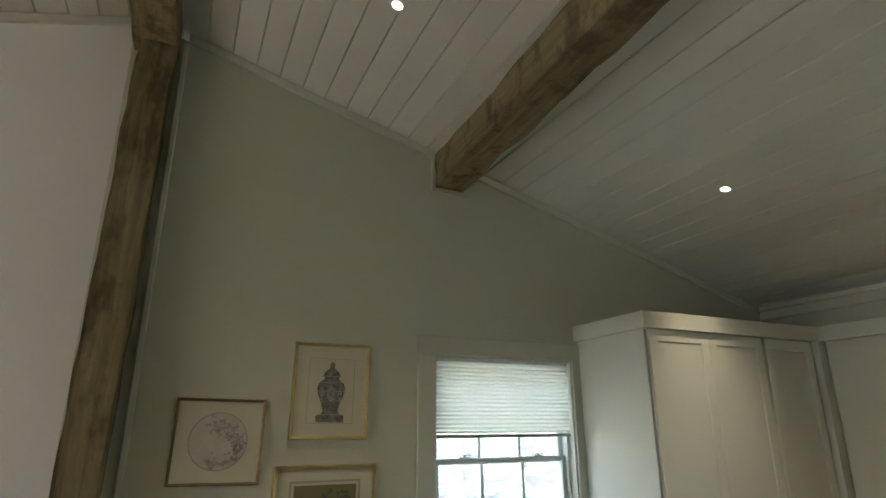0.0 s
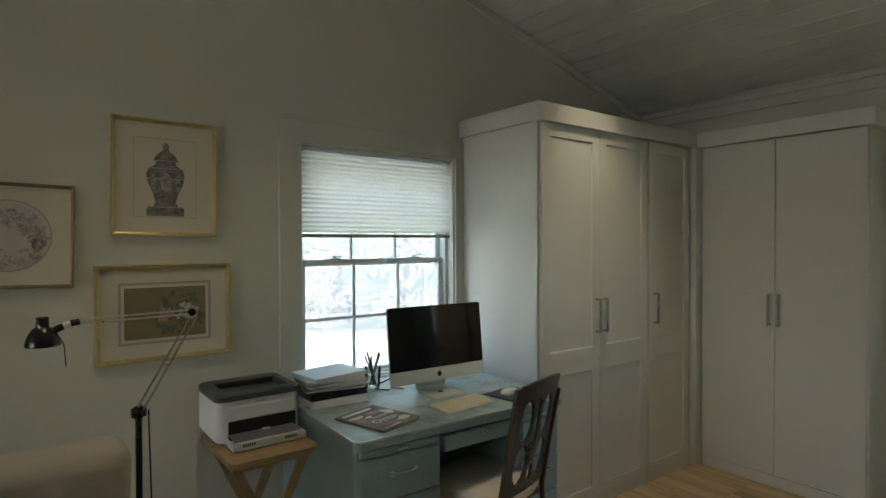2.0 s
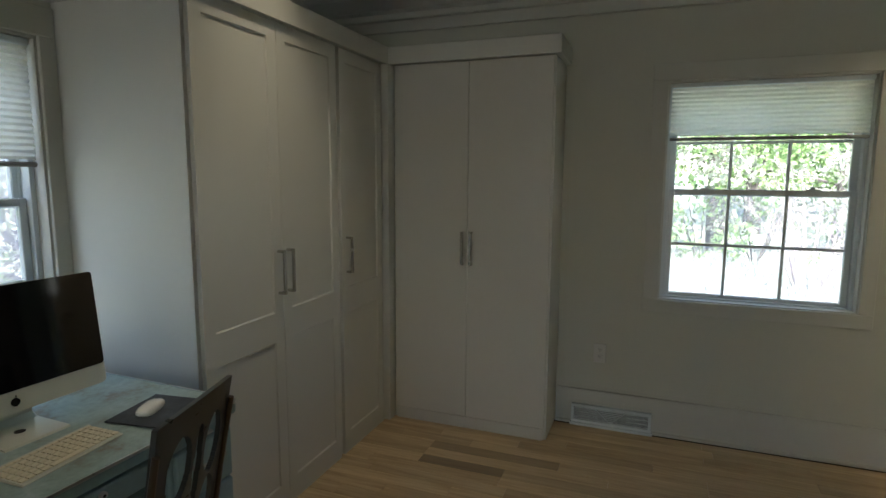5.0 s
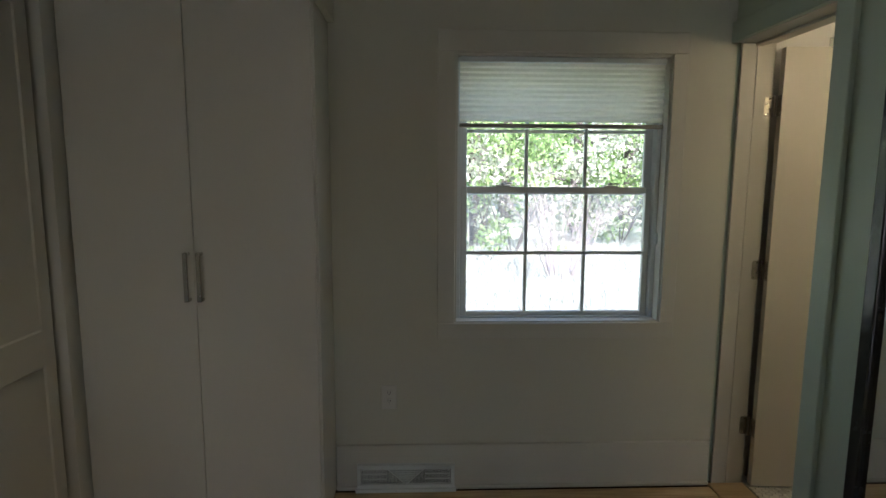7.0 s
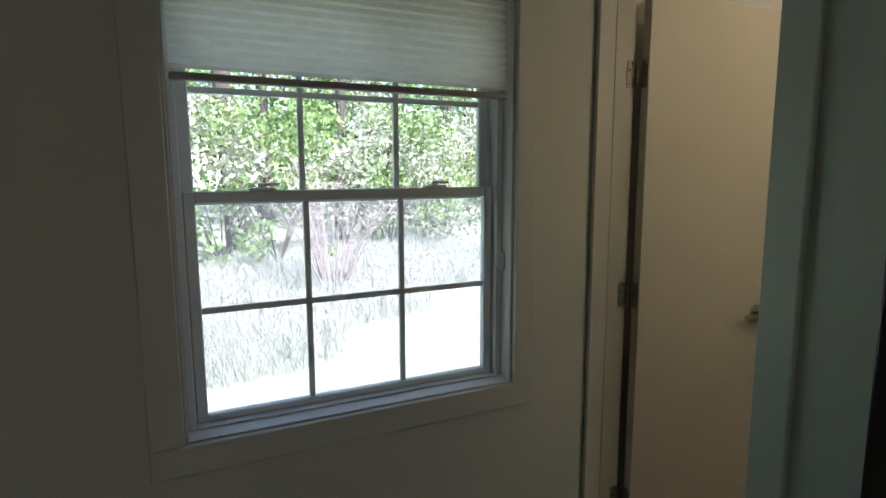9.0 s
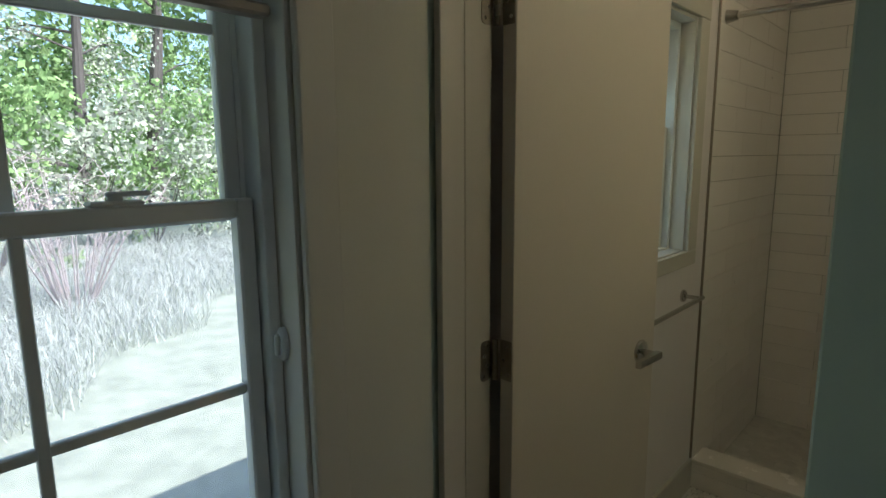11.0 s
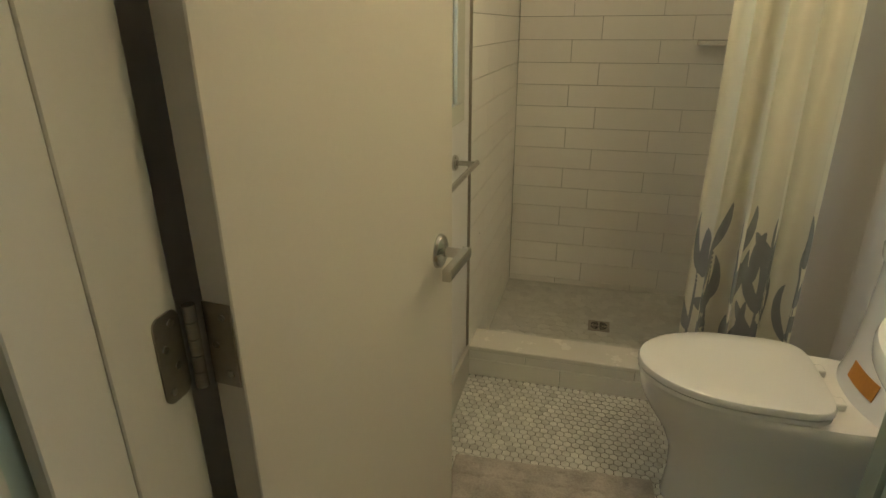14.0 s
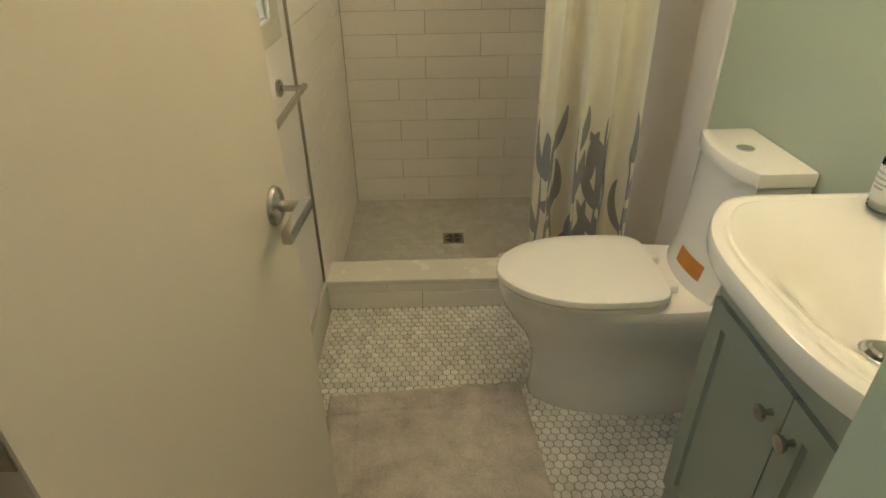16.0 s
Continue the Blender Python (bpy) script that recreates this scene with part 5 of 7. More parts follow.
def art_urn(root, x0, x1, z0, z1):
    ruled(root, x0, x1, z0, z1)
    cx, w, h, b = (x0 + x1) / 2, x1 - x0, z1 - z0, z0 + 0.006
    prof = [(0.30, 0.0), (0.30, 0.10), (0.20, 0.125), (0.16, 0.17), (0.20, 0.28), (0.28, 0.42), (0.305, 0.52), (0.27, 0.60), (0.17, 0.645), (0.155, 0.69), (0.20, 0.705), (0.15, 0.77), (0.07, 0.82), (0.04, 0.85), (0.06, 0.885), (0.02, 0.93)]
    pts = [(cx + r * w, b + v * h) for r, v in prof] + [(cx - r * w, b + v * h) for r, v in prof[::-1]]
    part("urn_print", flat_shape(pts, -0.0118), BLUEGREY, root, "printed blue-grey lidded urn")
    bm = bmesh.new()
    for v, r in ((0.11, 0.28), (0.60, 0.25), (0.47, 0.29), (0.70, 0.18)):
        box(bm, cx - r * w, cx + r * w, -0.0130, -0.0119, b + v * h, b + v * h + 0.004)
    part("urn_bands", bm, LINEP, root)["kind"] = "stuff"
    for k in (-1, 0, 1):
        ox, hw = cx + k * 0.195 * w, (0.085 if k == 0 else 0.04) * w
        lobe = [(ox + hw * math.cos(t), b + (0.43 + 0.12 * math.sin(t) * (1 - 0.15 * abs(k))) * h) for t in (2 * math.pi * i / 24 for i in range(24))]
        part("urn_panel", flat_shape(lobe, -0.0130), PLUMPALE, root)
        bm = bmesh.new()
        rnd = random.Random(40 + k)
        for _ in range(34 if k == 0 else 12):
            a, d = rnd.uniform(0, 6.28), math.sqrt(rnd.random()) * 0.85
            px, pz, s = ox + hw * d * math.cos(a), b + (0.43 + 0.11 * d * math.sin(a)) * h, rnd.uniform(0.0015, 0.0045)
            loft(bm, [[(px + s * math.cos(t) * (1 + 0.5 * math.cos(3 * t + a)), -0.0142 + e, pz + s * math.sin(t)) for t in (2 * math.pi * i / 9 for i in range(9))] for e in (0, 0.0008)])
        part("urn_sprigs", bm, BLUEGREY, root)["kind"] = "stuff"


def art_flowers(root, x0, x1, z0, z1):
    ruled(root, x0 - 0.022, x1 + 0.022, z0 - 0.022, z1 + 0.022, 0.010)
    part("silk_panel", boxm(x0, x1, -0.0125, -0.0101, z0, z1), OLIVE, root, "olive silk panel")
    rnd = random.Random(5)
    w, h = x1 - x0, z1 - z0
    for nm, mt, n, cx, cz, sp, sz in (("leaves", LEAFP, 60, 0.68, 0.42, (0.34, 0.36), 0.020), ("pink_flowers", PINKP, 34, 0.48, 0.46, (0.13, 0.17), 0.014), ("white_flowers", WHITEP, 44, 0.80, 0.47, (0.11, 0.20), 0.014)):
        bm = bmesh.new()
        for i in range(n):
            px, pz = x0 + w * (cx + rnd.gauss(0, sp[0] * 0.5)), z0 + h * (cz + rnd.gauss(0, sp[1] * 0.5))
            px, pz = min(max(px, x0 + 0.02), x1 - 0.02), min(max(pz, z0 + 0.02), z1 - 0.02)
            s, a = rnd.uniform(0.5, 1.1) * sz, rnd.uniform(0, 6.28)
            y = -0.0135 - 0.0004 * (nm != "leaves") - 0.0003 * i / n
            loft(bm, [[(px + s * (math.cos(t) * math.cos(a) - 0.5 * math.sin(t) * math.sin(a)), y + e, pz + s * (math.cos(t) * math.sin(a) + 0.5 * math.sin(t) * math.cos(a))) for t in (2 * math.pi * k / 8 for k in range(8))] for e in (0, 0.0006)])
        part(nm, bm, mt, root)["kind"] = "stuff"


picture("bronze-framed print of a round blossom medallion", 0.392, 0.800, 1.315, 1.708, None, 0.013, (0.055, 0.05), BRONZE, art_round, 1.0)
picture("gilt-framed print of a blue-grey lidded urn", 0.925, 1.333, 1.510, 2.000, None, 0.017, (0.065, 0.062), GILT, art_urn, 0.5)
picture("gilt-framed painting of flowers on olive silk", 0.867, 1.392, 0.985, 1.388, None, 0.02, (0.085, 0.075), GILT, art_flowers)

# ---- wall fittings ----
PLATE = surface("white_outlet_plastic", (0.57, 0.56, 0.51), 0.4, var=0.02)
out = thing("wall_outlet", "white duplex wall outlet above the baseboard", "outlet", pose(XE, 1.298, 0.445, 0, 0, -90))
bm = boxm(-0.036, 0.036, -0.006, 0.0, -0.058, 0.058, 0.003)
part("cover_plate", bm, PLATE, out)
for zz in (-0.020, 0.020):
    bm = bmesh.new()
    loft(bm, [[(0.0165 * math.cos(t), y, zz + 0.0145 * math.copysign(abs(math.sin(t)) ** 0.6, math.sin(t))) for t in (2 * math.pi * i / 20 for i in range(20))] for y in (-0.0085, -0.0055)])
    rc = part("receptacle", bm, PLATE, out)
    bm = bmesh.new()
    for x in (-0.006, 0.006):
        box(bm, x - 0.001, x + 0.001, -0.0089, -0.0084, zz - 0.001, zz + 0.008)
    cyl(bm, (0, -0.0089, zz - 0.007), (0, -0.0084, zz - 0.007), 0.002, 0.002, 8)
    part("slots", bm, HOLE, rc)
vent = thing("floor_register", "white metal baseboard register with slotted grille", "vent", pose(XE - 0.034, 1.447, 0.0, 0, 0, -90))
VW, VH = 0.452, 0.130
bm = bmesh.new()
for a in ((0, VW, 0.018, 0.036), (0, VW, VH - 0.016, VH), (0, 0.018, 0.036, VH - 0.016), (VW - 0.018, VW, 0.036, VH - 0.016)):
    box(bm, a[0], a[1], -0.014, 0.013, a[2], a[3], 0.002)
box(bm, -0.008, VW + 0.008, -0.022, 0.010, 0.0, 0.018, 0.004)
part("frame", bm, VINYL, vent)
# dark sheet close behind the grille, coloured as the duct's shade
part("backing", boxm(0.018, VW - 0.018, 0.002, 0.012, 0.036, VH - 0.016), surface("duct_shade", (0.10, 0.10, 0.10), 0.8), vent)
bm = bmesh.new()
n = 62
for i in range(n):
    x = 0.022 + (VW - 0.044) * i / (n - 1)
    f = abs(x - VW / 2) / 0.085
    if f >= 1:
        box(bm, x - 0.0014, x + 0.0014, -0.008, 0.002, 0.036, VH - 0.016)
    else:
        ztop = 0.038 + (VH - 0.054) * f
        box(bm, x - 0.0014, x + 0.0014, -0.008, 0.002, 0.036, ztop)
for k in range(8):
    zz = 0.046 + k * 0.0105
    hw = 0.085 * (zz - 0.036) / (VH - 0.052)
    box(bm, VW / 2 - hw, VW / 2 + hw, -0.010, 0.002, zz - 0.002, zz + 0.002)
for zz in (0.060, 0.085, 0.108):
    for xa, xb in ((0.02, VW / 2 - 0.09), (VW / 2 + 0.09, VW - 0.02)):
        box(bm, xa, xb, -0.0085, 0.0, zz - 0.001, zz + 0.001)
for s in (-1, 1):
    loft(bm, [[(VW / 2, -0.012, 0.036), (VW / 2 + s * 0.004, -0.012, 0.036), (VW / 2 + s * 0.004, 0.0, 0.036), (VW / 2, 0.0, 0.036)],
              [(VW / 2 + s * 0.085, -0.012, VH - 0.016), (VW / 2 + s * 0.090, -0.012, VH - 0.016), (VW / 2 + s * 0.090, 0.0, VH - 0.016), (VW / 2 + s * 0.085, 0.0, VH - 0.016)]])
part("grille", bm, VINYL, vent)["kind"] = "stuff"

BULB = glow("warm_led_disc", (1.0, 0.86, 0.62), 1.2)
for x, y in ((3.112, 2.150), (1.107, 2.146)):
    a = math.degrees(math.atan(SLOPE))
    dl = thing("downlight", "small lit recessed spotlight in the board ceiling", "ceiling light", pose(x, y, zc(x) - 0.008, 0, a, 0), "recessed spotlights")
    bm = bmesh.new()
    spin(bm, [(0.026, 0.0), (0.026, -0.004), (0.040, -0.004), (0.042, 0.0)], 28)
    part("trim_ring", bm, VINYL, dl)
    bm = bmesh.new()
    cyl(bm, (0, 0, -0.001), (0, 0, -0.003), 0.025, 0.025, 24)
    part("lens", bm, BULB, dl, "glowing warm lens")
    lamp("spot_lamp", "SPOT", look((x, y, zc(x) - 0.03), (x, y, 0)), 0.6, (1.0, 0.80, 0.55), 0.03, spot=95)

# ---- mirror on the hall wall ----
mir = thing("wall_mirror", "tall mirror in a black frame on the sage wall", "mirror", pose(3.145, HALL_Y + 0.002, 0.12))
MW, MH, fw = 0.565, 1.690, 0.05
for nm, a in (("frame_side", (0, fw, 0, MH)), ("frame_side", (MW - fw, MW, 0, MH)), ("frame_rail", (fw, MW - fw, 0, fw)), ("frame_rail", (fw, MW - fw, MH - fw, MH))):
    part(nm, boxm(a[0], a[1], 0.0, 0.03, a[2], a[3], 0.006, seg=2), BLACK, mir)
bm = boxm(fw - 0.004, MW - fw + 0.004, 0.004, 0.012, fw - 0.004, MH - fw + 0.004)
m_, nt_, p_ = nodes_of("mirror_silver")
p_.inputs["Base Color"].default_value, p_.inputs["Metallic"].default_value, p_.inputs["Roughness"].default_value = (0.86, 0.88, 0.87, 1), 1.0, 0.015
part("mirror_glass", bm, m_, mir)

# ---- bathroom door ----
DOORPAINT = surface("white_door_paint", (0.59, 0.545, 0.47), 0.42, var=0.025, scale=2.5, fine=140, bump=0.02)
JAMBPAINT = surface("cream_jamb_paint", (0.53, 0.505, 0.44), 0.45, var=0.03, scale=4, fine=160, bump=0.02)
jamb = thing("door_frame", "painted door frame of the bathroom, cream and sage", "door frame", kind="structure")
part("jamb_board", boxm(4.573, 4.5895, -0.309, -0.243, 0.0, 2.04, 0.0015), JAMBPAINT, jamb)
part("jamb_board", boxm(4.5745, 4.6445, -0.394, -0.3115, 0.0, 2.04, 0.0015), JAMBPAINT, jamb)
part("jamb_board", boxm(3.940, 3.956, -0.394, -0.2205, 0.0, 2.04, 0.0015), SAGE, jamb)
part("casing", boxm(3.870, 3.956, -0.2203, -0.199, 0.0, 2.125, 0.003), SAGE, jamb)
part("casing", boxm(3.9563, 4.589, -0.2203, -0.199, 2.04, 2.125, 0.003), SAGE, jamb)
part("head_board", boxm(3.956, 4.573, -0.394, -0.2205, 2.038, 2.055, 0.0015), JAMBPAINT, jamb)
part("door_stop", boxm(3.9565, 3.968, -0.334, -0.30, 0.0, 2.037, 0.002), SAGE, jamb)
part("door_stop", boxm(3.968, 4.572, -0.334, -0.30, 2.026, 2.0375, 0.002), JAMBPAINT, jamb)
tagged(link("threshold", boxm(3.957, 4.572, -0.392, -0.222, -0.012, 0.006, 0.003), OAK), "flat oak threshold under the bathroom door", "threshold", kind="structure")

DM = pose(4.5240, -0.4060, 0, 0, 0, -94.1)
door = thing("door_1", "open flush white bathroom door with a nickel lever", "door", DM, kind="structure")
part("door_leaf", boxm(0.0, 0.628, 0.0, 0.035, 0.014, 2.014, 0.0015), DOORPAINT, door)
for side in (0, 1):
    s = -1 if side == 0 else 1
    y0 = 0.0 if side == 0 else 0.035
    c = Vector((0.550, y0, 0.930))
    bm = bmesh.new()
    prof = [(0.0325, 0.0), (0.0325, 0.003), (0.030, 0.008), (0.020, 0.0125), (0.0125, 0.014)]
    loft(bm, [[c + Vector((r * math.cos(t), s * d, r * math.sin(t))) for t in (2 * math.pi * i / 32 for i in range(32))] for r, d in prof])
    lev = part("lever_handle", bm, NICKEL, door, "brushed nickel lever handle", smooth=True)
    bm = bmesh.new()
    cyl(bm, c + Vector((0, s * 0.013, 0)), c + Vector((0, s * 0.050, 0)), 0.0095, 0.0095, 18)
    loft(bm, [[c + Vector((x, s * y, z)) for y, z in ((0.044, -0.010), (0.044, 0.010), (0.058, 0.010), (0.060, 0.006), (0.060, -0.006), (0.058, -0.010))] for x in (0.011, -0.03, -0.105)])
    part("lever", bm, NICKEL, lev, smooth=True)
bm = boxm(0.6225, 0.6292, 0.005, 0.030, 0.902, 0.959, 0.001)
part("latch_plate", bm, NICKEL, door)
for zz in (0.294, 1.040, 1.770):
    hg = part("hinge", boxm(-0.0022, -0.0002, 0.002, 0.034, zz - 0.0445, zz + 0.0445, 0.0008), DARKNICKEL, door, "tarnished steel butt hinge")
    inv = DM.inverted()
    bm = bmesh.new()
    pts = [(y, z) for y, z in rounded(-0.3925, -0.360, zz - 0.0445, zz + 0.0445, 0.010, 4)]
    loft(bm, [[inv @ Vector((x, y, z)) for y, z in pts] for x in (4.5744, 4.5726)])
    part("hinge_leaf", bm, DARKNICKEL, hg)
    bm = bmesh.new()
    for k in range(5):
        z0_ = zz - 0.0445 + k * 0.0178
        a, b = inv @ Vector((4.5655, -0.3985, z0_ + 0.0005)), inv @ Vector((4.5655, -0.3985, z0_ + 0.0173))
        cyl(bm, a, b, 0.0062, 0.0062, 12)
    part("hinge_knuckle", bm, DARKNICKEL, hg, smooth=True)
    bm = bmesh.new()
    for dz, dy in ((-0.033, -0.370), (-0.011, -0.381), (0.011, -0.370), (0.033, -0.381)):
        cyl(bm, inv @ Vector((4.5726, dy, zz + dz)), inv @ Vector((4.5718, dy, zz + dz)), 0.0042, 0.0036, 10)
    for dz, y in ((-0.03, 0.012), (0.0, 0.024), (0.03, 0.012)):
        cyl(bm, (-0.0022, y, zz + dz), (-0.0029, y, zz + dz), 0.0042, 0.0036, 10)
    part("screws", bm, NICKEL, hg)
hk = thing("door_hook", "small nickel hook over the top of the door", "hook", DM)
bm = bmesh.new()
box(bm, 0.20, 0.222, 0.0352, 0.038, 1.86, 2.0175, 0.0008)
box(bm, 0.20, 0.222, -0.003, 0.038, 2.0145, 2.0175, 0.0008)
box(bm, 0.20, 0.222, 0.0352, 0.038, 2.018, 2.059, 0.0008)
part("strap", bm, NICKEL, hk)
bm = bmesh.new()
tube(bm, [(0.211, 0.038, 1.90), (0.211, 0.065, 1.885), (0.211, 0.08, 1.90), (0.211, 0.082, 1.925)], 0.004, 8)
part("prong", bm, NICKEL, hk)

# ---- bathroom shell ----
bm = boxm(BX1 - 0.016, BX1, -1.912, -0.376, 0.0, 0.14, 0.003)
trim("baseboard_bath", bm, "white bathroom baseboard")
bm = boxm(BX0 + 0.0005, BX0 + 0.010, BY0 + 0.012, -2.0585, -0.045, 2.399, 0.001)
box(bm, BX0 + 0.0005, BX0 + 0.010, -2.0580, -1.872, 0.004, 2.399, 0.001)
tagged(link("shower_side_panel", bm, LILAC), "plain white side wall of the shower", "wall panel", kind="structure")
tagged(link("tile_edge_trim", boxm(BX1 - 0.0105, BX1 - 0.0005, -1.920, -1.9155, 0.141, 2.399, 0.001), DARKNICKEL), "slim metal trim at the edge of the shower tiles", "trim", kind="structure")
tagged(link("bath_floor", boxm(BX0, BX1, -1.930, BATH_Y - 0.014, -0.015, 0.0005), GROUT), "white marble hexagon mosaic floor", "floor", kind="structure")
tagged(link("shower_floor", boxm(BX0, BX1, BY0, -2.056, -0.060, -0.0375), GROUT), "grey marble mosaic shower floor", "floor", kind="structure")
tagged(link("shower_wall_back", boxm(BX0, BX1, BY0, BY0 + 0.004, -0.05, 2.399), GROUT), "white tiled back wall of the shower", "wall", kind="structure")
tagged(link("shower_wall_east", boxm(BX1 - 0.004, BX1, BY0 + 0.005, -1.921, -0.05, 2.399), GROUT), "white tiled side wall of the shower", "wall", kind="structure")
curb = thing("shower_curb", "low tiled shower curb with a white slab top", "shower curb", kind="structure")
part("core", boxm(BX0 + 0.0105, BX1 - 0.005, -2.057, -1.932, -0.05, 0.1175), GROUT, curb)
part("slab", boxm(BX0 + 0.0105, BX1 - 0.0105, -2.062, -1.916, 0.118, 0.138, 0.003), QUARTZ, curb, "white quartz slab")
xs = [BX0 + 0.0105, 3.462, 3.870, 4.278, BX1 - 0.006]
for a, b in zip(xs, xs[1:]):
    part("tile", boxm(a + 0.001, b - 0.001, -1.9318, -1.923, 0.002, 0.0765, 0.0012), TILE, curb)
xs = [BX0 + 0.0105, 3.597, 4.005, 4.413, BX1 - 0.006]
for a, b in zip(xs, xs[1:]):
    part("tile", boxm(a + 0.001, b - 0.001, -1.9318, -1.923, 0.0785, 0.1165, 0.0012), TILE, curb)
dr = thing("shower_drain", "square slotted metal shower drain", "drain", pose(4.133, -2.520, -0.0285))
part("frame", boxm(-0.05, 0.05, -0.05, 0.05, -0.006, 0.0015, 0.001), DARKNICKEL, dr)
bm = bmesh.new()
for r in (0.012, 0.024, 0.036):
    for k in range(4):
        a0 = k * 90 + 12
        o_ = [(math.cos(radians(a0 + 66 * i / 8)), math.sin(radians(a0 + 66 * i / 8))) for i in range(9)]
        prism(bm, [(c * (r + 0.0032), s * (r + 0.0032)) for c, s in o_] + [(c * (r - 0.0032), s * (r - 0.0032)) for c, s in o_[::-1]], 0.0012, 0.0021)
part("slots", bm, HOLE, dr)
for z in (1.556, 1.242):
    bm = boxm(3.52, 3.826, -2.9625, -2.885, z - 0.011, z + 0.011, 0.003)
    tagged(link("corner_shelf", bm, QUARTZ), "small white ledge shelf on the shower tiles", "shelf", group="shower shelves")
sh = thing("overhead_shower", "round nickel shower head on a bent arm", "shower head", pose(BX0 + 0.0105, -2.62, 2.12))
bm = bmesh.new()
cyl(bm, (0, 0, 0), (0.008, 0, 0), 0.03, 0.028, 24)
part("flange", bm, NICKEL, sh, smooth=True)
bm = bmesh.new()
tube(bm, [(0.006, 0, 0), (0.20, 0, 0.02), (0.38, 0, 0.03), (0.45, 0, 0.0)], 0.010, 12)
part("arm", bm, NICKEL, sh, smooth=True)
bm = bmesh.new()
spin(bm, [(0.0, -0.045), (0.085, -0.045), (0.09, -0.040), (0.085, -0.030), (0.03, -0.010), (0.015, 0.01), (0.0, 0.01)], 32, (0.465, 0.0, -0.01))
part("rose", bm, NICKEL, sh, smooth=True)

# towel bar
tb = thing("towel_bar", "brushed nickel towel bar on the bathroom wall", "towel bar", pose(BX1, -1.716, 0.918))
for y in (0.0, 0.60):
    bm = bmesh.new()
    for x0_, x1_, r in ((0.0, -0.008, 0.025), (-0.008, -0.012, 0.02)):
        cyl(bm, (x0_, y, 0), (x1_, y, 0), r, r * 0.96, 28)
    cyl(bm, (-0.01, y, 0), (-0.075, y, 0), 0.008, 0.008, 16)
    part("post", bm, NICKEL, tb, smooth=True)
bm = bmesh.new()
cyl(bm, (-0.070, -0.022, 0), (-0.070, 0.622, 0), 0.0085, 0.0085, 18)
part("bar", bm, NICKEL, tb, smooth=True)

# curtain and rod
rod = thing("shower_rod", "straight nickel shower curtain rod", "curtain rod", pose(0, -1.985, 2.012))
bm = bmesh.new()
cyl(bm, (BX0 + 0.011, 0, 0), (BX1 - 0.011, 0, 0), 0.0125, 0.0125, 18)
part("rod", bm, NICKEL, rod, smooth=True)
for a, b in ((BX0 + 0.0105, BX0 + 0.04), (BX1 - 0.0105, BX1 - 0.05)):
    bm = bmesh.new()
    cyl(bm, (a, 0, 0), (b, 0, 0), 0.027, 0.019, 24)
    part("flange", bm, NICKEL, rod, smooth=True)

CLOTH = surface("cream_curtain_cotton", (0.72, 0.69, 0.58), 0.85, var=0.04, scale=8, fine=350, bump=0.12)
FROND = surface("grey_frond_print", (0.26, 0.27, 0.27), 0.85, var=0.14, scale=12, fine=300, bump=0.1)
cu = thing("shower_curtain", "cream cotton shower curtain printed with grey fronds, drawn aside", "shower curtain")
NS = 640
Z0, Z1, WIDE = 0.165, 1.984, 1.62


def curtain_xyz(s, z):
    """s 0..1 across the gathered cloth."""
    v = (z - Z0) / (Z1 - Z0)
    x0, x1 = 3.510 + 0.025 * v, 3.868 + 0.005 * v
    wob = s + 0.016 * math.sin(7 * s + 2.2 * v) + 0.010 * math.sin(23 * s - 3 * v)
    ph = 2 * math.pi * 3.8 * wob
    amp = 0.062 * (0.75 + 0.35 * math.sin(9 * s + 1.0)) * (0.75 + 0.25 * (1 - v))
    if s > 0.78:
        amp *= 1 - 0.75 * (s - 0.78) / 0.22
    amp *= 0.55 + 0.45 * min(1, s / 0.2)
    y = -1.982 + amp * math.sin(ph) + 0.010 * math.sin(2 * ph + 1.3 + 2 * v) + 0.004 * noise.noise(Vector((s * 14, z * 5, 1)))
    x = x0 + (x1 - x0) * s + 0.022 * math.cos(ph) * (0.6 + 0.4 * (1 - v)) * (1 if s < 0.9 else (1 - s) * 10)
    return (x, y, z)


rnd = random.Random(12)
ROWS = 250
PRINT_TOP = 0.90
grid_u, grid_z = np.meshgrid((np.arange(NS) + 0.5) / NS * WIDE, Z0 + (PRINT_TOP - Z0) * (np.arange(ROWS) + 0.5) / ROWS)
printed = np.zeros(grid_u.shape, bool)


def stroke(u, z, ang, length, width, bend):
    """One brushed leaf: it swells in the middle, ends in points and curves as it goes."""
    n = 26
    for k in range(n):
        f = (k + 0.5) / n
        r = width * 0.5 * math.sin(math.pi * f ** 0.75) ** 0.7
        printed[(grid_u - u) ** 2 + (grid_z - z) ** 2 < r * r] = True
        a = radians(ang + bend * f)
        u, z = u + math.cos(a) * length / n, z + math.sin(a) * length / n


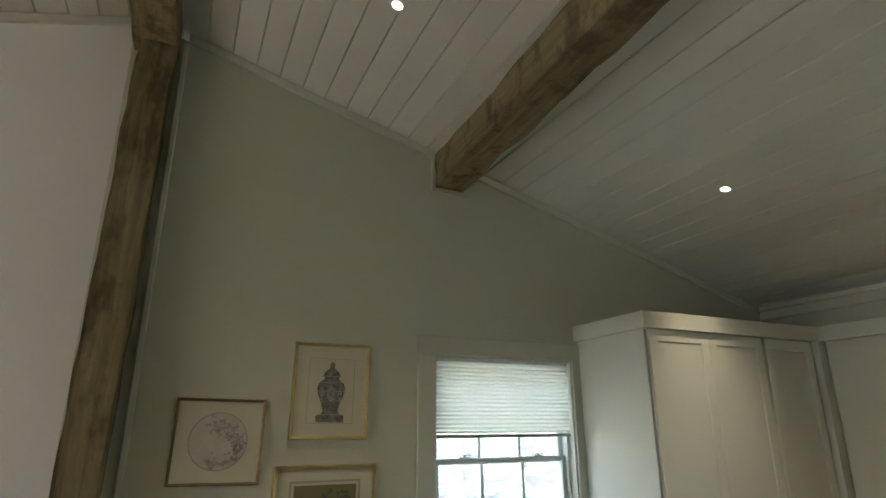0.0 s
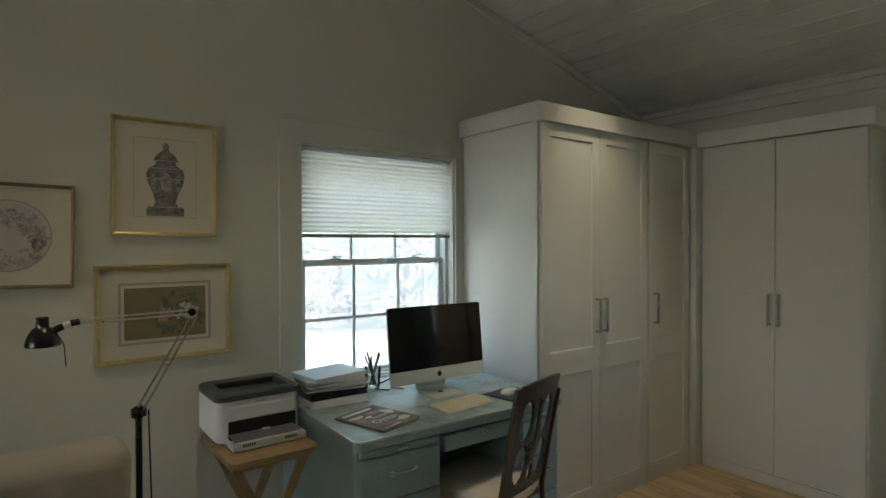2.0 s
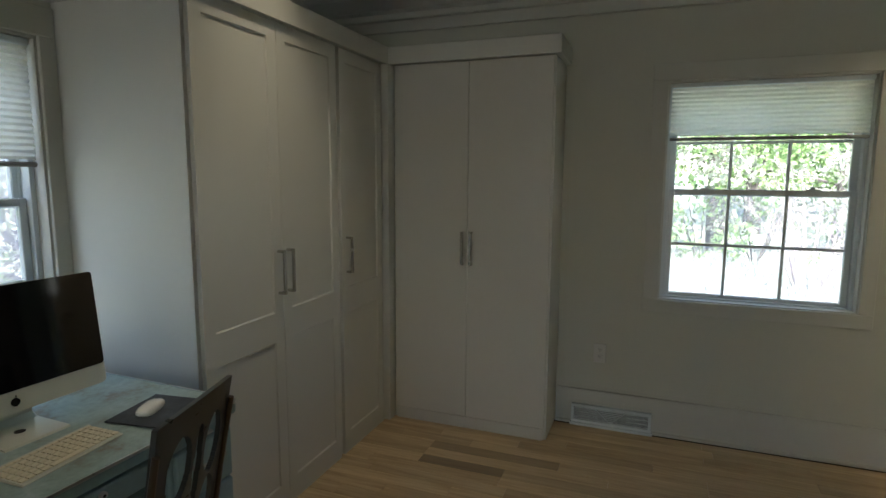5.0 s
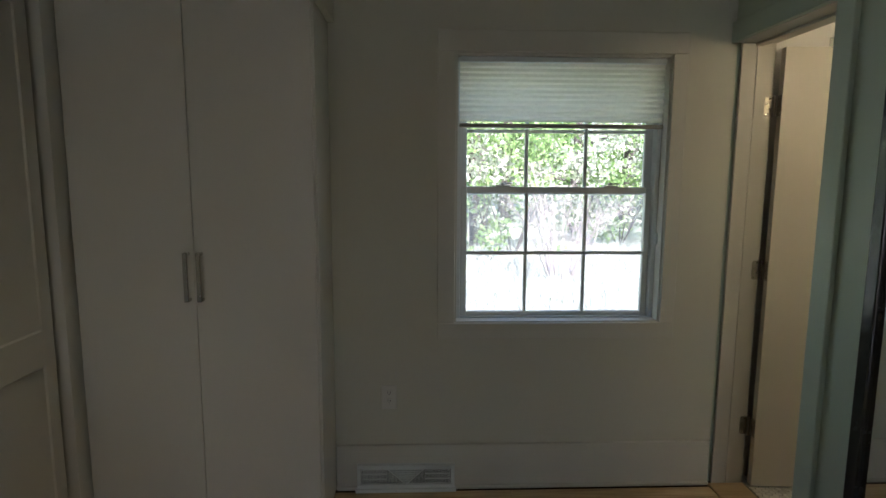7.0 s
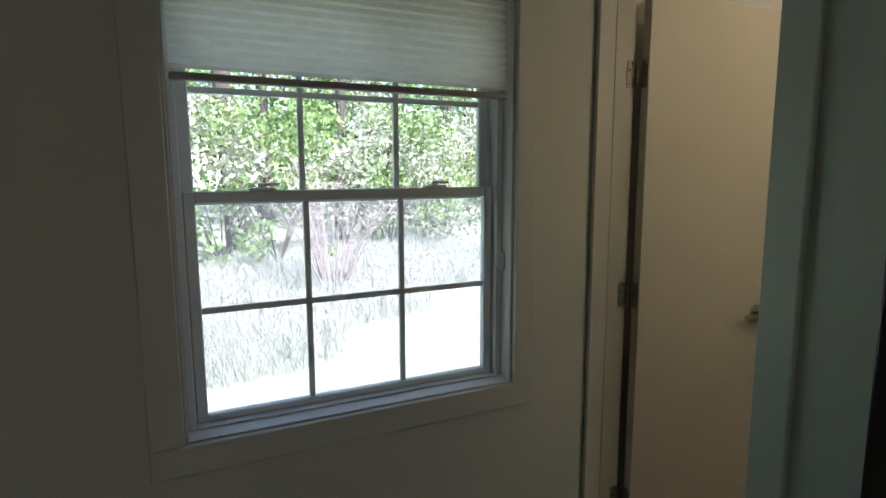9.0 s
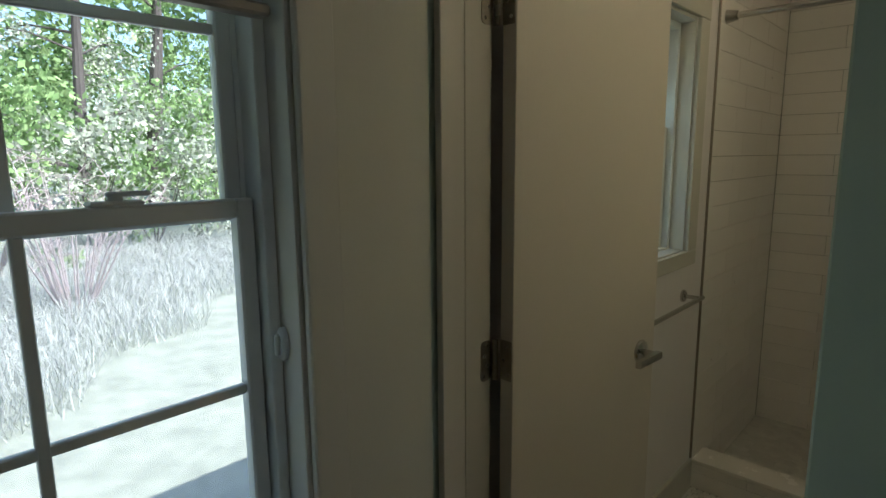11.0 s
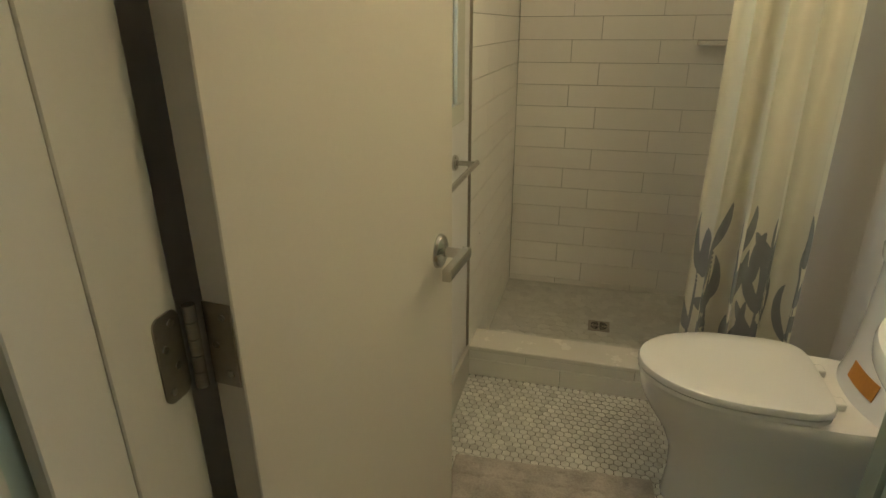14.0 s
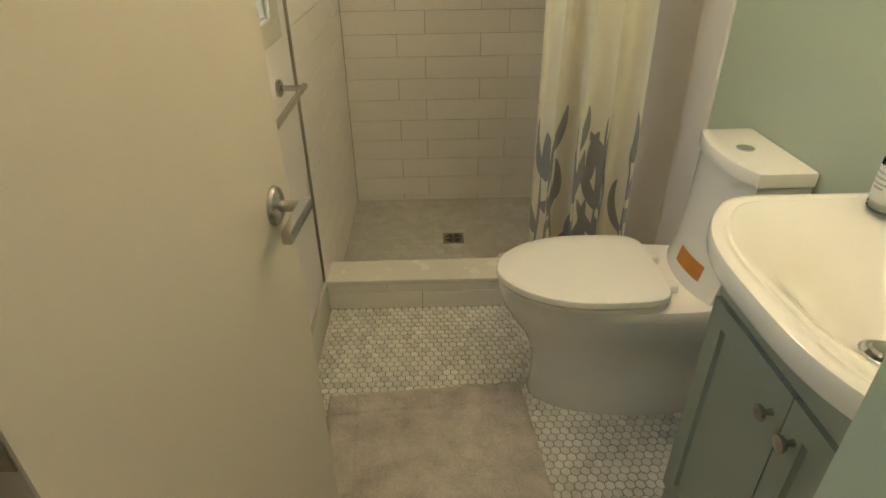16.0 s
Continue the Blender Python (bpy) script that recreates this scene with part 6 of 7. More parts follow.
for k in range(10):
    u0, z0, lean = WIDE * (k + rnd.uniform(0.3, 0.7)) / 10, rnd.uniform(0.17, 0.22), rnd.uniform(-38, 38)
    tall = rnd.choice((0.24, 0.32, 0.40))
    stroke(u0, z0, 90 + lean, tall + 0.08, 0.022, -lean * 1.5)
    n = int(tall / 0.10) + 1
    for i in range(n):
        f = i / max(1, n - 1)
        pu, pz = u0 - math.sin(radians(lean)) * tall * f * 0.8, z0 + tall * f
        sd = 1 if (i + k) % 2 else -1
        stroke(pu, pz, 90 + lean + sd * rnd.uniform(50, 95), rnd.uniform(0.19, 0.27), rnd.uniform(0.050, 0.078), -sd * rnd.uniform(45, 110))
    stroke(pu, pz, 90 + lean * 0.4, rnd.uniform(0.15, 0.20), 0.075, rnd.uniform(-60, 60))


bm = bmesh.new()
zs = [Z0 + (PRINT_TOP - Z0) * j / ROWS for j in range(ROWS)] + [0.90 + (Z1 - 0.90) * j / 90 for j in range(91)]
vg = [[bm.verts.new(curtain_xyz(i / NS, z)) for i in range(NS + 1)] for z in zs]
for j in range(len(zs) - 1):
    for i in range(NS):
        f = bm.faces.new((vg[j][i], vg[j][i + 1], vg[j + 1][i + 1], vg[j + 1][i]))
        f.smooth = True
        if j < ROWS and printed[j, i]:
            f.material_index = 1
part("cloth", bm, [CLOTH, FROND], cu)
for k in range(11):
    s = (k + 0.5) / 11
    x = 3.50 + 0.40 * s
    bm = bmesh.new()
    tube(bm, [(x, -1.985 + 0.024 * math.cos(t), 2.006 + 0.024 * math.sin(t)) for t in (2 * math.pi * i / 20 for i in range(21))], 0.002, 6, False)
    part("ring", bm, NICKEL, cu)

# ---- toilet ----
TX, TY = BX0 - 0.058, -1.472
toilet = thing("toilet", "white one-piece skirted toilet with closed lid beside the vanity", "toilet", pose(TX, TY, 0))


def egg(xb, xf, hw, n=48, sq=0.75):
    """A plan rounded at the front (xf) and squarer at the back (xb)."""
    xm = xb + (xf - xb) * 0.42
    out = []
    for t in (2 * math.pi * i / n for i in range(n)):
        c, s = math.cos(t), math.sin(t)
        if c >= 0:
            out.append((xm + (xf - xm) * c, hw * s))
        else:
            out.append((xm - (xm - xb) * abs(c) ** sq, hw * math.copysign(abs(s) ** sq, s)))
    return out


bm = bmesh.new()
lev_ = [(0.0, 0.09, 0.655, 0.128), (0.012, 0.085, 0.660, 0.132), (0.10, 0.08, 0.650, 0.128), (0.18, 0.07, 0.655, 0.128), (0.25, 0.06, 0.685, 0.140), (0.31, 0.05, 0.725, 0.160), (0.36, 0.045, 0.752, 0.176), (0.395, 0.045, 0.762, 0.182), (0.418, 0.045, 0.763, 0.183), (0.428, 0.05, 0.757, 0.178)]
loft(bm, [[(x, y, z) for x, y in egg(max(b, 0.062), f, h)] for z, b, f, h in lev_])
part("bowl", bm, CERAMIC, toilet, smooth=True)
bm = bmesh.new()
lid_pts = lambda k, sq=0.38: [(0.545 + (x - 0.545) * k, y * k) for x, y in egg(0.315, 0.772, 0.180, sq=sq)]
for za, k0, zb, k1 in ((0.431, 0.985, 0.444, 0.99),):
    loft(bm, [[(x, y, za) for x, y in lid_pts(k0)], [(x, y, zb) for x, y in lid_pts(k1)]])
seat_ = part("seat", bm, CERAMIC, toilet, smooth=True)
bm = bmesh.new()
loft(bm, [[(x, y, z) for x, y in lid_pts(k)] for z, k in ((0.4455, 0.985), (0.449, 1.0), (0.460, 1.0), (0.466, 0.985), (0.470, 0.94), (0.473, 0.7), (0.474, 0.3))])
part("lid", bm, CERAMIC, toilet, "closed white lid", smooth=True)
for s in (-1, 1):
    bm = boxm(0.285, 0.335, s * 0.075 - 0.018, s * 0.075 + 0.018, 0.429, 0.452, 0.006, seg=2)
    part("seat_hinge", bm, CERAMIC, seat_)


def tank_plan(k, xf):
    """Straight back, bowed front."""
    hw = 0.158 * k
    pts = [(0.062, -hw), (xf * 0.80, -hw)]
    for i in range(13):
        a = -1 + 2 * i / 12
        pts.append((xf * 0.86 + xf * 0.14 * (1 - abs(a) ** 2.2), hw * 0.985 * a))
    pts += [(xf * 0.80, hw), (0.062, hw)]
    return pts


bm = bmesh.new()
loft(bm, [[(x, y, z) for x, y in tank_plan(k, xf)] for z, k, xf in ((0.425, 0.95, 0.262), (0.44, 0.955, 0.256), (0.50, 0.96, 0.242), (0.60, 0.97, 0.230), (0.70, 0.98, 0.224), (0.768, 0.985, 0.222))])
part("tank", bm, CERAMIC, toilet, smooth=True)
bm = bmesh.new()
loft(bm, [[(x, y, z) for x, y in tank_plan(k, xf)] for z, k, xf in ((0.7695, 0.99, 0.224), (0.772, 1.02, 0.230), (0.797, 1.025, 0.231), (0.805, 1.01, 0.227), (0.807, 0.97, 0.219))])
part("tank_lid", bm, CERAMIC, toilet, smooth=True)
bm = bmesh.new()
spin(bm, [(0.0, 0.8075), (0.022, 0.8075), (0.022, 0.8105), (0.019, 0.812), (0, 0.812)], 28, (0.155, 0.0, 0))
part("flush_button", bm, CHROME, toilet, "round chrome flush button", smooth=True)
bm = bmesh.new()
ORANGE = surface("orange_sticker", (0.50, 0.21, 0.03), 0.6, var=0.15, scale=20)
rings = []
for i in range(9):
    a = -0.20 + 0.80 * i / 8
    ring = []
    for z, k, xf in ((0.466, 0.958, 0.2490), (0.466, 0.958, 0.2510), (0.512, 0.961, 0.2420), (0.512, 0.961, 0.2400)):
        ring.append((xf * 0.86 + xf * 0.14 * (1 - abs(a) ** 2.2) + 0.001, 0.158 * k * 0.985 * a, z))
    rings.append(ring)
loft(bm, rings)
part("sticker", bm, ORANGE, toilet, "orange paper sticker on the tank")

# ---- vanity ----
VAN = surface("sage_grey_cabinet_paint", (0.29, 0.325, 0.265), 0.42, var=0.04, scale=6, bump=0.02)
van = thing("vanity_cabinet", "sage grey two-door vanity cabinet under the basin", "vanity cabinet", pose(0, 0, 0))
VX, VY0, VY1 = 3.640, -1.062, -0.505
part("body", boxm(BX0 + 0.002, VX, VY0, VY1, 0.0, 0.700, 0.002), VAN, van)
for ya, yb in ((VY0, VY0 + 0.018), (VY1 - 0.018, VY1)):
    part("side_panel", boxm(BX0 + 0.002, VX, ya, yb, 0.7003, 0.798, 0.001), VAN, van)
part("apron", boxm(VX, VX + 0.014, VY0, VY1, 0.660, 0.768, 0.002), VAN, van)
mid_y = (VY0 + VY1) / 2 + 0.008
for a, b, ky in ((VY0 + 0.004, mid_y - 0.0015, mid_y - 0.032), (mid_y + 0.0015, VY1 - 0.004, mid_y + 0.034)):
    bm = panel_door(a, b, 0.075, 0.655, 0.0, [(0.123, 0.607)], 0.048, pose(VX + 0.020, 0, 0, 0, 0, 90), 0.019, 0.009)
    d = part("door", bm, VAN, van)
    bm = bmesh.new()
    prof = [(0.007, 0.0), (0.0055, 0.006), (0.0055, 0.014), (0.0135, 0.018), (0.0155, 0.022), (0.0145, 0.026), (0.008, 0.0275)]
    loft(bm, [[(VX + 0.020 + dx, ky + r * math.cos(t), 0.590 + r * math.sin(t)) for t in (2 * math.pi * i / 24 for i in range(24))] for r, dx in prof])
    part("knob", bm, NICKEL, d, "round brushed nickel knob", smooth=True)
part("plinth", boxm(VX, VX + 0.008, VY0, VY1, 0.0, 0.070, 0.001), VAN, van)

sink = thing("washbasin", "glossy white bow-fronted basin top on the vanity", "washbasin", pose(0, 0, 0))
CX, CY = 3.535, -0.79


def basin_outline(n=96):
    pts = []
    for i in range(81):
        s = -1 + 2 * i / 80
        pts.append((3.645 + 0.125 * (1 - abs(s) ** 3.0) - 0.03 * max(0, (abs(s) - 0.94) / 0.06) ** 2, -0.800 + 0.332 * s))
    for i in range(1, 16):
        pts.append((3.615 - (3.615 - 3.345) * i / 15, -0.468))
    for i in range(1, 30):
        pts.append((3.345, -0.468 - 0.664 * i / 30))
    for i in range(0, 15):
        pts.append((3.345 + (3.615 - 3.345) * i / 15, -1.132))
    ang = [(math.atan2(y - CY, x - CX), math.hypot(x - CX, y - CY)) for x, y in pts]
    ang.sort()
    a, r = np.array([v[0] for v in ang]), np.array([v[1] for v in ang])
    return [(t, float(np.interp(t, a, r, period=2 * math.pi))) for t in (-math.pi + 2 * math.pi * k / n for k in range(n))]


OUT = basin_outline()


def basin_ring(k, z, inset=0.0, roundness=0.0):
    ring = []
    for t, r in OUT:
        rr = (r - inset) * k
        rr = rr * (1 - roundness) + roundness * k * 0.235
        ring.append((CX + rr * math.cos(t), CY + rr * math.sin(t), z))
    return ring


bm = bmesh.new()
loft(bm, [basin_ring(1, 0.7985, 0.020), basin_ring(1, 0.802, 0.006), basin_ring(1, 0.812, 0.001), basin_ring(1, 0.835, 0.0), basin_ring(1, 0.844, 0.004), basin_ring(1, 0.848, 0.012),
          basin_ring(1, 0.848, 0.026), basin_ring(1, 0.8455, 0.030), basin_ring(1, 0.8455, 0.033), basin_ring(1, 0.8475, 0.037), basin_ring(1, 0.846, 0.045), basin_ring(0.86, 0.840, 0.03, 0.15), basin_ring(0.72, 0.826, 0.02, 0.35),
          basin_ring(0.58, 0.800, 0.01, 0.6), basin_ring(0.44, 0.770, 0, 0.8), basin_ring(0.28, 0.744, 0, 1), basin_ring(0.14, 0.730, 0, 1), basin_ring(0.115, 0.724, 0, 1)], cap0=False)
part("basin", bm, CERAMIC, sink, smooth=True)
bm = bmesh.new()
spin(bm, [(0.0, 0.7245), (0.032, 0.7245), (0.034, 0.732), (0.030, 0.7335), (0.024, 0.730), (0, 0.730)], 32, (CX, CY, 0))
part("drain_ring", bm, CHROME, sink, "chrome drain ring", smooth=True)
bm = bmesh.new()
spin(bm, [(0.0, 0.7305), (0.018, 0.7305), (0.021, 0.738), (0.018, 0.743), (0, 0.744)], 28, (CX, CY, 0))
part("drain_plug", bm, NICKEL, sink, "domed metal drain plug", smooth=True)

bot = thing("soap_bottle", "clear soap bottle with a printed white label on the basin", "bottle", pose(3.392, -1.05, 0.8485))
bm = bmesh.new()
spin(bm, [(0.0, 0.0), (0.030, 0.0), (0.033, 0.004), (0.033, 0.095), (0.027, 0.108), (0.012, 0.114), (0.012, 0.122), (0.0, 0.122)], 32)
part("bottle", bm, glass("soap_bottle_glass", (0.92, 0.93, 0.90)), bot, smooth=True)
bm = bmesh.new()
spin(bm, [(0.0, 0.003), (0.0295, 0.003), (0.0305, 0.006), (0.0305, 0.072), (0.0, 0.072)], 28)
part("soap", bm, surface("cloudy_soap", (0.62, 0.62, 0.56), 0.3), bot, smooth=True)
bm = bmesh.new()
cyl(bm, (0, 0, 0.018), (0, 0, 0.085), 0.0334, 0.0334, 32, caps=False)
part("label", bm, PAPER, bot)
bm = bmesh.new()
for zz, w in ((0.070, 0.9), (0.060, 0.6), (0.050, 0.8), (0.042, 0.4)):
    for k in range(7):
        t0, t1 = -0.9 * w + 1.8 * w * k / 7, -0.9 * w + 1.8 * w * (k + 0.8) / 7
        loft(bm, [[(0.0337 * math.cos(t), 0.0337 * math.sin(t), zz), (0.0337 * math.cos(t), 0.0337 * math.sin(t), zz + 0.004)] for t in (t0, t1)], False, False, closed=False)
part("label_print", bm, surface("grey_label_print", (0.36, 0.37, 0.33), 0.7), bot)
bm = bmesh.new()
cyl(bm, (0, 0, 0.122), (0, 0, 0.142), 0.014, 0.014, 20)
cyl(bm, (0, 0, 0.142), (0, 0, 0.165), 0.004, 0.004, 10)
box(bm, -0.008, 0.035, -0.007, 0.007, 0.165, 0.175, 0.003)
part("pump", bm, NICKEL, bot)

# ---- rug ----
RUG = surface("matted_beige_rug_pile", (0.47, 0.435, 0.395), 0.95, var=0.42, scale=11, fine=160, bump=0.7)
bm = bmesh.new()
NX, NY = 130, 170
RW, RL = 0.615, 0.86


def rug_z(i, j):
    x, y = RW * i / NX, RL * j / NY
    edge = min(i, NX - i) / 5, min(j, NY - j) / 5
    e = min(1.0, *edge)
    n1 = noise.noise(Vector((x * 26, y * 26, 0))) * 0.005 + noise.noise(Vector((x * 110, y * 110, 4))) * 0.0035
    rib = -0.005 * max(0, 1 - abs(abs(x - RW / 2) - RW * 0.36) / 0.008) - 0.005 * max(0, 1 - abs(y - RL * 0.11) / 0.008)
    return max(0.003, (0.017 + n1 + rib) * math.sqrt(max(e, 0.02)))


rg = [[bm.verts.new((RW * i / NX + 0.004 * noise.noise(Vector((i * 0.15, j * 0.15, 9))), RL * j / NY + 0.006 * noise.noise(Vector((i * 0.2, j * 0.1, 2))), rug_z(i, j))) for i in range(NX + 1)] for j in range(NY + 1)]
for j in range(NY):
    for i in range(NX):
        bm.faces.new((rg[j][i], rg[j][i + 1], rg[j + 1][i + 1], rg[j + 1][i])).smooth = True
edge_loop = [rg[0][i] for i in range(NX + 1)] + [rg[j][NX] for j in range(1, NY + 1)] + [rg[NY][i] for i in range(NX - 1, -1, -1)] + [rg[j][0] for j in range(NY - 1, 0, -1)]
low = [bm.verts.new((v.co.x, v.co.y, 0.0)) for v in edge_loop]
for k in range(len(low)):
    q = (k + 1) % len(low)
    bm.faces.new((edge_loop[k], edge_loop[q], low[q], low[k]))
rug = tagged(link("bath_rug", bm, RUG), "matted beige-grey bath rug on the mosaic floor", "rug")
rug.matrix_world = pose(3.960, -1.500, 0.0035, 0, 0, 4.0)

# bathroom lamps
vl = thing("vanity_light", "frosted light bar over the basin", "wall light", pose(BX0, -0.84, 2.02))
part("backplate", boxm(0.001, 0.02, -0.28, 0.28, -0.03, 0.03, 0.004), NICKEL, vl)
for y in (-0.2, 0.0, 0.2):
    bm = bmesh.new()
    spin(bm, [(0.0, 0.0), (0.03, 0.0), (0.04, 0.05), (0.035, 0.06), (0.0, 0.06)], 20, (0.06, y, -0.02))
    part("shade", bm, glow("frosted_lit_glass", (1.0, 0.80, 0.54), 3.0), vl, smooth=True)
    bm = bmesh.new()
    cyl(bm, (0.02, y, 0.0), (0.05, y, 0.0), 0.008)
    part("arm", bm, NICKEL, vl)
cl = thing("ceiling_light", "small round ceiling light in the bathroom", "ceiling light", pose(3.98, -1.66, 2.40))
bm = bmesh.new()
spin(bm, [(0.0, -0.03), (0.06, -0.025), (0.075, 0.0), (0.0, 0.0)], 28)
part("diffuser", bm, glow("lit_diffuser", (1.0, 0.8, 0.55), 0.45), cl, smooth=True)

# ---- outdoors ----
GROUND_Z = -0.85
# lawn and grass colours set paler than life, as if washed out by sun
GRASS = surface("sunlit_lawn", (0.335, 0.365, 0.28), 0.9, var=0.42, scale=3.5, fine=45, bump=0.8)
BLADE = surface("sunwashed_tall_grass", (0.45, 0.475, 0.415), 0.8, var=0.3, scale=2, pieces=0.45, bump=0)


def leafy(name, colour):
    """Thin leaves that let some light through, a different tone for each one."""
    m = bpy.data.materials.new(name)
    m.use_nodes = True
    nt = m.node_tree
    nt.nodes.clear()
    out = nt.nodes.new("ShaderNodeOutputMaterial")
    g = nt.nodes.new("ShaderNodeNewGeometry")
    col = ramp(nt, g.outputs["Random Per Island"], [(0.0, shade(colour, 0.5)), (0.6, colour), (1.0, shade(colour, 1.6))])
    d = add(nt, "ShaderNodeBsdfDiffuse")
    t = add(nt, "ShaderNodeBsdfTranslucent")
    nt.links.new(col, d.inputs["Color"])
    nt.links.new(col, t.inputs["Color"])
    mix = nt.nodes.new("ShaderNodeMixShader")
    mix.inputs[0].default_value = 0.4
    nt.links.new(d.outputs[0], mix.inputs[1])
    nt.links.new(t.outputs[0], mix.inputs[2])
    nt.links.new(mix.outputs[0], out.inputs["Surface"])
    return m


# leaf colours raised well above natural to pass for strong sunlight
LEAFG = leafy("green_leaves", (0.29, 0.41, 0.175))
LEAFP2 = leafy("sunwashed_leaves", (0.50, 0.53, 0.42))
BARK = timber("grey_bark", (0.035, 0.03, 0.025), (0.13, 0.115, 0.10), along=2, rough=0.9, scale=4, bump=0.8)


def ground_z(x, y):
    d = math.hypot(x, y)
    return GROUND_Z + 0.05 * noise.noise(Vector((x * 0.2, y * 0.2, 0))) * min(1, d / 8) + 0.0008 * max(0, d - 12) ** 2 * (1 if d < 60 else 0) + (1.84 if d >= 60 else 0)


bm = bmesh.new()
rads = [0.0, 3, 5, 7, 9, 11, 13, 16, 20, 25, 32, 42, 60, 100, 300, 1500]
cols_ = []
for r in rads[1:]:
    cols_.append([bm.verts.new((r * math.cos(t), r * math.sin(t), ground_z(r * math.cos(t), r * math.sin(t)))) for t in (2 * math.pi * k / 64 for k in range(64))])
c0 = bm.verts.new((0, 0, GROUND_Z))
for k in range(64):
    bm.faces.new((c0, cols_[0][k], cols_[0][(k + 1) % 64]))
    for a, b in zip(cols_, cols_[1:]):
        bm.faces.new((a[k], b[k], b[(k + 1) % 64], a[(k + 1) % 64])).smooth = True
tagged(link("ground", bm, GRASS), "sunlit mown lawn round the house", "lawn", kind="structure")


def cloud(name, material, blobs, per, size, seed, label, category, flat=0.6, sag=0.4):
    """Leaves as small bent diamonds, scattered through uneven clumps (x, y, z, radius)."""
    rs = np.random.RandomState(seed)
    verts, faces = [], []
    for bx, by, bz, br in blobs:
        n = int(per * br * br)
        d = rs.normal(size=(n, 3))
        d /= np.linalg.norm(d, axis=1)[:, None]
        rad = br * rs.uniform(0.25, 1.0, n) ** 0.45
        c = d * rad[:, None] * np.array([1, 1, 0.8]) + np.array([bx, by, bz])
        u = rs.normal(size=(n, 3))
        u[:, 2] -= sag
        u /= np.linalg.norm(u, axis=1)[:, None]
        w = np.cross(u, rs.normal(size=(n, 3)))
        w /= np.linalg.norm(w, axis=1)[:, None] + 1e-6
        s = size * rs.uniform(0.6, 1.4, n)[:, None]
        k = len(verts)
        verts.extend(np.stack([c, c + u * s * 0.5 + w * s * 0.3, c + u * s, c + u * s * 0.5 - w * s * 0.3], 1).reshape(-1, 3).tolist())
        faces.extend([(k + 4 * i, k + 4 * i + 1, k + 4 * i + 2, k + 4 * i + 3) for i in range(n)])
    me = bpy.data.meshes.new(name)
    me.from_pydata(verts, [], faces)
    me.materials.append(material)
    ob = new(name, me)
    if label:
        tagged(ob, label, category)
    return ob


def on_line(pts, f):
    n = len(pts) - 1
    i = min(int(f * n), n - 1)
    a, b = Vector(pts[i]), Vector(pts[i + 1])
    return a.lerp(b, f * n - i)


EDGE = [(-8, 15), (0, 16), (6, 14.5), (11, 10.5), (14, 5), (17, -1), (21, -8), (26, -16)]
rnd = random.Random(31)
for k in range(34):
    p = on_line(EDGE, (k + 0.5) / 34)
    x, y = p.x + rnd.uniform(-0.6, 0.8), p.y + rnd.uniform(-0.6, 0.8)
    g0 = ground_z(x, y)
    blobs = []
    for _ in range(15):
        r = rnd.uniform(0.30, 0.80)
        blobs.append((x + rnd.uniform(-1.2, 1.2), y + rnd.uniform(-1.2, 1.2), g0 + rnd.uniform(0.35, 3.9), r))
    root = thing("shrub", "leafy shrub at the edge of the wood" if k % 2 == 0 else "leafy shrub in sun-washed pale colour at the edge of the wood", "shrub", None, "shrubs along the lawn")
    ob = cloud("foliage", LEAFP2 if k % 2 else LEAFG, blobs, 300, 0.155, 100 + k, "", "")
    ob.parent = root
    bm = bmesh.new()
    for _ in range(5):
        a = rnd.uniform(0, 6.28)
        tube(bm, [(x, y, g0), (x + 0.4 * math.cos(a), y + 0.4 * math.sin(a), g0 + 0.9), (x + 0.8 * math.cos(a), y + 0.8 * math.sin(a), g0 + 1.9)], [0.025, 0.018, 0.006], 5)
    st_ = link("stems", bm, BARK, root)
for k in range(26):
    p = on_line(EDGE, (k + 0.3) / 26)
    out_ = Vector((p.x, p.y)).normalized() * rnd.uniform(2.0, 8.0)
    x, y = p.x + out_.x + rnd.uniform(-1, 1), p.y + out_.y + rnd.uniform(-1, 1)
    g0 = ground_z(x, y) - 0.1
    h, r0 = rnd.uniform(9, 14), rnd.uniform(0.13, 0.30)
    root = thing("tree", "tall tree with a dark trunk in the wood" if r0 > 0.2 else "slender young tree in the wood", "tree", None, "trees of the wood")
    bm = bmesh.new()
    lx, ly = rnd.uniform(-0.5, 0.5), rnd.uniform(-0.5, 0.5)
    tube(bm, [(x, y, g0), (x + lx * 0.3, y + ly * 0.3, g0 + h * 0.35), (x + lx, y + ly, g0 + h * 0.7), (x + lx * 1.3, y + ly, g0 + h)], [r0 * 1.25, r0, r0 * 0.6, 0.03], 9)
    blobs = []
    for i in range(13):
        a, zz = rnd.uniform(0, 6.28), g0 + h * rnd.uniform(0.12, 0.95)
        f = (zz - g0) / h
        ln = rnd.uniform(1.0, 2.6)
        b0 = Vector((x + lx * f, y + ly * f, zz))
        b1 = b0 + Vector((math.cos(a) * ln, math.sin(a) * ln, rnd.uniform(-0.1, 0.8)))
        tube(bm, [b0, b0.lerp(b1, 0.55) + Vector((0, 0, 0.15)), b1], [0.045, 0.03, 0.008], 5)
        blobs.append((*b1, rnd.uniform(0.6, 1.2)))
        blobs.append((*(b0.lerp(b1, 0.6)), rnd.uniform(0.4, 0.8)))
    link("trunk", bm, BARK, root, smooth=True)
    ob = cloud("crown", LEAFG if k % 4 else LEAFP2, blobs, 240, 0.13, 300 + k, "", "")
    ob.parent = root
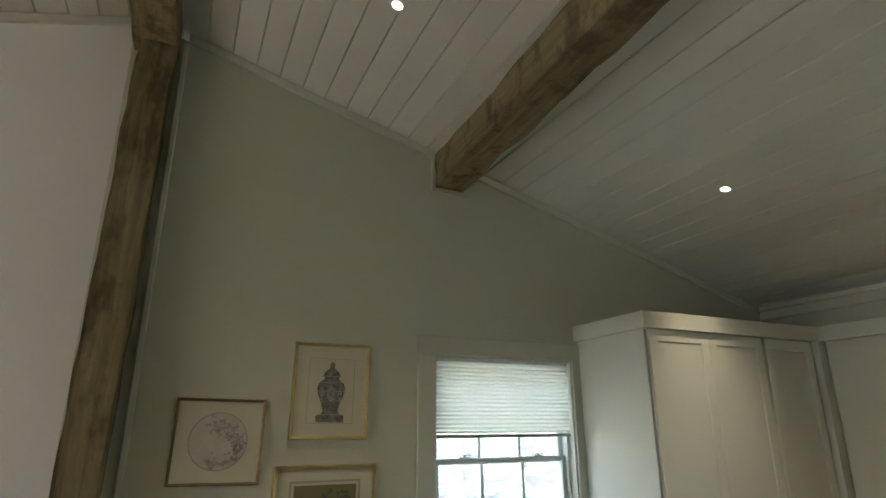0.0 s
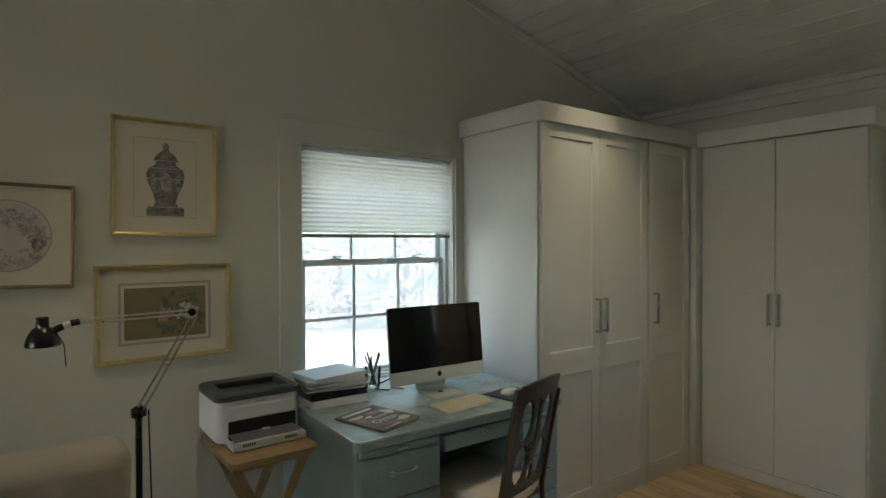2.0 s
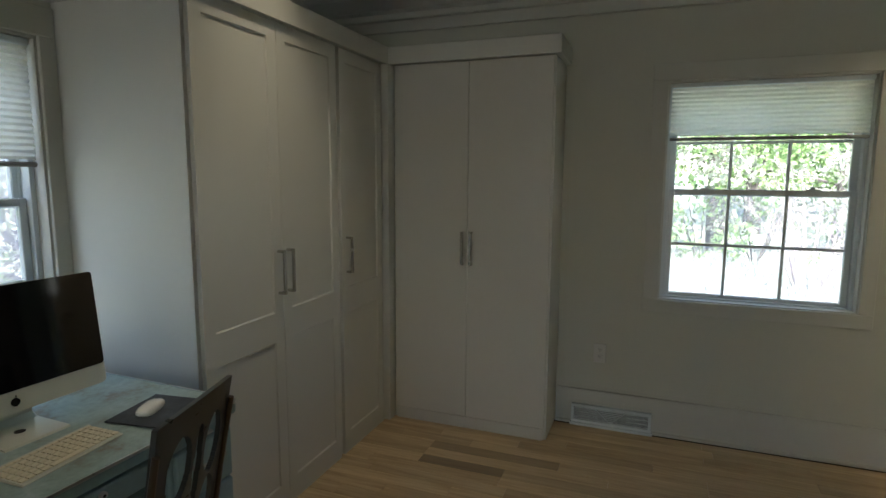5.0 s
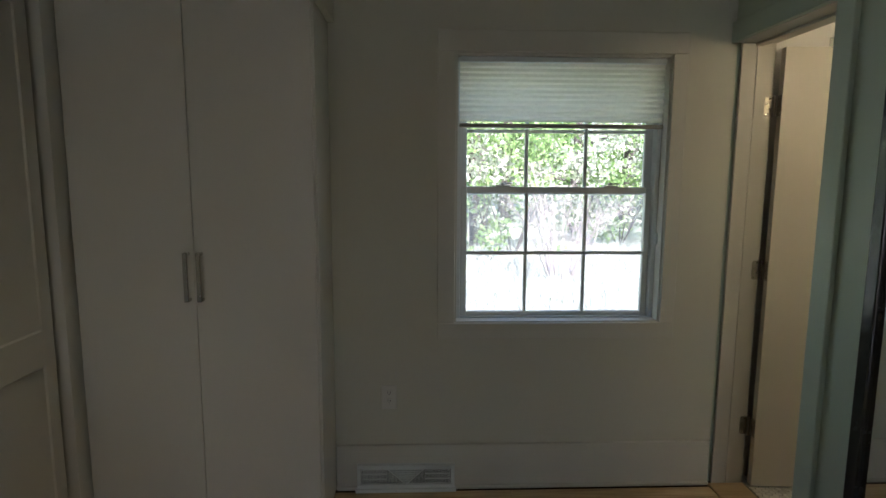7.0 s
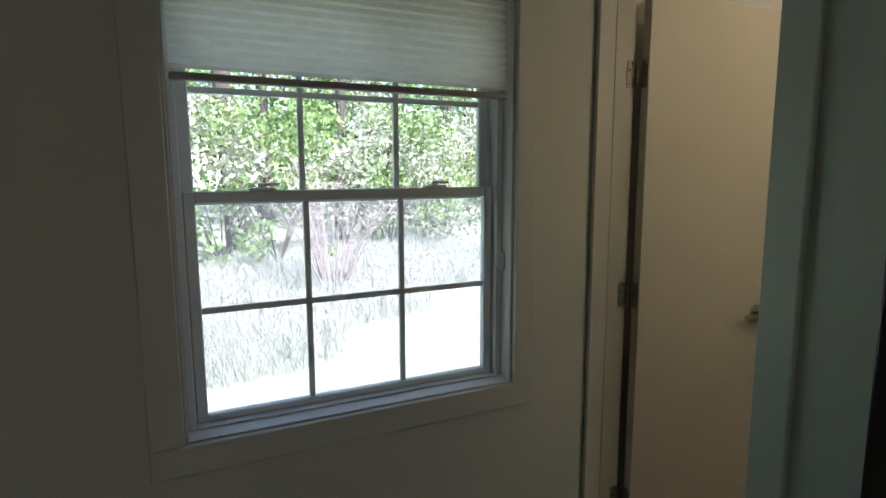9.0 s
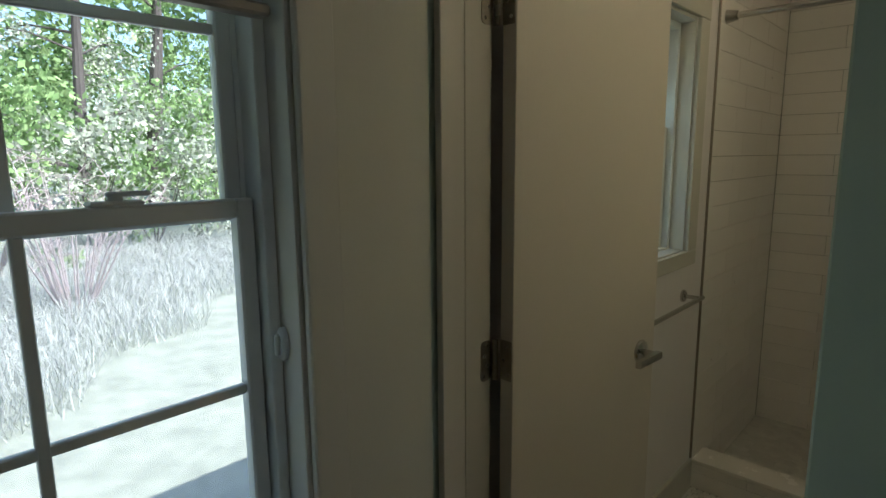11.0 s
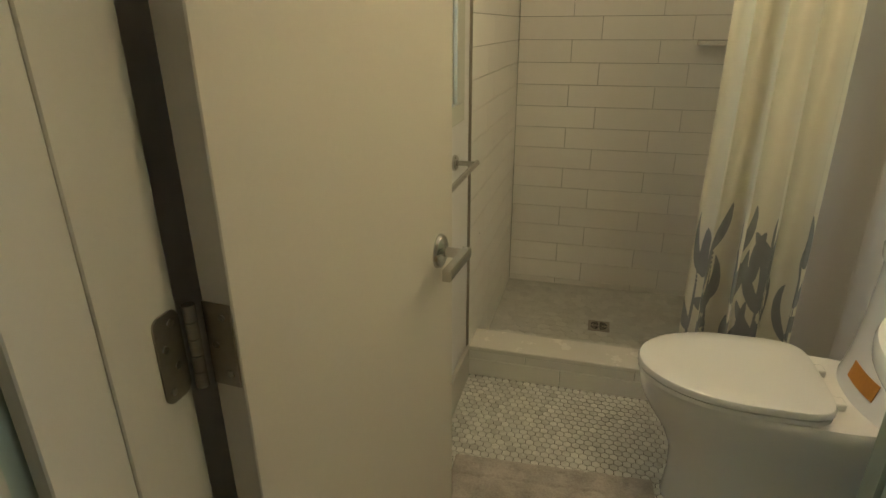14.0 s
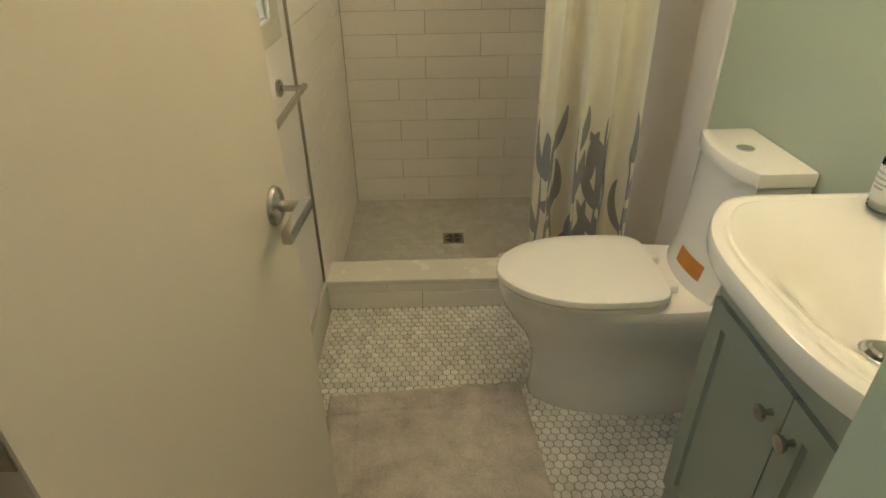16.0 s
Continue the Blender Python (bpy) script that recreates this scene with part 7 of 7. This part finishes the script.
# a bare twiggy shrub in front of the leaves
TWIG = timber("pale_grey_twigs", (0.30, 0.24, 0.22), (0.52, 0.45, 0.43), along=2, rough=0.9, scale=6, bump=0.3)
tw = thing("bare_shrub", "bare pinkish-grey twiggy shrub at the edge of the wood", "shrub")
bx, by = 13.5, -1.7
bz = ground_z(bx, by)
for k in range(26):
    a, ln, up = rnd.uniform(0, 6.28), rnd.uniform(0.5, 1.5), rnd.uniform(1.1, 2.7)
    tip = Vector((bx + math.cos(a) * ln, by + math.sin(a) * ln, bz + up))
    foot = Vector((bx + 0.15 * math.cos(a), by + 0.15 * math.sin(a), bz - 0.02))
    mid = foot.lerp(tip, 0.5) + Vector((0, 0, 0.25))
    bm = bmesh.new()
    tube(bm, [foot, mid, tip], [0.016, 0.010, 0.003], 5)
    for _ in range(9):
        f = rnd.uniform(0.3, 0.95)
        b0 = foot.lerp(mid, f * 2) if f < 0.5 else mid.lerp(tip, f * 2 - 1)
        b1 = b0 + Vector((rnd.uniform(-0.5, 0.5), rnd.uniform(-0.5, 0.5), rnd.uniform(-0.15, 0.55)))
        tube(bm, [b0, b0.lerp(b1, 0.5) + Vector((0, 0, 0.05)), b1], [0.007, 0.005, 0.002], 4)
    part("branch", bm, TWIG, tw)
# deep woods behind
blobs = []
for k in range(330):
    p = on_line(EDGE, rnd.random())
    o_ = Vector((p.x, p.y)).normalized() * rnd.uniform(8, 16)
    blobs.append((p.x + o_.x, p.y + o_.y, rnd.uniform(0.5, 11), rnd.uniform(1.2, 2.4)))
tagged(cloud("far_woods", LEAFG, blobs, 60, 0.34, 77, "", ""), "dense green woods behind the lawn", "woods", kind="stuff")
# tall grass between lawn and shrubs
rs = np.random.RandomState(9)
verts, faces = [], []
A, B = np.array([8.6, 1.0]), np.array([15.5, -7.2])
n = 75000
f = rs.uniform(-0.35, 1.15, n)
off = rs.uniform(0, 1, n) ** 0.8 * 6.5 + 0.25 * np.sin(f * 25)
dirv = (B - A) / np.linalg.norm(B - A)
nor = np.array([-dirv[1], dirv[0]])
base = A + f[:, None] * (B - A) + off[:, None] * nor
for (x, y), a, h, ln in zip(base, rs.uniform(0, 6.28, n), rs.uniform(0.14, 0.48, n), rs.uniform(0.15, 0.6, n)):
    z = ground_z(x, y)
    k = len(verts)
    dx, dy = math.cos(a), math.sin(a)
    w = 0.0032
    verts += [(x - dy * w, y + dx * w, z), (x + dy * w, y - dx * w, z), (x + dx * ln * 0.35 + dy * w, y + dy * ln * 0.35 - dx * w, z + h * 0.65), (x + dx * ln * 0.35 - dy * w, y + dy * ln * 0.35 + dx * w, z + h * 0.65), (x + dx * ln, y + dy * ln, z + h * 0.9)]
    faces += [(k, k + 1, k + 2, k + 3), (k + 3, k + 2, k + 4)]
me = bpy.data.meshes.new("tall_grass")
me.from_pydata(verts, [], faces)
me.materials.append(BLADE)
tagged(new("tall_grass", me), "tall grass in sun-washed pale colour between the lawn and the shrubs", "grass", kind="stuff")

# ---- pieces of floors and walls ----
def plank_mesh(name, w, l):
    bm = boxm(-w / 2, w / 2, 0, l, -0.012, 0.0, 0.0009)
    me = bpy.data.meshes.new(name)
    bm.to_mesh(me)
    bm.free()
    me.materials.append(OAK)
    return me


PW = 0.083
LEN = [0.45, 0.7, 0.95, 1.2]
plank_data = {l: plank_mesh("plank", PW - 0.0012, l - 0.0012) for l in LEN}
rnd = random.Random(17)
rest = bmesh.new()
x = XW + PW / 2
while x < XE - PW / 2 + 0.04:
    near = x > 2.55
    y = YS + (rnd.uniform(-0.8, 0) if x < BXW else 0)
    if x > BXW:
        y = HALL_Y
    while y < YN - 0.02:
        l = rnd.choice(LEN)
        l_fit = min(l, YN - y)
        if near and -0.3 < y < 2.6 and l_fit == l:
            ob = new("plank", plank_data[l])
            ob.parent = floor
            ob.location = (x, y, 0.0)
        elif l_fit > 0.02:
            box(rest, x - PW / 2 + 0.0006, x + PW / 2 - 0.0006, y + 0.0006, y + l_fit - 0.0006, -0.012, 0.0)
        y += l
    x += PW
tagged(link("floor_boards", rest, OAK, floor), kind="stuff")


def tile_wall(parent, u0, u1, z_top, place, joint_a, joint_b):
    """Running-bond wall tiles 406 x 102; place(ua, ub, za, zb) gives the box."""
    cache = {}
    zl = [-0.036] + [0.001 + 0.1045 * k for k in range(24)]
    for k, (za, zb) in enumerate(zip(zl, zl[1:])):
        zb = min(zb - 0.002, z_top)
        if zb - za < 0.01:
            continue
        j = joint_a if k % 2 == 1 else joint_b
        start = j - 0.4020 * math.ceil((j - u0) / 0.4020)
        u = start
        while u < u1:
            a, b = max(u, u0) + 0.001, min(u + 0.4020, u1) - 0.001
            if b - a > 0.012:
                key = (round(b - a, 4), round(zb - za, 4))
                bx = place(a, b, za, zb)
                if key not in cache:
                    sx_, sy_, sz_ = bx[1] - bx[0], bx[3] - bx[2], bx[5] - bx[4]
                    bm = boxm(0, sx_, 0, sy_, 0, sz_, 0.0011)
                    me = bpy.data.meshes.new("tile")
                    bm.to_mesh(me)
                    bm.free()
                    me.materials.append(TILE)
                    cache[key] = me
                ob = new("tile", cache[key])
                ob.parent = parent
                ob.location = (bx[0], bx[2], bx[4])
            u += 0.4020


tile_wall(bpy.data.objects["shower_wall_back"], BX0 + 0.011, BX1 - 0.011, 2.398, lambda a, b, za, zb: (a, b, BY0 + 0.0042, BY0 + 0.0115, za, zb), 4.247, 4.383)
tile_wall(bpy.data.objects["shower_wall_east"], BY0 + 0.0125, -1.9215, 2.398, lambda a, b, za, zb: (BX1 - 0.0105, BX1 - 0.0042, a, b, za, zb), -2.72, -2.60)


def hex_floor(parent, x0, x1, y0, y1, pitch, gap, material, near, top=0.0035, level=0.0):
    """Hexagon mosaic, rows along x; the first 300 in the near stretch are single pieces."""
    r = (pitch - gap) / math.sqrt(3)
    pts = [(r * math.sin(math.pi / 3 * k), r * math.cos(math.pi / 3 * k)) for k in range(6)]
    bm = bmesh.new()
    prism(bm, pts, 0.0, top)
    me = bpy.data.meshes.new("hexagon_tile")
    bmesh.ops.recalc_face_normals(bm, faces=bm.faces)
    bm.to_mesh(me)
    bm.free()
    me.materials.append(material)
    verts, faces, made = [], [], 0
    row, y = 0, y0 + r
    while y < y1 - r * 0.9:
        x = x0 + pitch / 2 + (pitch / 2 if row % 2 else 0)
        while x < x1 - pitch * 0.4:
            if made < 300 and near and near[0] < x < near[1] and near[2] < y < near[3]:
                ob = new("hexagon_tile", me)
                ob.parent = parent
                ob.location = (x, y, level + 0.0002)
                made += 1
            else:
                k = len(verts)
                verts += [(x + a, y + b, level + top) for a, b in pts] + [(x + a, y + b, level + 0.0002) for a, b in pts]
                faces.append(tuple(range(k + 5, k - 1, -1)))
                faces += [(k + i, k + (i + 1) % 6, k + 6 + (i + 1) % 6, k + 6 + i) for i in range(6)]
            x += pitch
        y += pitch * math.sqrt(3) / 2
        row += 1
    me2 = bpy.data.meshes.new("mosaic_tiles")
    me2.from_pydata(verts, [], faces)
    me2.materials.append(material)
    ob = new("mosaic_tiles", me2)
    ob.parent = parent
    tagged(ob, kind="stuff")


hex_floor(bpy.data.objects["bath_floor"], BX0 - 0.02, BX1 + 0.012, -1.924, BATH_Y - 0.016, 0.0274, 0.0028, MARBLE, (3.98, 4.62, -1.90, -1.47))
hex_floor(bpy.data.objects["shower_floor"], BX0 - 0.03, BX1 + 0.04, BY0 - 0.02, -2.052, 0.0540, 0.0010, MARBLE2, (3.6, 4.62, -2.9, -2.06), 0.008, -0.0378)
